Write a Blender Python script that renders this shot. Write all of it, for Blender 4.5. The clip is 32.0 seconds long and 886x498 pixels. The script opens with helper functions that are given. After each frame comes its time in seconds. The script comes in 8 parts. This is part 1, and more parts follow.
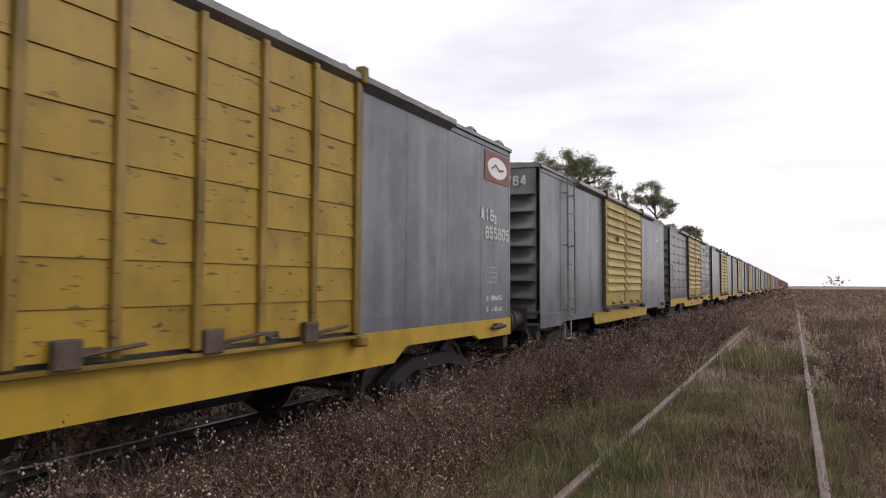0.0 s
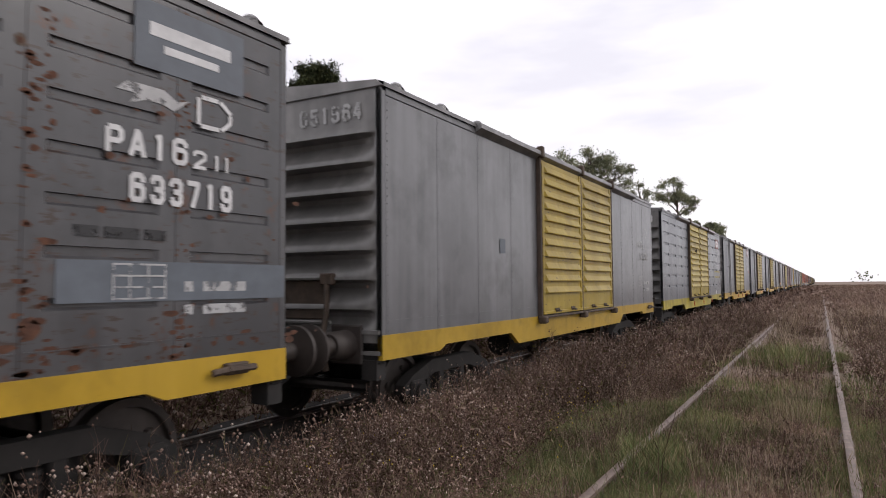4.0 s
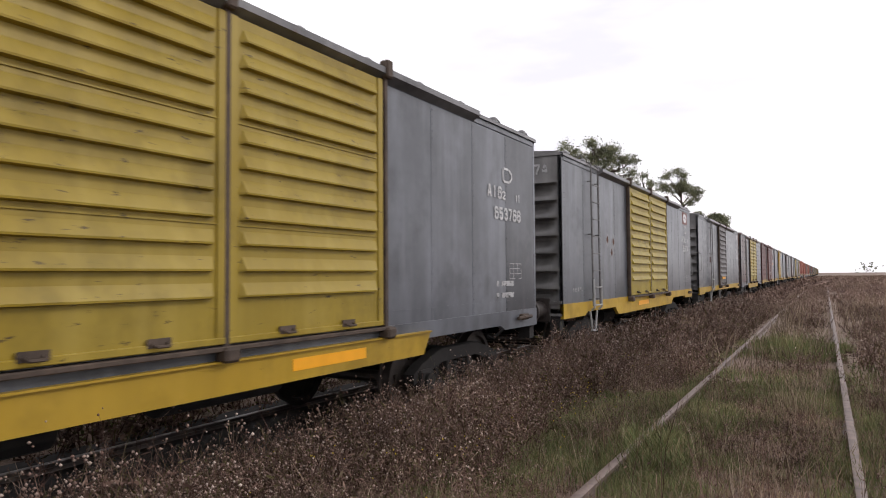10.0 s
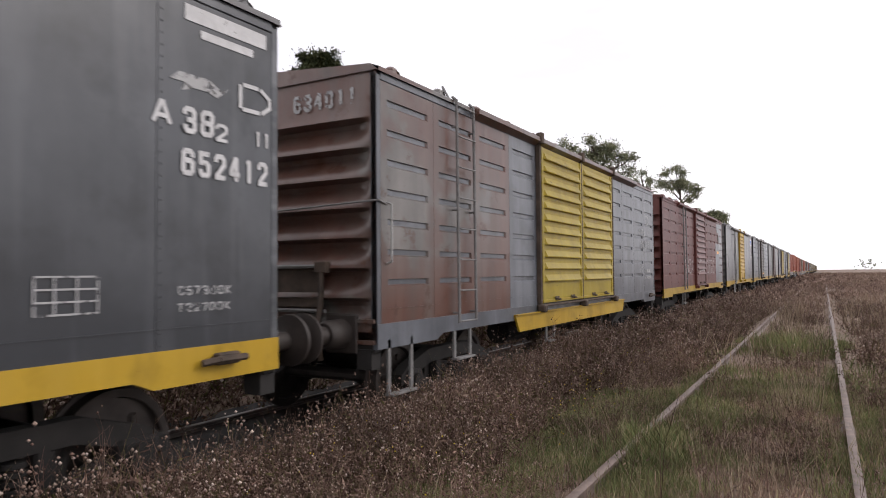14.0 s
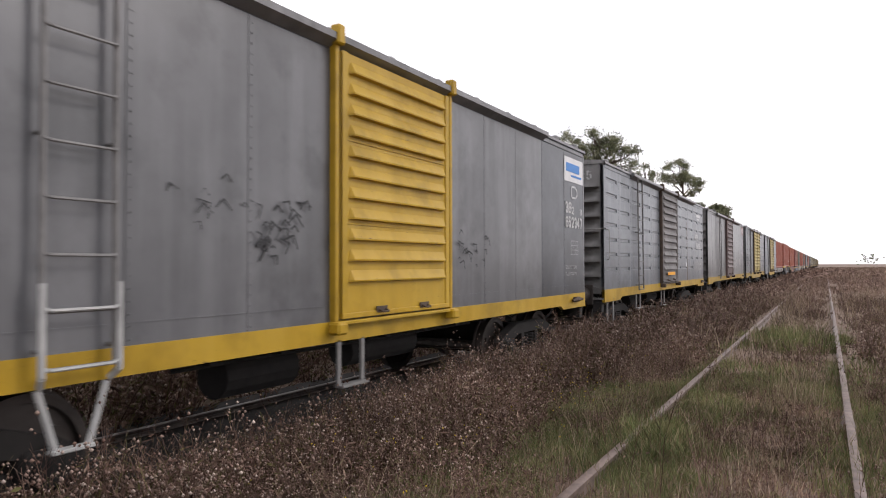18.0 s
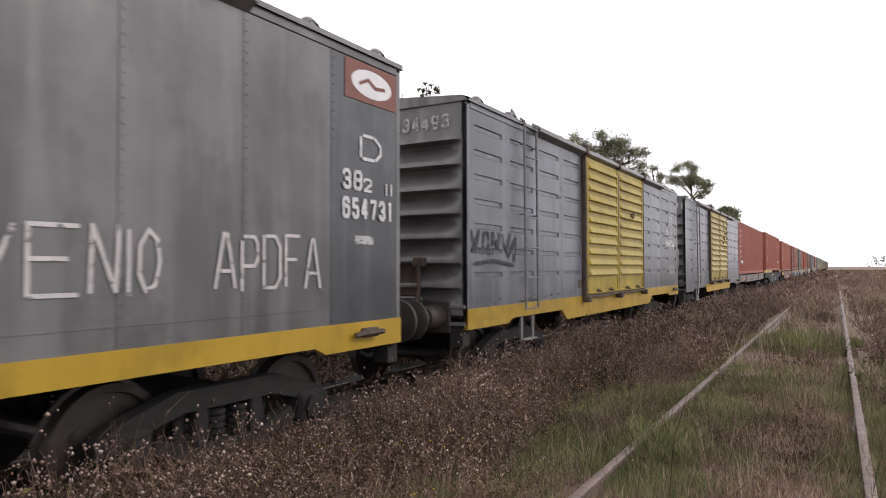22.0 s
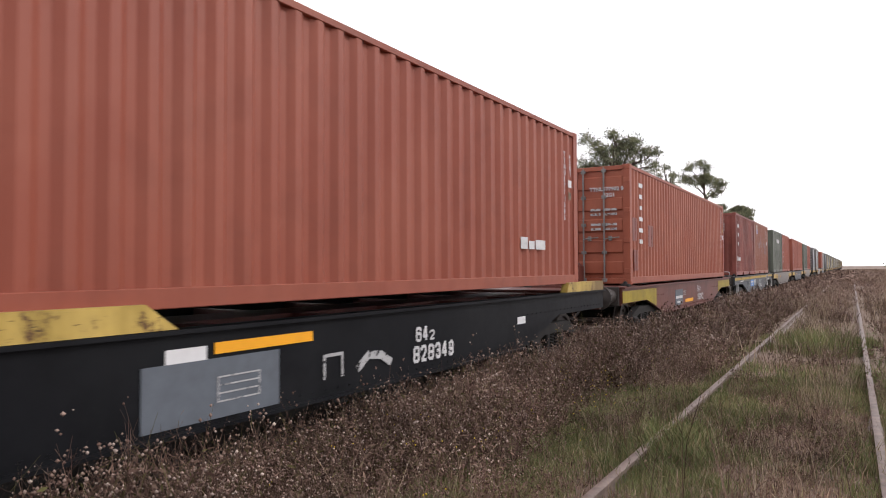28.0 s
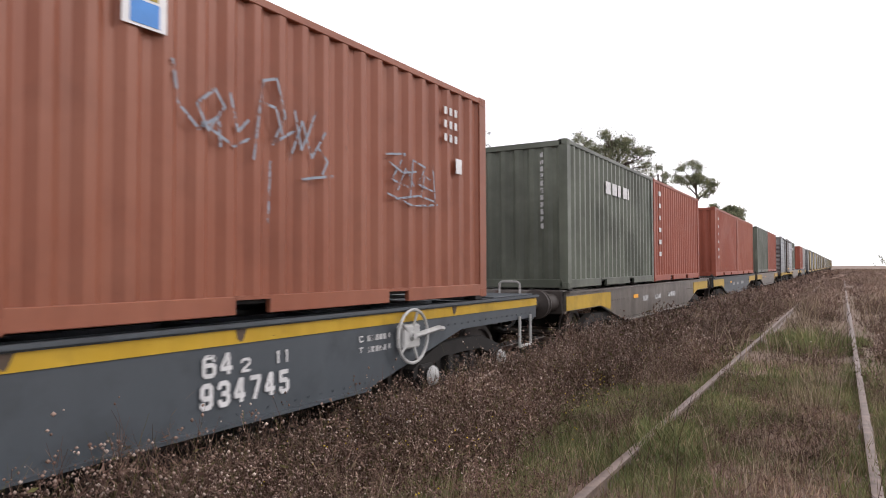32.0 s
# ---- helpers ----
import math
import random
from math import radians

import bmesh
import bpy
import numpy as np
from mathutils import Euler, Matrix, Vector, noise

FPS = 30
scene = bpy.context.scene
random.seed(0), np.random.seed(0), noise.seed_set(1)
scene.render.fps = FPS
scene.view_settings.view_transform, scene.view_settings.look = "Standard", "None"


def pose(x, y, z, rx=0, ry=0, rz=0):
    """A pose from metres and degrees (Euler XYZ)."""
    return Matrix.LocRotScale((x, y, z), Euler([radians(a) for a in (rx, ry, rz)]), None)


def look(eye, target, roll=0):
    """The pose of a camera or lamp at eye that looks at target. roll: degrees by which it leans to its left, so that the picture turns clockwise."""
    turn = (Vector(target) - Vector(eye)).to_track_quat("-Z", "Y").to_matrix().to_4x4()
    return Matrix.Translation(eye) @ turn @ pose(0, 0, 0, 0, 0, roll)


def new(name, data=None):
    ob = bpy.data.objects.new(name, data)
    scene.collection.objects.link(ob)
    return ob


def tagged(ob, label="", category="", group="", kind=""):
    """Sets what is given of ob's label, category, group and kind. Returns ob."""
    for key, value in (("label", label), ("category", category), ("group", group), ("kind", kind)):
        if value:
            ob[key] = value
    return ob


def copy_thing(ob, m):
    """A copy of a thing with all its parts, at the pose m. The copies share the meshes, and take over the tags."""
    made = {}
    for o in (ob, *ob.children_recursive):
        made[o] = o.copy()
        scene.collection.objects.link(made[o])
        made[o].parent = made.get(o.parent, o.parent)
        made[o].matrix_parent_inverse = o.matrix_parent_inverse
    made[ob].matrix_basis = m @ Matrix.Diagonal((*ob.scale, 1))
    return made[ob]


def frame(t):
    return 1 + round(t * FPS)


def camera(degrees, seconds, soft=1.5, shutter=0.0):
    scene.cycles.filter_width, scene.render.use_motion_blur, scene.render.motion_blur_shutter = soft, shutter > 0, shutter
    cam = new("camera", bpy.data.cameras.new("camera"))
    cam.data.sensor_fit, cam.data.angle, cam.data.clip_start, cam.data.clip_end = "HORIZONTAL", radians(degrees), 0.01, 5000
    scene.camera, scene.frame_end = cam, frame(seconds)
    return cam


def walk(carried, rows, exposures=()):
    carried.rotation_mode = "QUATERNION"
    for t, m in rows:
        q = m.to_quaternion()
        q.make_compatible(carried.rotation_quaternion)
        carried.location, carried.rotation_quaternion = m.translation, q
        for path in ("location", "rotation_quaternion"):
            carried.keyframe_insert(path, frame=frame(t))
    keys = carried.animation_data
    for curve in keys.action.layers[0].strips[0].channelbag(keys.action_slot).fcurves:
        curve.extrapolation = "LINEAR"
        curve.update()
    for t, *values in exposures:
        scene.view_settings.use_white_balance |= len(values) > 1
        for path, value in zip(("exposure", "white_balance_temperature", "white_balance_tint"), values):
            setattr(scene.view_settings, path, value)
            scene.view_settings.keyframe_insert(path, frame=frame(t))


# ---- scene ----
# The camera stands 1.66 m above the main track's rails and pans a little.
# x to the right of the tracks, y along them, z up from the main rails' tops.
LENS = 67.06
EYE = (0.0, 0.0, 1.657)
cam = camera(LENS, 32.0, soft=1.0, shutter=0.12)
PATH = (
    (0, 27.62, 2.96, -0.35),    (0.5, 27.84, 2.96, -0.16),    (1, 28.13, 3.03, 0.15),
    (1.5, 28.51, 3.15, 0.54),    (2, 28.77, 3.21, 0.58),    (2.5, 28.92, 3.12, 0.72),
    (3, 29.02, 3.00, 0.64),    (3.5, 29.24, 2.94, 0.56),    (4, 29.43, 3.02, 0.43),
    (4.5, 29.60, 3.20, 0.44),    (6.5, 30.08, 2.99, 0.55),    (7, 29.99, 2.89, 0.52),
    (7.5, 29.80, 2.77, 0.51),    (8, 29.68, 2.69, 0.65),    (8.5, 29.73, 2.59, 0.57),
    (9, 29.84, 2.42, 0.48),    (9.5, 29.79, 2.29, 0.49),    (10, 29.72, 2.23, 0.41),
    (10.5, 29.66, 2.20, 0.41),    (11, 29.52, 2.15, 0.48),    (11.5, 29.47, 2.07, 0.40),
    (12, 29.45, 1.98, 0.48),    (12.5, 29.51, 1.92, 0.53),    (13, 29.58, 1.88, 0.48),
    (13.5, 29.60, 1.93, 0.49),    (14, 29.64, 2.01, 0.48),    (14.5, 29.69, 2.02, 0.48),
    (16.5, 29.59, 1.53, 0.25),    (17, 29.73, 1.53, 0.17),    (17.5, 29.76, 1.46, 0.10),
    (18, 29.78, 1.35, 0.14),    (18.5, 29.82, 1.33, 0.23),    (19, 29.84, 1.32, 0.24),
    (19.5, 29.89, 1.45, 0.31),    (20, 30.03, 1.60, 0.31),    (20.5, 30.19, 1.66, 0.23),
    (21, 30.26, 1.68, 0.27),    (21.5, 30.32, 1.67, 0.30),    (22, 30.44, 1.56, 0.13),
    (22.5, 30.58, 1.54, 0.19),    (23, 30.70, 1.47, 0.28),    (23.5, 30.79, 1.41, 0.20),
    (24, 30.90, 1.36, 0.08),    (24.5, 31.05, 1.33, 0.09),    (25, 31.16, 1.27, 0.08),
    (25.5, 31.23, 1.19, 0.08),    (27.5, 31.44, 1.55, 0.28),    (28, 31.42, 1.58, 0.24),
    (28.5, 31.33, 1.49, 0.20),    (29, 31.18, 1.41, 0.04),    (29.5, 31.00, 1.33, 0.08),
    (30, 30.83, 1.27, 0.07),    (30.5, 30.70, 1.32, 0.19),    (31, 30.69, 1.37, 0.19),
    (31.5, 30.73, 1.52, 0.27),    (32, 30.81, 1.54, 0.21),
)
walk(cam, [(t, pose(*EYE, 90 + pitch, roll, yaw)) for t, yaw, pitch, roll in PATH],
     exposures=tuple((t, e, 6500, 15) for t, e in ((0, -0.38), (4, -0.31), (9, -0.24), (14, -0.15), (19, -0.07), (25, 0.01), (32, 0.09))))

# How far the train has rolled, in metres, at these seconds.
ROLLED = ((0, 0.0), (2, 16.38), (4, 32.79), (6, 49.24), (8, 65.73), (10, 82.25), (12, 98.8), (14, 115.4), (16, 132.03), (18, 148.69), (20, 165.4),
          (22, 182.14), (24, 198.93), (26, 215.75), (28, 232.62), (30, 249.52), (32, 266.47))


# ---- sky and light ----
def build_world():
    world = bpy.data.worlds.new("overcast_sky")
    scene.world = world
    world.use_nodes = True
    nt = world.node_tree
    nt.nodes.clear()
    out = nt.nodes.new("ShaderNodeOutputWorld")
    bg = nt.nodes.new("ShaderNodeBackground")
    sky = nt.nodes.new("ShaderNodeTexSky")
    sky.sky_type = "NISHITA"
    sky.sun_disc = False
    sky.sun_elevation = radians(33)
    sky.sun_rotation = radians(57)
    dim = nt.nodes.new("ShaderNodeMix")
    dim.data_type = "RGBA"
    dim.blend_type = "MULTIPLY"
    dim.inputs[0].default_value = 1.0
    dim.inputs[7].default_value = (0.12, 0.12, 0.12, 1)
    nt.links.new(sky.outputs[0], dim.inputs[6])
    co = nt.nodes.new("ShaderNodeTexCoord")
    mp = nt.nodes.new("ShaderNodeMapping")
    mp.inputs["Scale"].default_value = (1.6, 1.6, 6.5)
    mp.inputs["Location"].default_value = (0.35, 0.1, 0.4)
    nt.links.new(co.outputs["Generated"], mp.inputs[0])
    nz = nt.nodes.new("ShaderNodeTexNoise")
    nz.inputs["Scale"].default_value = 1.5
    nz.inputs["Detail"].default_value = 5
    nz.inputs["Roughness"].default_value = 0.5
    nt.links.new(mp.outputs[0], nz.inputs["Vector"])
    ramp = nt.nodes.new("ShaderNodeValToRGB")
    e = ramp.color_ramp.elements
    e[0].position, e[0].color = 0.33, (1.16, 1.16, 1.24, 1)
    e[1].position, e[1].color = 0.58, (1.55, 1.54, 1.56, 1)
    m = ramp.color_ramp.elements.new(0.47)
    m.color = (1.40, 1.40, 1.43, 1)
    nt.links.new(nz.outputs[0], ramp.inputs[0])
    mix = nt.nodes.new("ShaderNodeMix")
    mix.data_type = "RGBA"
    mix.inputs[0].default_value = 0.93
    nt.links.new(dim.outputs[2], mix.inputs[6])
    nt.links.new(ramp.outputs[0], mix.inputs[7])
    nt.links.new(mix.outputs[2], bg.inputs[0])
    bg.inputs[1].default_value = 1.0
    nt.links.new(bg.outputs[0], out.inputs[0])


build_world()
sun = new("sun", bpy.data.lights.new("sun", "SUN"))
sun.data.energy = 1.1
sun.data.angle = radians(14)
sun.data.color = (1.0, 0.96, 0.9)
sun.matrix_world = look((26, 17, 20), (0, 0, 0))


# ---- materials ----
def nodes_of(name, rough=0.6, metal=0.0):
    mat = bpy.data.materials.new(name)
    mat.use_nodes = True
    nt = mat.node_tree
    bsdf = nt.nodes["Principled BSDF"]
    bsdf.inputs["Roughness"].default_value = rough
    bsdf.inputs["Metallic"].default_value = metal
    return mat, nt, bsdf


def shifted_coords(nt, scale=(1, 1, 1)):
    """Object coordinates, shifted by the object's own colour value, so that alike pieces differ."""
    co = nt.nodes.new("ShaderNodeTexCoord")
    info = nt.nodes.new("ShaderNodeObjectInfo")
    mul = nt.nodes.new("ShaderNodeVectorMath")
    mul.operation = "MULTIPLY"
    mul.inputs[1].default_value = (37.0, 37.0, 37.0)
    nt.links.new(info.outputs["Color"], mul.inputs[0])
    add = nt.nodes.new("ShaderNodeVectorMath")
    nt.links.new(co.outputs["Object"], add.inputs[0])
    nt.links.new(mul.outputs[0], add.inputs[1])
    mp = nt.nodes.new("ShaderNodeMapping")
    mp.inputs["Scale"].default_value = scale
    nt.links.new(add.outputs[0], mp.inputs[0])
    return mp.outputs[0], info


def noise_of(nt, vec, scale, detail=4, rough=0.6):
    n = nt.nodes.new("ShaderNodeTexNoise")
    n.inputs["Scale"].default_value = scale
    n.inputs["Detail"].default_value = detail
    n.inputs["Roughness"].default_value = rough
    nt.links.new(vec, n.inputs["Vector"])
    return n.outputs[0]


def ramp_of(nt, fac, stops):
    r = nt.nodes.new("ShaderNodeValToRGB")
    els = r.color_ramp.elements
    while len(els) < len(stops):
        els.new(0.5)
    for e, (p, c) in zip(els, stops):
        e.position = p
        e.color = (*c, 1) if isinstance(c, tuple) else (c, c, c, 1)
    nt.links.new(fac, r.inputs[0])
    return r.outputs[0]


def mix_of(nt, fac, a, b, mode="MIX"):
    m = nt.nodes.new("ShaderNodeMix")
    m.data_type = "RGBA"
    m.blend_type = mode
    for value, sock in ((fac, m.inputs[0]), (a, m.inputs[6]), (b, m.inputs[7])):
        if isinstance(value, (int, float)):
            sock.default_value = value
        elif isinstance(value, tuple):
            sock.default_value = (*value, 1)
        else:
            nt.links.new(value, sock)
    return m.outputs[2]


def bump_of(nt, bsdf, height, strength=0.3, dist=0.01):
    b = nt.nodes.new("ShaderNodeBump")
    b.inputs["Strength"].default_value = strength
    b.inputs["Distance"].default_value = dist
    nt.links.new(height, b.inputs["Height"])
    nt.links.new(b.outputs[0], bsdf.inputs["Normal"])


RUST = (0.075, 0.030, 0.016)


def paint(name, color, worn=0.25, rust=0.3, rough=0.30, pale=None, streak=0.5, patch=0.0, patch_color=(0.25, 0.26, 0.27), bands=0.3, chips=0.0, cloud=0.8, gloss=0.6, brush=1.0, blot=0.6):
    """Weathered paint on steel: faded clouds, pale and dark rain streaks, repainted patches, chips and rust."""
    mat, nt, bsdf = nodes_of(name, rough)
    bsdf.inputs["Specular IOR Level"].default_value = gloss
    vec, info = shifted_coords(nt)
    fade = 0.65 if gloss > 0.55 else 0.80
    color = tuple(c * fade for c in color)
    pale = tuple(c * fade for c in pale) if pale else None
    pale = pale or tuple(min(1, c * 1.75 + 0.02) for c in color)
    dark = tuple(c * 0.55 for c in color)
    clouds = noise_of(nt, vec, 0.75, 5, 0.58)
    col = mix_of(nt, ramp_of(nt, clouds, ((0.40, 0.0), (0.62, cloud))), color, pale)
    blots = noise_of(nt, vec, 1.7, 4, 0.62)
    col = mix_of(nt, ramp_of(nt, blots, ((0.50, 0.0), (0.66, blot))), col, dark)
    if patch > 0:
        pvec, _ = shifted_coords(nt, (1.0, 1.0, brush))
        pm = noise_of(nt, pvec, 0.62 if brush == 1.0 else 1.1, 4, 0.5)
        col = mix_of(nt, ramp_of(nt, pm, ((0.62 - patch * 0.2, 0.0), (0.65 - patch * 0.2, 0.6), (0.80 - patch * 0.2, 0.9)) if brush == 1.0 else ((0.46, 0.0), (0.64, 0.85))), col, patch_color)
    svec, _ = shifted_coords(nt, (3.2, 3.2, 0.24))
    streaks = noise_of(nt, svec, 1.2, 3, 0.5)
    col = mix_of(nt, ramp_of(nt, streaks, ((0.42, 0.0), (0.72, streak))), col, dark)
    bvec, _ = shifted_coords(nt, (1.5, 1.5, 0.14))
    wash = noise_of(nt, bvec, 2.3, 3, 0.5)
    col = mix_of(nt, ramp_of(nt, wash, ((0.50, 0.0), (0.66, bands))), col, tuple(min(1, c * 1.25 + 0.035) for c in pale))
    fine = noise_of(nt, vec, 9.0, 6, 0.7)
    col = mix_of(nt, ramp_of(nt, fine, ((0.48, 0.0), (0.90, worn * 0.6))), col, tuple(c * 0.62 + 0.015 for c in color))
    if chips > 0:
        cvec, _ = shifted_coords(nt, (2.4, 2.4, 9.0))
        chip = noise_of(nt, cvec, 2.2, 6, 0.66)
        col = mix_of(nt, ramp_of(nt, chip, ((0.70 - 0.12 * chips, 0.0), (0.73 - 0.12 * chips, 0.85))), col, (0.035, 0.017, 0.010))
    if rust > 0:
        spots = noise_of(nt, vec, 3.4, 7, 0.72)
        mask = ramp_of(nt, spots, ((0.72 - 0.16 * rust, 0.0), (0.76 - 0.14 * rust, 0.9)))
        col = mix_of(nt, mask, col, RUST)
        runs = noise_of(nt, bvec, 1.1, 6, 0.7)
        col = mix_of(nt, ramp_of(nt, runs, ((0.66, 0.0), (0.80, rust * 0.8))), col, (0.11, 0.05, 0.026))
    tone = ramp_of(nt, info.outputs["Random"], ((0.0, 0.95), (1.0, 1.05)))
    col = mix_of(nt, 1.0, col, tone, "MULTIPLY")
    nt.links.new(col, bsdf.inputs["Base Color"])
    nt.links.new(ramp_of(nt, fine, ((0.3, rough - 0.02), (0.8, min(1.0, rough + 0.08)))), bsdf.inputs["Roughness"])
    dents = noise_of(nt, vec, 1.3, 2, 0.4)
    mixed = mix_of(nt, 0.04, dents, fine)
    bump_of(nt, bsdf, mixed, 0.22, 0.02)
    return mat


def plain(name, color, rough=0.6, metal=0.0, scale=6.0, vary=0.35):
    mat, nt, bsdf = nodes_of(name, rough, metal)
    vec, _ = shifted_coords(nt)
    n = noise_of(nt, vec, scale, 5)
    col = mix_of(nt, ramp_of(nt, n, ((0.3, 0.0), (0.75, 1.0))), tuple(c * (1 - vary) for c in color), tuple(min(1, c * (1 + vary)) for c in color))
    nt.links.new(col, bsdf.inputs["Base Color"])
    bump_of(nt, bsdf, n, 0.2, 0.004)
    return mat


def worn_marking(name, color, wear=0.5):
    """Stencilled marking paint, chipped away in places by holes of full transparency."""
    mat, nt, bsdf = nodes_of(name, 0.6)
    vec, _ = shifted_coords(nt)
    n = noise_of(nt, vec, 7.0, 6, 0.7)
    col = mix_of(nt, ramp_of(nt, n, ((0.35, 0.0), (0.75, 1.0))), color, tuple(c * 0.7 for c in color))
    nt.links.new(col, bsdf.inputs["Base Color"])
    holes = noise_of(nt, vec, 13.0, 5, 0.65)
    nt.links.new(ramp_of(nt, holes, ((0.66 - 0.22 * wear, 1.0), (0.70 - 0.18 * wear, 0.12))), bsdf.inputs["Alpha"])
    return mat


def island_stuff(name, stops, rough=0.8, glow=0.0):
    """Plant matter whose colour varies from piece to piece."""
    mat, nt, bsdf = nodes_of(name, rough)
    geo = nt.nodes.new("ShaderNodeNewGeometry")
    col = ramp_of(nt, geo.outputs["Random Per Island"], stops)
    vec, _ = shifted_coords(nt)
    n = noise_of(nt, vec, 0.9, 3)
    col = mix_of(nt, 1.0, col, ramp_of(nt, n, ((0.34, 0.52), (0.66, 1.32))), "MULTIPLY")
    nt.links.new(col, bsdf.inputs["Base Color"])
    bsdf.inputs["Specular IOR Level"].default_value = 0.15
    if glow > 0:
        # thin leaves let some daylight through
        thin = nt.nodes.new("ShaderNodeBsdfTranslucent")
        nt.links.new(col, thin.inputs["Color"])
        both = nt.nodes.new("ShaderNodeMixShader")
        both.inputs[0].default_value = glow
        nt.links.new(bsdf.outputs[0], both.inputs[1])
        nt.links.new(thin.outputs[0], both.inputs[2])
        nt.links.new(both.outputs[0], nt.nodes["Material Output"].inputs[0])
    return mat


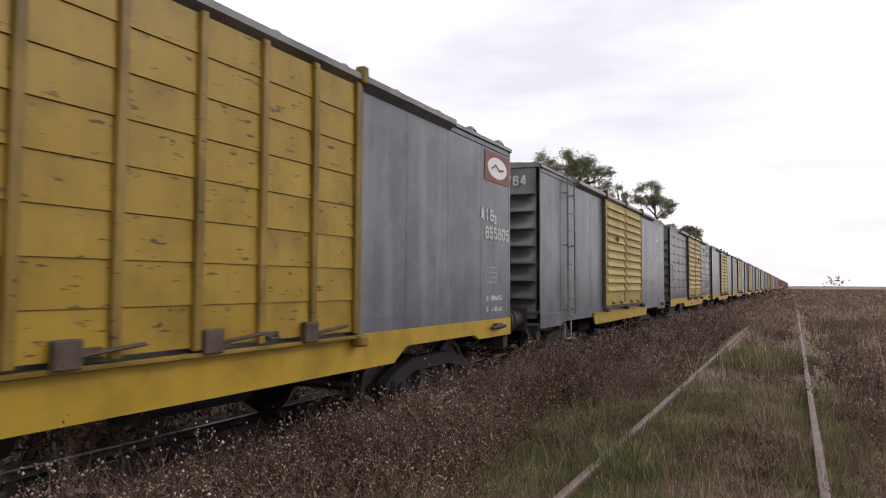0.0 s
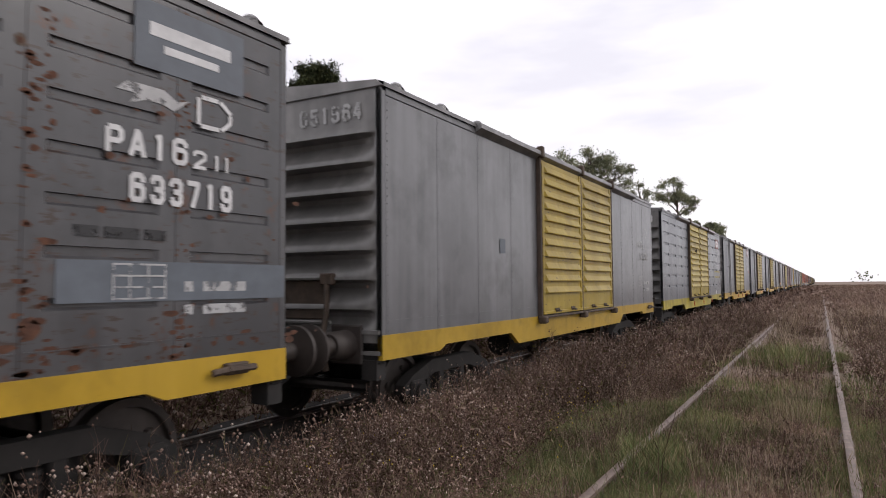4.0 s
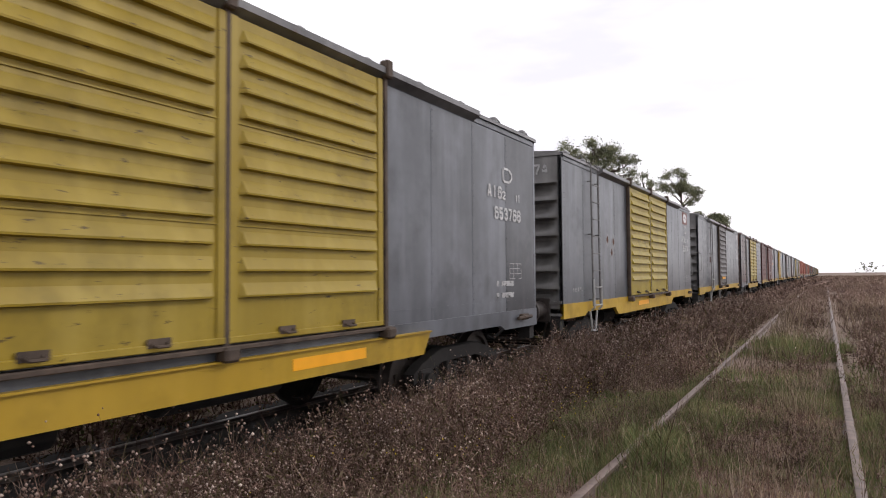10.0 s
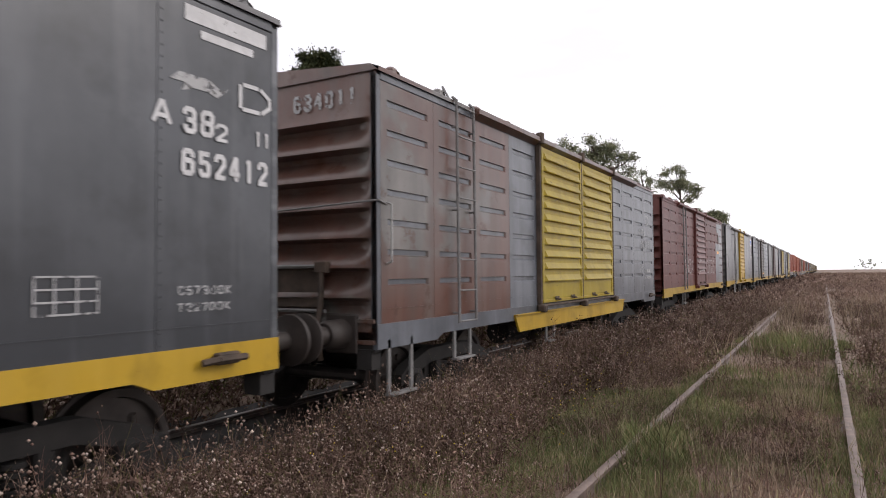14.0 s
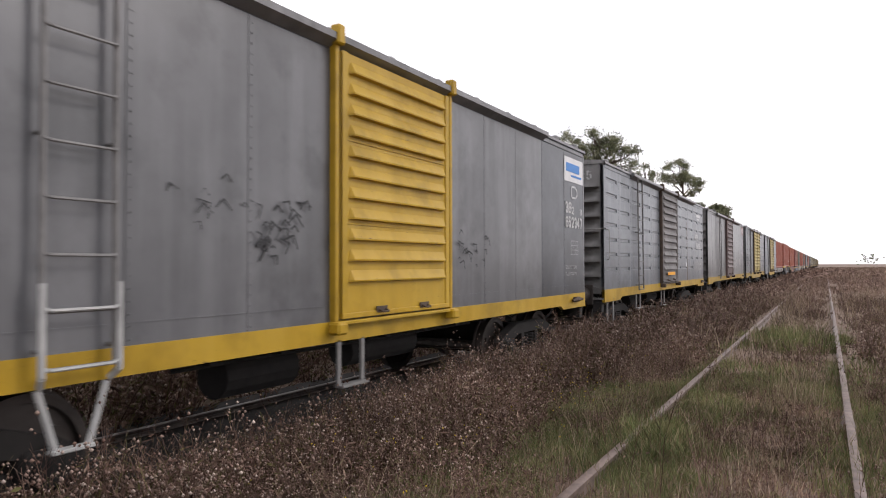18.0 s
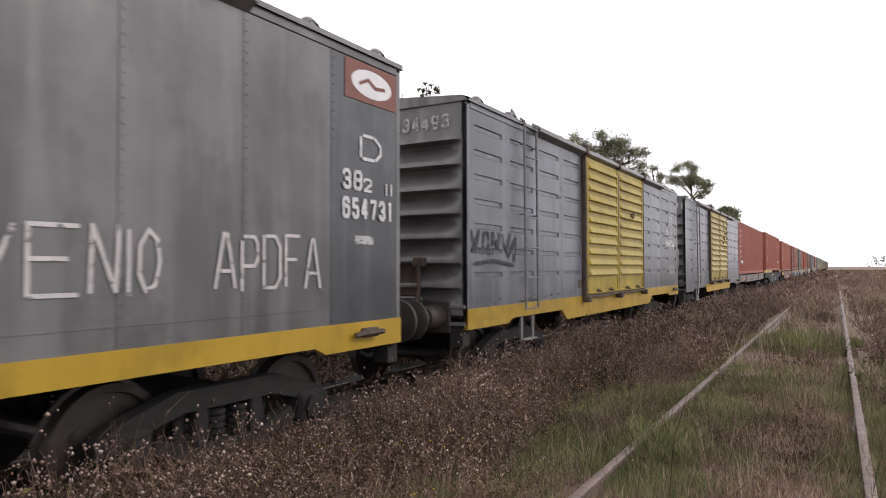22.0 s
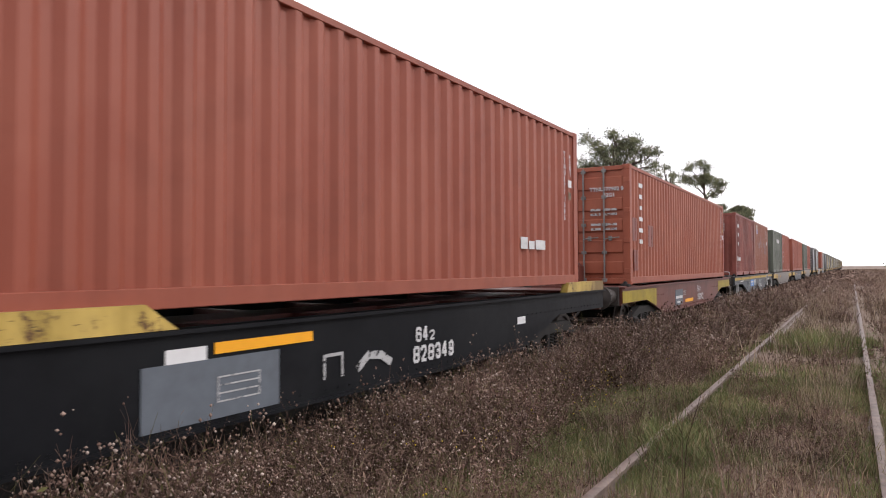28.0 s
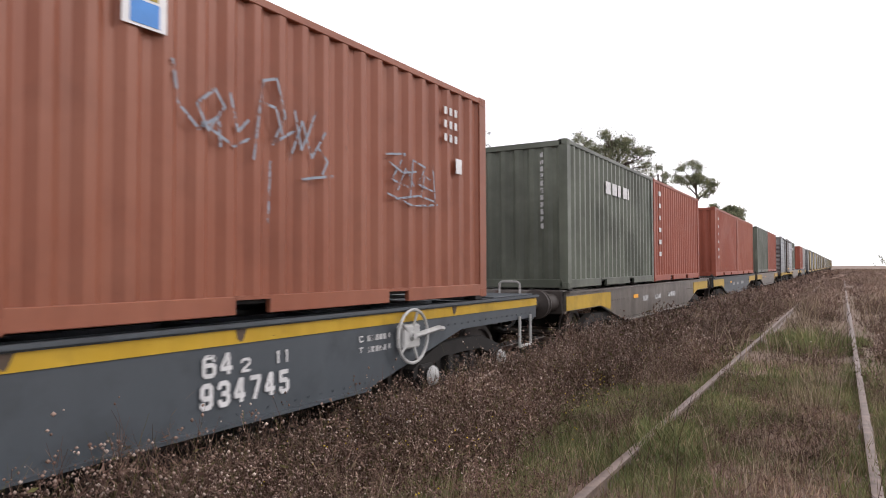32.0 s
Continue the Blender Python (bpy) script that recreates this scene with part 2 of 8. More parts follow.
M = {
    "grey": paint("grey_paint", (0.118, 0.128, 0.147), 0.3, 0.05, streak=0.35),
    "grey_light": paint("light_grey_paint", (0.148, 0.150, 0.157), 0.3, 0.1, streak=0.22, bands=0.2, cloud=0.5),
    "grey_warm": paint("warm_grey_paint", (0.128, 0.126, 0.125), 0.35, 0.2, streak=0.4, bands=0.3),
    "grey_patchy": paint("patchy_grey_paint", (0.070, 0.077, 0.088), 0.35, 0.05, streak=0.4, patch=0.55, patch_color=(0.150, 0.158, 0.168), bands=0.3, brush=4.5),
    "grey_cloudy": paint("cloudy_grey_paint", (0.076, 0.084, 0.099), 0.35, 0.05, streak=0.35, patch=0.5, patch_color=(0.128, 0.137, 0.148), bands=0.5, cloud=1.0),
    "grey_blue": paint("blue_grey_paint", (0.135, 0.150, 0.168), 0.3, 0.1, streak=0.35, bands=0.35, cloud=0.7),
    "grey_chipped": paint("chipped_grey_paint", (0.070, 0.070, 0.076), 0.6, 0.8, pale=(0.115, 0.113, 0.118), streak=0.4, bands=0.15, chips=0.95),
    "grey_dark": paint("fresh_dark_grey_paint", (0.052, 0.058, 0.067), 0.15, 0.0, streak=0.15, bands=0.1),
    "end_grey": paint("sooty_grey_paint", (0.185, 0.178, 0.172), 0.5, 0.30, streak=0.55, bands=0.3, cloud=0.5),
    "rusty": paint("rusted_grey_paint", (0.19, 0.175, 0.16), 0.5, 0.9, streak=0.5, patch=1.05, patch_color=(0.098, 0.030, 0.015), bands=0.1, cloud=0.6, gloss=0.6),
    "oxide": paint("red_oxide_paint", (0.128, 0.030, 0.023), 0.35, 0.2, pale=(0.155, 0.042, 0.032), streak=0.35, bands=0.15, rough=0.44, gloss=0.5),
    "yellow": paint("ochre_yellow_paint", (0.36, 0.225, 0.014), 0.4, 0.35, pale=(0.41, 0.265, 0.026), streak=0.35, bands=0.15, chips=0.75, rough=0.44, gloss=0.35),
    "yellow_sill": paint("sill_yellow_paint", (0.47, 0.295, 0.024), 0.3, 0.15, pale=(0.52, 0.335, 0.036), streak=0.3, bands=0.12, chips=0.12, rough=0.44, gloss=0.35),
    "yellow_lemon": paint("lemon_yellow_paint", (0.375, 0.272, 0.011), 0.3, 0.35, pale=(0.415, 0.308, 0.021), streak=0.3, bands=0.2, chips=0.25, rough=0.44, gloss=0.35),
    "yellow_pale": paint("faded_yellow_paint", (0.37, 0.258, 0.022), 0.3, 0.25, pale=(0.42, 0.308, 0.044), streak=0.35, bands=0.25, chips=0.5, rough=0.44, gloss=0.35),
    "yellow_warm": paint("warm_yellow_paint", (0.53, 0.325, 0.018), 0.2, 0.1, pale=(0.57, 0.365, 0.035), streak=0.25, bands=0.15, chips=0.15, rough=0.44, gloss=0.35),
    "yellow_lime": paint("lime_yellow_paint", (0.31, 0.245, 0.010), 0.25, 0.1, streak=0.2, bands=0.15, chips=0.2, rough=0.44, gloss=0.35),
    "roof": paint("roof_grey_paint", (0.15, 0.148, 0.148), 0.45, 0.45, streak=0.1),
    "chassis": plain("sooty_steel", (0.016, 0.014, 0.013), 0.85),
    "bogie": plain("dusty_cast_steel", (0.013, 0.011, 0.010), 0.9),
    "dark_post": plain("grimy_brown_steel", (0.072, 0.050, 0.036), 0.8, vary=0.5),
    "buffer": plain("greasy_buffer_steel", (0.034, 0.026, 0.022), 0.65, 0.0),
    "wheel": plain("worn_wheel_steel", (0.06, 0.05, 0.045), 0.5, 0.5),
    "white": worn_marking("white_stencil_paint", (0.62, 0.62, 0.62), 0.12),
    "white_worn": worn_marking("worn_white_stencil_paint", (0.42, 0.42, 0.42), 0.6),
    "chalk": worn_marking("faint_chalk_paint", (0.56, 0.53, 0.52), 0.4),
    "spray_blue": worn_marking("thin_blue_spray", (0.235, 0.27, 0.32), 0.72),
    "chalk_blue": worn_marking("faint_blue_spray", (0.27, 0.255, 0.27), 0.7),
    "black_mark": worn_marking("black_spray", (0.02, 0.02, 0.022), 0.6),
    "sign_red": plain("sign_red_paint", (0.17, 0.052, 0.034), 0.55, vary=0.15),
    "sign_blue": plain("sign_blue_paint", (0.03, 0.20, 0.55), 0.5, vary=0.1),
    "sign_white": plain("sign_white_paint", (0.66, 0.66, 0.66), 0.5, vary=0.08),
    "sign_slate": plain("sign_slate_paint", (0.10, 0.115, 0.135), 0.6, vary=0.15),
    "orange": plain("orange_reflector", (0.85, 0.38, 0.012), 0.4, vary=0.06),
    "red": plain("red_paint", (0.42, 0.04, 0.02), 0.5, vary=0.1),
    "pale_metal": plain("pale_painted_steel", (0.38, 0.38, 0.37), 0.5, vary=0.2),
    "grey_metal": plain("weathered_grey_steel", (0.17, 0.165, 0.16), 0.6, vary=0.3),
    "black_paint": paint("black_wagon_paint", (0.009, 0.0095, 0.012), 0.3, 0.0, streak=0.2, pale=(0.016, 0.017, 0.019), gloss=0.12, bands=0.0, rough=0.5),
    "slate_paint": paint("slate_wagon_paint", (0.062, 0.074, 0.086), 0.15, 0.0, pale=(0.07, 0.084, 0.097), streak=0.15, gloss=0.5, bands=0.05, rough=0.5),
    "brown_paint": paint("brown_wagon_paint", (0.150, 0.034, 0.022), 0.3, 0.0, pale=(0.175, 0.045, 0.03), streak=0.25, gloss=0.5, bands=0.05, rough=0.5),
    "concrete_paint": paint("pale_wagon_paint", (0.150, 0.132, 0.116), 0.5, 0.8, streak=0.5),
    "worn_yellow": paint("worn_yellow_bolster", (0.40, 0.275, 0.06), 0.5, 1.0, streak=0.3, patch=0.5, patch_color=(0.09, 0.038, 0.022), chips=0.7, rough=0.44, gloss=0.35),
    "box_red": paint("container_red_paint", (0.320, 0.080, 0.046), 0.2, 0.12, pale=(0.36, 0.104, 0.062), streak=0.22, blot=0.22, rough=0.5, bands=0.08, gloss=0.35),
    "box_red_b": paint("faded_container_red_paint", (0.345, 0.091, 0.050), 0.2, 0.1, pale=(0.39, 0.119, 0.068), streak=0.22, blot=0.22, rough=0.5, bands=0.08, gloss=0.35),
    "box_brown": paint("container_maroon_paint", (0.185, 0.046, 0.033), 0.2, 0.12, streak=0.22, blot=0.25, rough=0.5, bands=0.08, gloss=0.35),
    "box_orange": paint("container_orange_paint", (0.30, 0.098, 0.054), 0.25, 0.2, pale=(0.335, 0.125, 0.074), streak=0.22, blot=0.25, bands=0.08, rough=0.44, gloss=0.35),
    "box_green": paint("container_green_paint", (0.086, 0.097, 0.074), 0.2, 0.15, streak=0.22, blot=0.25, bands=0.08, rough=0.44, gloss=0.35),
    "box_grey": paint("container_grey_paint", (0.30, 0.30, 0.29), 0.3, 0.2, streak=0.35, bands=0.08, rough=0.44, gloss=0.35),
    "rail": plain("rusty_rail_steel", (0.17, 0.125, 0.105), 0.6, 0.1, scale=9, vary=0.45),
    "rail_bright": plain("worn_rail_head", (0.15, 0.13, 0.12), 0.42, 0.7, vary=0.3),
    # near black: the shade under the wagons is put into the wood's colour
    "sleeper": plain("shaded_sleeper_wood", (0.030, 0.024, 0.020), 0.95),
    "bark": plain("bark", (0.070, 0.050, 0.038), 0.9, scale=12, vary=0.5),
}
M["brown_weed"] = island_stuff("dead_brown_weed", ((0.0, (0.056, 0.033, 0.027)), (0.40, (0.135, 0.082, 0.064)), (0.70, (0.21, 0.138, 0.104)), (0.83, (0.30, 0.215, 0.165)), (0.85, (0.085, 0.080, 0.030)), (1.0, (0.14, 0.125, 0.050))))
# paler copy of the weed colours: distance haze put into the material
M["far_weed"] = island_stuff("hazed_far_weeds", ((0.0, (0.12, 0.078, 0.062)), (0.5, (0.23, 0.155, 0.122)), (1.0, (0.36, 0.26, 0.21))))
M["seed_head"] = island_stuff("pale_seed_heads", ((0.0, (0.12, 0.072, 0.058)), (0.50, (0.22, 0.148, 0.118)), (0.80, (0.33, 0.245, 0.205)), (1.0, (0.52, 0.43, 0.37))))
M["green_weed"] = island_stuff("green_grass_blades", ((0.0, (0.105, 0.138, 0.052)), (0.45, (0.168, 0.188, 0.078)), (0.78, (0.24, 0.225, 0.105)), (1.0, (0.33, 0.25, 0.155))))
M["dry_grass"] = island_stuff("dry_straw_grass", ((0.0, (0.16, 0.115, 0.08)), (0.5, (0.29, 0.22, 0.155)), (1.0, (0.48, 0.39, 0.28))))
M["yellow_flower"] = island_stuff("small_yellow_flowers", ((0.0, (0.45, 0.33, 0.02)), (1.0, (0.62, 0.48, 0.05))))
M["leaf"] = island_stuff("broad_tree_leaves", ((0.0, (0.125, 0.145, 0.085)), (0.5, (0.21, 0.225, 0.135)), (1.0, (0.32, 0.315, 0.20))), glow=0.4)
M["pine"] = island_stuff("twiggy_pine_needles", ((0.0, (0.060, 0.068, 0.040)), (0.5, (0.115, 0.118, 0.070)), (1.0, (0.21, 0.19, 0.125))), glow=0.2)
M["needle"] = island_stuff("dark_pine_needles", ((0.0, (0.020, 0.028, 0.012)), (0.5, (0.038, 0.048, 0.020)), (1.0, (0.075, 0.078, 0.032))))


def soil_material():
    mat, nt, bsdf = nodes_of("weedy_soil", 0.95)
    co = nt.nodes.new("ShaderNodeTexCoord")
    v = co.outputs["Object"]
    big = noise_of(nt, v, 0.06, 6, 0.6)
    mid = noise_of(nt, v, 1.1, 5, 0.65)
    fine = noise_of(nt, v, 22.0, 6, 0.7)
    col = ramp_of(nt, fine, ((0.25, (0.078, 0.052, 0.041)), (0.5, (0.18, 0.122, 0.094)), (0.78, (0.33, 0.245, 0.18))))
    field = ramp_of(nt, fine, ((0.25, (0.12, 0.078, 0.060)), (0.55, (0.22, 0.155, 0.115)), (0.8, (0.34, 0.255, 0.19))))
    col = mix_of(nt, ramp_of(nt, big, ((0.42, 0.0), (0.62, 1.0))), col, field)
    moss = ramp_of(nt, mid, ((0.50, 0.0), (0.68, 0.55)))
    col = mix_of(nt, moss, col, (0.085, 0.088, 0.032))
    nt.links.new(col, bsdf.inputs["Base Color"])
    bump_of(nt, bsdf, fine, 0.6, 0.05)
    return mat


M["soil"] = soil_material()
# this dark colour carries the shade under the train
M["ballast"] = plain("shaded_ballast", (0.022, 0.019, 0.017), 0.95, scale=26, vary=0.6)


# ---- mesh helpers ----
class Geo:
    """Collects vertices and faces of one part."""

    def __init__(self):
        self.v, self.f = [], []

    def add(self, verts, faces):
        o = len(self.v)
        self.v.extend(verts)
        self.f.extend(tuple(i + o for i in face) for face in faces)
        return self

    def box(self, x0, x1, y0, y1, z0, z1, c=0.0):
        """A box, its edges chamfered by c."""
        if c <= 0:
            p = [(x, y, z) for x in (x0, x1) for y in (y0, y1) for z in (z0, z1)]
            return self.add(p, [(0, 1, 3, 2), (4, 6, 7, 5), (0, 4, 5, 1), (2, 3, 7, 6), (0, 2, 6, 4), (1, 5, 7, 3)])
        verts, index, faces = [], {}, []
        lo, hi = (x0, y0, z0), (x1, y1, z1)
        for sx in (0, 1):
            for sy in (0, 1):
                for sz in (0, 1):
                    s = (sx, sy, sz)
                    for axis in range(3):
                        p = []
                        for k in range(3):
                            e = hi[k] if s[k] else lo[k]
                            p.append(e if k == axis else e + (-c if s[k] else c))
                        index[s, axis] = len(verts)
                        verts.append(tuple(p))
        corner = lambda axis, a, s, t: tuple(a if k == axis else (s if k == (axis + 1) % 3 else t) for k in range(3))
        for axis in range(3):
            for a in (0, 1):
                loop = [index[corner(axis, a, s, t), axis] for s, t in ((0, 0), (1, 0), (1, 1), (0, 1))]
                faces.append(tuple(loop if a else loop[::-1]))
        for axis in range(3):
            b, d = (axis + 1) % 3, (axis + 2) % 3
            for s in (0, 1):
                for t in (0, 1):
                    p0, p1 = corner(axis, 0, s, t), corner(axis, 1, s, t)
                    loop = (index[p0, b], index[p1, b], index[p1, d], index[p0, d])
                    faces.append(loop if s != t else loop[::-1])
        for sx in (0, 1):
            for sy in (0, 1):
                for sz in (0, 1):
                    s = (sx, sy, sz)
                    loop = (index[s, 0], index[s, 1], index[s, 2])
                    faces.append(loop if (sx + sy + sz) % 2 else loop[::-1])
        return self.add(verts, faces)

    def rod(self, a, b, r, n=8, r2=None, caps=True):
        a, b = Vector(a), Vector(b)
        d = (b - a).normalized()
        u = d.orthogonal().normalized()
        w = d.cross(u)
        verts = []
        for p, rad in ((a, r), (b, r if r2 is None else r2)):
            for i in range(n):
                t = 2 * math.pi * i / n
                verts.append(tuple(p + (u * math.cos(t) + w * math.sin(t)) * rad))
        faces = [(i, (i + 1) % n, n + (i + 1) % n, n + i) for i in range(n)]
        if caps:
            faces += [tuple(range(n))[::-1], tuple(range(n, 2 * n))]
        return self.add(verts, faces)

    def path(self, points, r, n=6):
        for a, b in zip(points, points[1:]):
            self.rod(a, b, r, n)
        return self

    def prism(self, outline, axis, lo, hi):
        """An outline in the two axes that follow axis, drawn out from lo to hi."""
        n = len(outline)
        verts = []
        for e in (lo, hi):
            for s, t in outline:
                p = [0, 0, 0]
                p[axis], p[(axis + 1) % 3], p[(axis + 2) % 3] = e, s, t
                verts.append(tuple(p))
        faces = [(i, (i + 1) % n, n + (i + 1) % n, n + i) for i in range(n)]
        faces += [tuple(range(n))[::-1], tuple(range(n, 2 * n))]
        return self.add(verts, faces)

    def lathe(self, profile, axis, center, n=24):
        """A profile of (radius, offset) turned about an axis."""
        verts, faces = [], []
        for r, o in profile:
            for i in range(n):
                t = 2 * math.pi * i / n
                p = list(center)
                p[axis] += o
                p[(axis + 1) % 3] += r * math.cos(t)
                p[(axis + 2) % 3] += r * math.sin(t)
                verts.append(tuple(p))
        for k in range(len(profile) - 1):
            for i in range(n):
                j = (i + 1) % n
                faces.append((k * n + i, k * n + j, (k + 1) * n + j, (k + 1) * n + i))
        return self.add(verts, faces)

    def sheet(self, rows):
        """A surface through rows of points."""
        n = len(rows[0])
        faces = [(i * n + j, i * n + j + 1, (i + 1) * n + j + 1, (i + 1) * n + j) for i in range(len(rows) - 1) for j in range(n - 1)]
        return self.add([tuple(p) for row in rows for p in row], faces)


MESHES = {}


def mesh_of(key, make, smooth=False):
    """The mesh that goes by key, made once and shared."""
    if key not in MESHES:
        g = Geo()
        make(g)
        me = bpy.data.meshes.new(str(key[0] if isinstance(key, tuple) else key))
        me.from_pydata(g.v, [], g.f)
        bm = bmesh.new()
        bm.from_mesh(me)
        bmesh.ops.recalc_face_normals(bm, faces=bm.faces)
        bm.to_mesh(me)
        bm.free()
        if smooth:
            me.shade_smooth()
            me.set_sharp_from_angle(angle=radians(35))
        me.materials.append(None)
        MESHES[key] = me
    return MESHES[key]


TINT = random.Random(4)


def part(name, mesh, material, parent=None, label="", m=None):
    """One mesh object under a thing or a part."""
    ob = new(name, mesh)
    ob.color = (TINT.random(), TINT.random(), TINT.random(), 1)
    ob.material_slots[0].link = "OBJECT"
    ob.material_slots[0].material = M[material] if isinstance(material, str) else material
    if parent is not None:
        ob.parent = parent
    if m is not None:
        ob.matrix_basis = m
    return tagged(ob, label)


SIDE = Matrix(((0, 0, 1, 0), (1, 0, 0, 0), (0, 1, 0, 0), (0, 0, 0, 1)))
END = Matrix(((1, 0, 0, 0), (0, 0, -1, 0), (0, 1, 0, 0), (0, 0, 0, 1)))
TEXTS = {}


def text_mesh(words, height, bold=0.0, slant=0.0, gap=1.0):
    key = (words, height, bold, slant, gap)
    if key not in TEXTS:
        cu = bpy.data.curves.new("lettering", "FONT")
        cu.body = words
        cu.size = height / 0.72
        cu.offset = bold
        cu.shear = slant
        cu.space_character = gap
        cu.resolution_u = 2
        cu.extrude = 0.0015
        ob = new("lettering", cu)
        me = bpy.data.meshes.new_from_object(ob.evaluated_get(bpy.context.evaluated_depsgraph_get()))
        bpy.data.objects.remove(ob)
        bpy.data.curves.remove(cu)
        me.materials.clear()
        me.materials.append(None)
        TEXTS[key] = me
    return TEXTS[key]


def letters(words, height, face, x, y, z, parent, material="white", bold=0.008, slant=0.0, gap=1.0, turn=0.0, name="lettering", label=""):
    """Writing on a side (face SIDE) or on an end (face END), from its lower left corner."""
    m = Matrix.Translation((x, y, z)) @ face @ Matrix.Rotation(radians(turn), 4, "Z")
    return part(name, text_mesh(words, height, bold, slant, gap), material, parent, label, m)


def bars(face, x, y, z, sizes, parent, material="white_worn", name="marking_bar"):
    """Plain bars in place of small writing: rows of (offset, drop, width, height)."""
    key = ("marking_bar", tuple(sizes))

    def make(g):
        for o, d, w, h in sizes:
            g.box(o, o + w, d, d + h, 0, 0.003)
    return part(name, mesh_of(key, make), material, parent, "", Matrix.Translation((x, y, z)) @ face)


def plate(face, x, y, z, w, h, parent, material, name="sign_plate", label="", thick=0.004):
    return part(name, mesh_of(("plate", w, h, thick), lambda g: g.box(0, w, 0, h, 0, thick)), material, parent, label, Matrix.Translation((x, y, z)) @ face)


def oval(face, x, y, z, w, h, parent, material="sign_white", name="sign_oval", lift=0.006):
    def make(g):
        n = 28
        ring = [(w / 2 * math.cos(2 * math.pi * i / n), h / 2 * math.sin(2 * math.pi * i / n)) for i in range(n)]
        g.prism(ring, 2, lift - 0.003, lift)
    return part(name, mesh_of(("oval", w, h, lift), make), material, parent, "", Matrix.Translation((x, y, z)) @ face)


def strokes(face, x, y, z, lines, width, parent, material, name="painted_mark", label="", lift=0.004):
    """A mark brushed in straight strokes."""
    key = ("strokes", str(lines), width, lift)

    def make(g):
        coat = lift
        for line in lines:
            for (a, b), (c, d) in zip(line, line[1:]):
                coat += 0.0007
                v = Vector((c - a, d - b))
                if v.length < 1e-6:
                    continue
                k = Vector((-v.y, v.x)).normalized() * width / 2
                e = v.normalized() * width * 0.3
                q = [(a - e.x + k.x, b - e.y + k.y), (a - e.x - k.x, b - e.y - k.y), (c + e.x - k.x, d + e.y - k.y), (c + e.x + k.x, d + e.y + k.y)]
                g.add([(p[0], p[1], coat) for p in q], [(0, 1, 2, 3)])
    return part(name, mesh_of(key, make), material, parent, label, Matrix.Translation((x, y, z)) @ face)


# Stencilled characters, as strokes in a box 0.6 wide and 1 high, with the stencil's bridges left open.
GLYPHS = {
    "0": "26,0 13,0 0,13 0,87 13,100 26,100|34,0 47,0 60,13 60,87 47,100 34,100",
    "1": "33,0 33,100 20,92",
    "2": "2,78 2,87 13,100 47,100 60,87 60,60 8,10|0,0 60,0",
    "3": "2,80 2,87 13,100 47,100 60,87 60,62 50,53|22,51 48,51|50,48 60,38 60,13 47,0 13,0 2,13 2,20",
    "4": "44,0 44,17|44,38 44,100 32,100 2,40 2,27 60,27",
    "5": "58,100 4,100 4,58 47,58 60,46 60,13 47,0 13,0 2,13 2,20",
    "6": "26,0 13,0 0,13 0,87 13,100 47,100 60,87 60,80|36,0 47,0 60,13 60,45 47,57 14,57",
    "7": "0,100 60,100 60,86 26,0",
    "8": "25,0 13,0 0,13 0,40 10,51 0,62 0,87 13,100 25,100|35,0 47,0 60,13 60,40 50,51 60,62 60,87 47,100 35,100|22,51 38,51",
    "9": "34,100 47,100 60,87 60,13 47,0 13,0 0,13 0,20|24,100 13,100 0,87 0,55 13,43 48,43",
    "A": "0,0 26,100 34,100 60,0|18,30 42,30",
    "C": "60,80 60,87 47,100 13,100 0,87 0,13 13,0 47,0 60,13 60,20",
    "D": "0,0 0,100|10,100 42,100 60,80 60,20 42,0 10,0",
    "E": "60,0 0,0 0,100 60,100|0,52 46,52",
    "F": "0,0 0,100 60,100|0,52 46,52",
    "I": "30,0 30,100",
    "K": "0,0 0,100|58,100 8,48 60,0",
    "N": "0,0 4,100 54,0 60,100",
    "O": "20,2 2,30 4,75 28,100 52,85 60,50 48,12 20,2",
    "P": "0,0 0,90|8,100 47,100 60,87 60,58 47,45 8,45",
    "R": "0,0 0,90|8,100 47,100 60,87 60,58 47,47 8,47|30,45 60,0",
    "T": "0,100 60,100|30,90 30,0",
    "V": "0,100 28,0 60,100",
    "Z": "0,100 60,100 6,8|0,0 60,0",
    "e": "58,88 30,100 6,80 24,56 40,54|24,54 2,36 10,8 40,0 60,8",
    "d": "0,96 50,98 62,60 50,10 0,0|24,96 24,4",
}


def glyph_lines(ch, w, h):
    return [[(float(a) / 60 * w, float(b) / 100 * h) for a, b in (q.split(",") for q in line.split())] for line in GLYPHS[ch].split("|")]


def stencil(words, y0, y1, z, h, parent, material="white", face=None, x=0.0, stroke=0.0, name="lettering", whole=False):
    """Stencilled writing from y0 to y1 along a side, or along x on an end wall (face END, at depth x)."""
    face = face or SIDE
    n = len(words)
    adv = (y1 - y0) / (n - 0.2) if n > 1 else y1 - y0
    w = adv * 0.76 if n > 1 else y1 - y0
    stroke = stroke or h * 0.19
    joined = []
    for k, ch in enumerate(words):
        if ch == " ":
            continue
        lines = glyph_lines(ch, round(w - stroke, 3), round(h - stroke, 3))
        if whole:
            joined += [[(a + k * adv, b) for a, b in line] for line in lines]
        else:
            at = y0 + k * adv + stroke / 2
            strokes(face, *((x, at, z + stroke / 2) if face is SIDE else (at, x, z + stroke / 2)), lines, stroke, parent, material, name)
    if whole:
        strokes(face, *((x, y0, z + stroke / 2) if face is SIDE else (y0, x, z + stroke / 2)), joined, stroke, parent, material, name)


